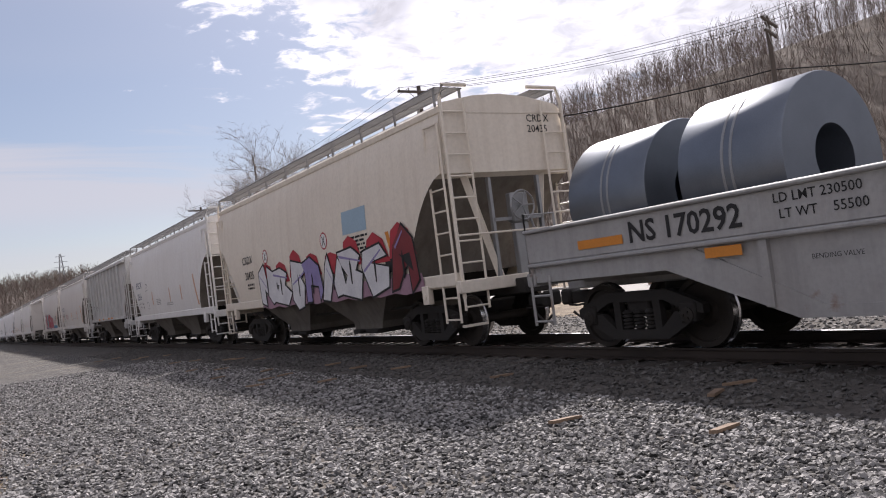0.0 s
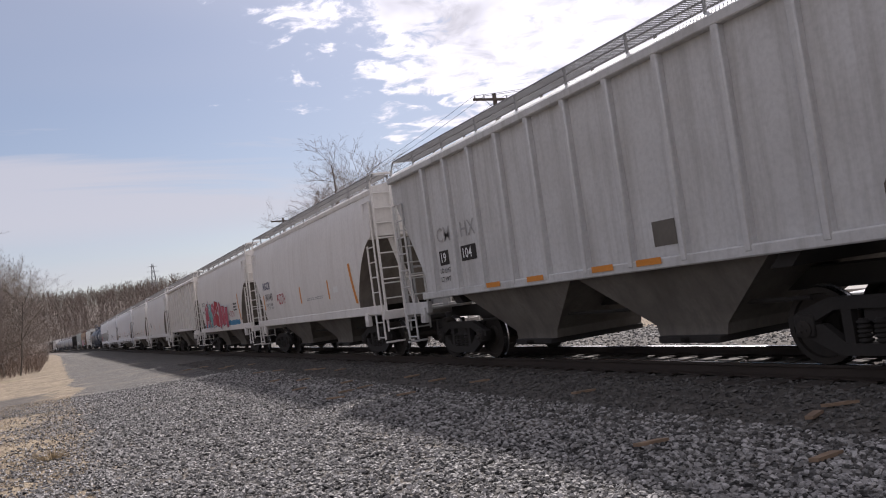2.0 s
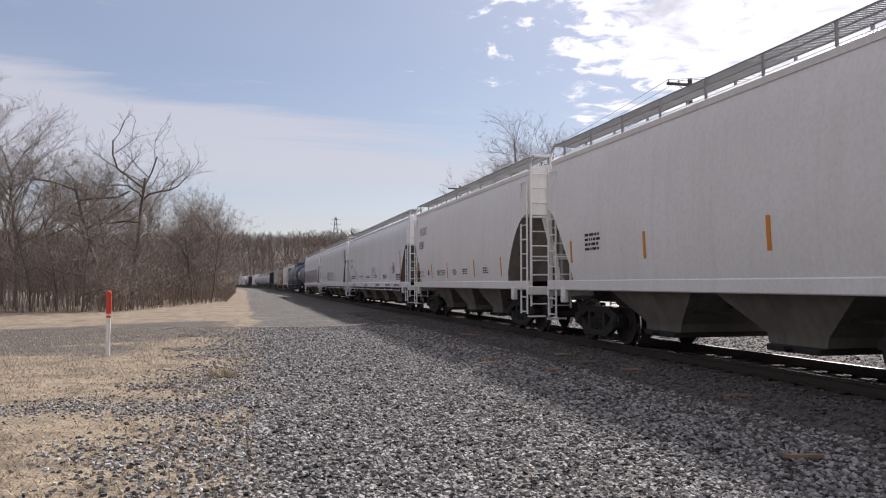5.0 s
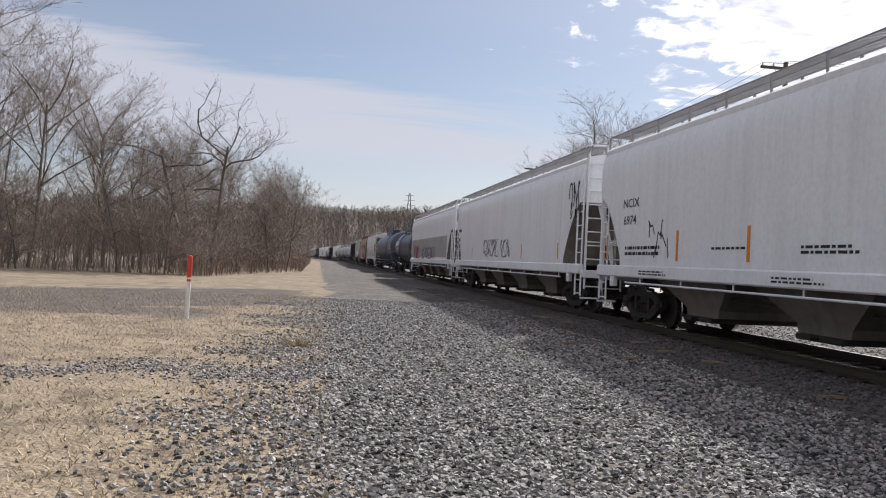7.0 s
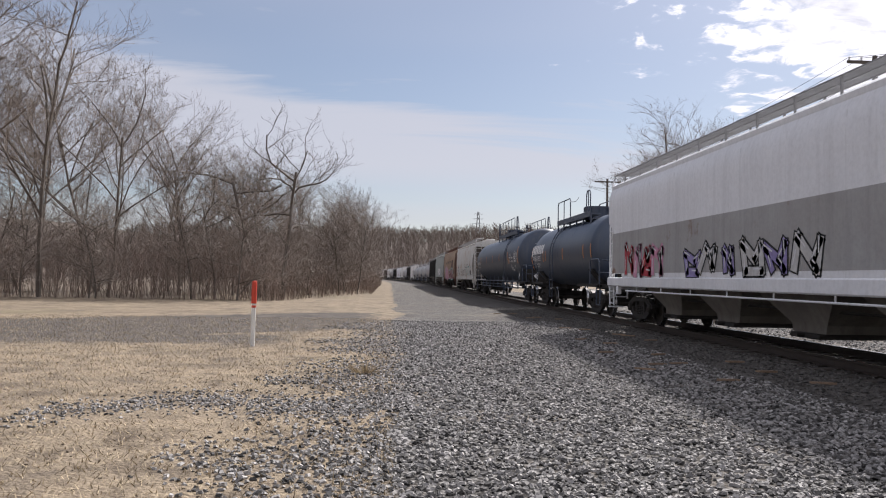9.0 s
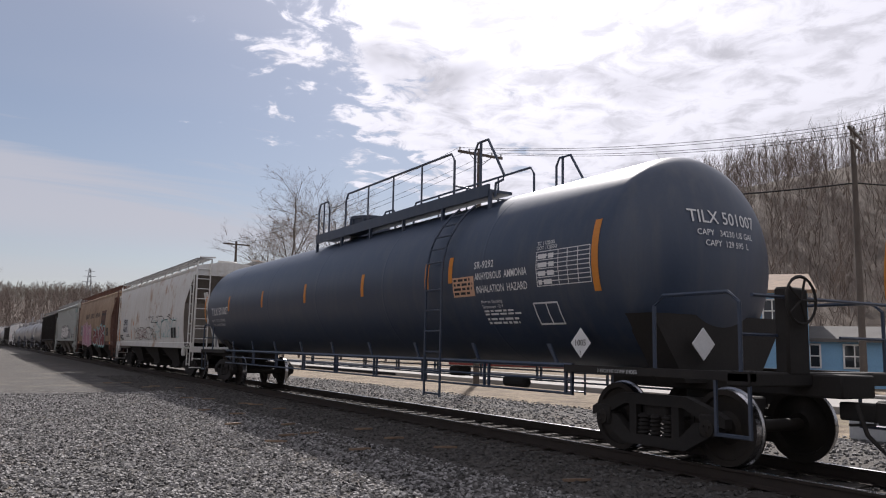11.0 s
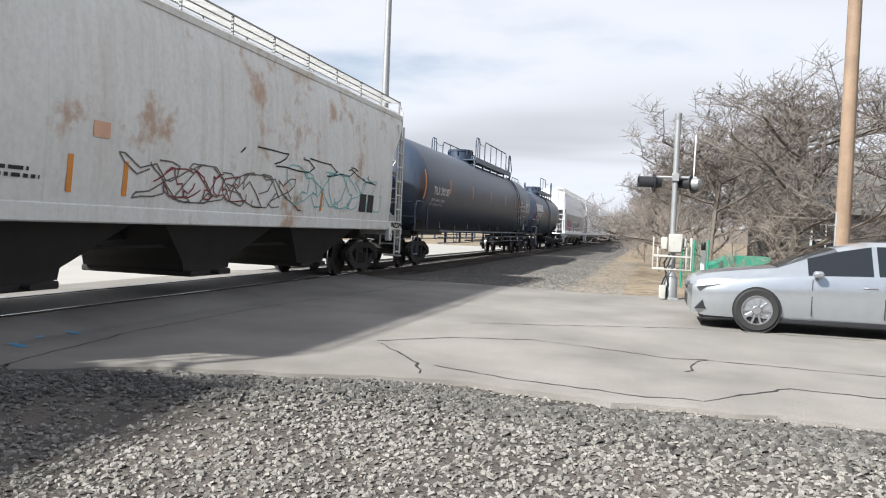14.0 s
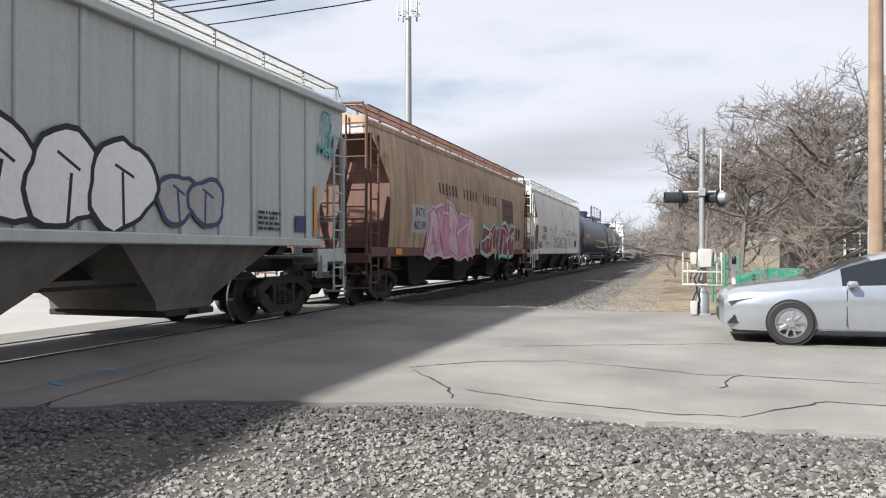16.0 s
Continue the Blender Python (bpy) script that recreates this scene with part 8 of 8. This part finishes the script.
def sedan(x, y, z, turn, paint, label, group=""):
    """Nose towards +x, length 4.85."""
    c = thing("sedan_car", label, "car", pose(x, y, z, 0, 0, turn), group)
    st = [  # x, sill, belt, top, half width, half roof width
        (2.37, .32, .64, .70, .52, .34), (2.31, .23, .69, .77, .74, .52), (2.12, .2, .74, .85, .86, .64), (1.75, .2, .79, .91, .905, .70), (1.35, .2, .83, .96, .915, .74), (1.1, .2, .86, 1.0, .92, .74),
        (.68, .2, .89, 1.18, .92, .66), (.26, .2, .905, 1.32, .92, .61), (-.2, .2, .92, 1.425, .92, .59), (-.27, .2, .922, 1.43, .92, .59), (-.78, .2, .935, 1.445, .92, .58), (-1.28, .2, .95, 1.39, .915, .57), (-1.75, .22, .965, 1.22, .91, .58),
        (-1.95, .24, .97, 1.11, .9, .64), (-2.25, .28, .95, 1.07, .86, .66), (-2.40, .34, .9, .99, .78, .6), (-2.45, .42, .82, .88, .6, .45)]
    rings = []
    for a, si, be, to, w, rw in st:
        h = [(w * .93, si), (w * .985, si + (be - si) * .3), (w, si + (be - si) * .62), (w * .985, be - .05), (w * .95, be), (rw + (w * .95 - rw) * .12, be + (to - be) * .86), (rw * .8, to - .012), (0, to)]
        rings.append([(a, -p, q) for p, q in h] + [(a, p, q) for p, q in h[-2::-1]])
    m = len(rings[0])
    body = Geo()
    vv = [p for q in rings for p in q]
    fb, fg = [], {}
    for i in range(len(rings) - 1):
        for k in range(m - 1):
            q = (i * m + k, i * m + k + 1, (i + 1) * m + k + 1, (i + 1) * m + k)
            side = k in (4, m - 6)
            top = 5 <= k <= m - 7
            if side and i in (6, 7, 9, 10, 11):
                fg.setdefault(("side_window", k, i > 8), []).append(q)
            elif top and i in (5, 6, 11):
                fg.setdefault(("windscreen" if i < 8 else "rear_window", 0, 0), []).append(q)
            else:
                fb.append(q)
    fb += [tuple(range(m)), tuple((len(rings) - 1) * m + k for k in range(m))]
    body.add(vv, fb)
    b = part("body", body, paint, c)
    for (nm, _k, _r), faces in fg.items():
        used = sorted({i for q in faces for i in q})
        at = {u: n for n, u in enumerate(used)}
        part(nm, Geo().add([vv[u] for u in used], [tuple(at[i] for i in q) for q in faces]), M["carglass"], c, "dark tinted glass")
    trim = Geo()
    for s in (-1, 1):
        for xx in (-.36, .62, -1.28):
            trim.prism([(xx, .83), (xx + .010, .83), (xx + .010, .3), (xx, .3)], s * .9, s * .9175, "y")
        trim.box(-1.4, 1.2, s * .86, s * .9, .17, .24, .01)
    part("door_seam", trim, M["blackplastic"], b)
    for s in (-1, 1):
        for xx in (-.15, -1.12):
            part("door_handle", Geo().box(xx - .1, xx + .1, s * .9, s * .935, .74, .765, .01), M["alloy"], b)
        part("mirror", Geo().box(.50, .64, s * .92, s * 1.08, .87, .97, .03), paint, c)
        part("headlight", Geo().prism([(2.26, .64), (1.9, .7), (1.66, .785), (2.0, .785), (2.25, .735)], s * .62, s * .888, "y"), M["headlamp"], c)
        part("tail_light", Geo().box(-2.42, -2.1, s * .6, s * .9, .78, .92, .03), M["lens"], c)
        part("fog_light_vent", Geo().prism([(2.27, .3), (2.1, .3), (2.16, .44)], s * .56, s * .84, "y"), M["blackplastic"], c)
        for xx in (1.38, -1.42):
            arch = Geo().lathe([(.30, s * .80), (.352, s * .80), (.352, s * .9215), (.30, s * .9215)], 28, "y", (xx, 0, .335), True)
            part("wheel_arch", arch, M["blackplastic"], b)
            wheel_parts(c, xx, s * .835, .335, .335, s)
    part("grille", Geo().box(2.2, 2.375, -.5, .5, .30, .5, .02).box(2.23, 2.38, -.34, .34, .56, .62, .01), M["blackplastic"], c)
    part("badge", Geo().box(2.28, 2.386, -.07, .07, .61, .67, .01), M["alloy"], c)
    part("underbody", Geo().box(-2.2, 2.2, -.75, .75, .16, .3, .03), M["blackplastic"], c)
    return c


sedan(-2.42, -12.05, .125, 0, M["silver"], "silver saloon car waiting on the crossing road")
for i, (x, y, ma, lab) in enumerate(((44, -41, M["whitepaint"], "white car parked in the far lot"), (47.5, -43.5, M["redpaint"], "red car parked in the far lot"), (40, -46, M["blueish"], "dark blue car parked in the far lot"), (37, -55, M["cabinet"], "grey car parked in the far lot"))):
    sedan(x, y, .1, 120 + i * 4, ma, lab, "cars in the far lot")


# ---- motion ----
def motions():
    rows_t = [i * 0.5 for i in range(33)]
    for car, mid in WAGONS:
        walk(car, [(t, on_track(mid + travel(t))) for t in rows_t])
    ts = [i / 30 for i in range(481)]
    ang = [math.degrees((travel(0) - travel(t)) / R_WHEEL) for t in ts]
    for w, y in WHEELSETS:
        walk(w, [(t, pose(0, y, R_WHEEL, a)) for t, a in zip(ts, ang)])


motions()
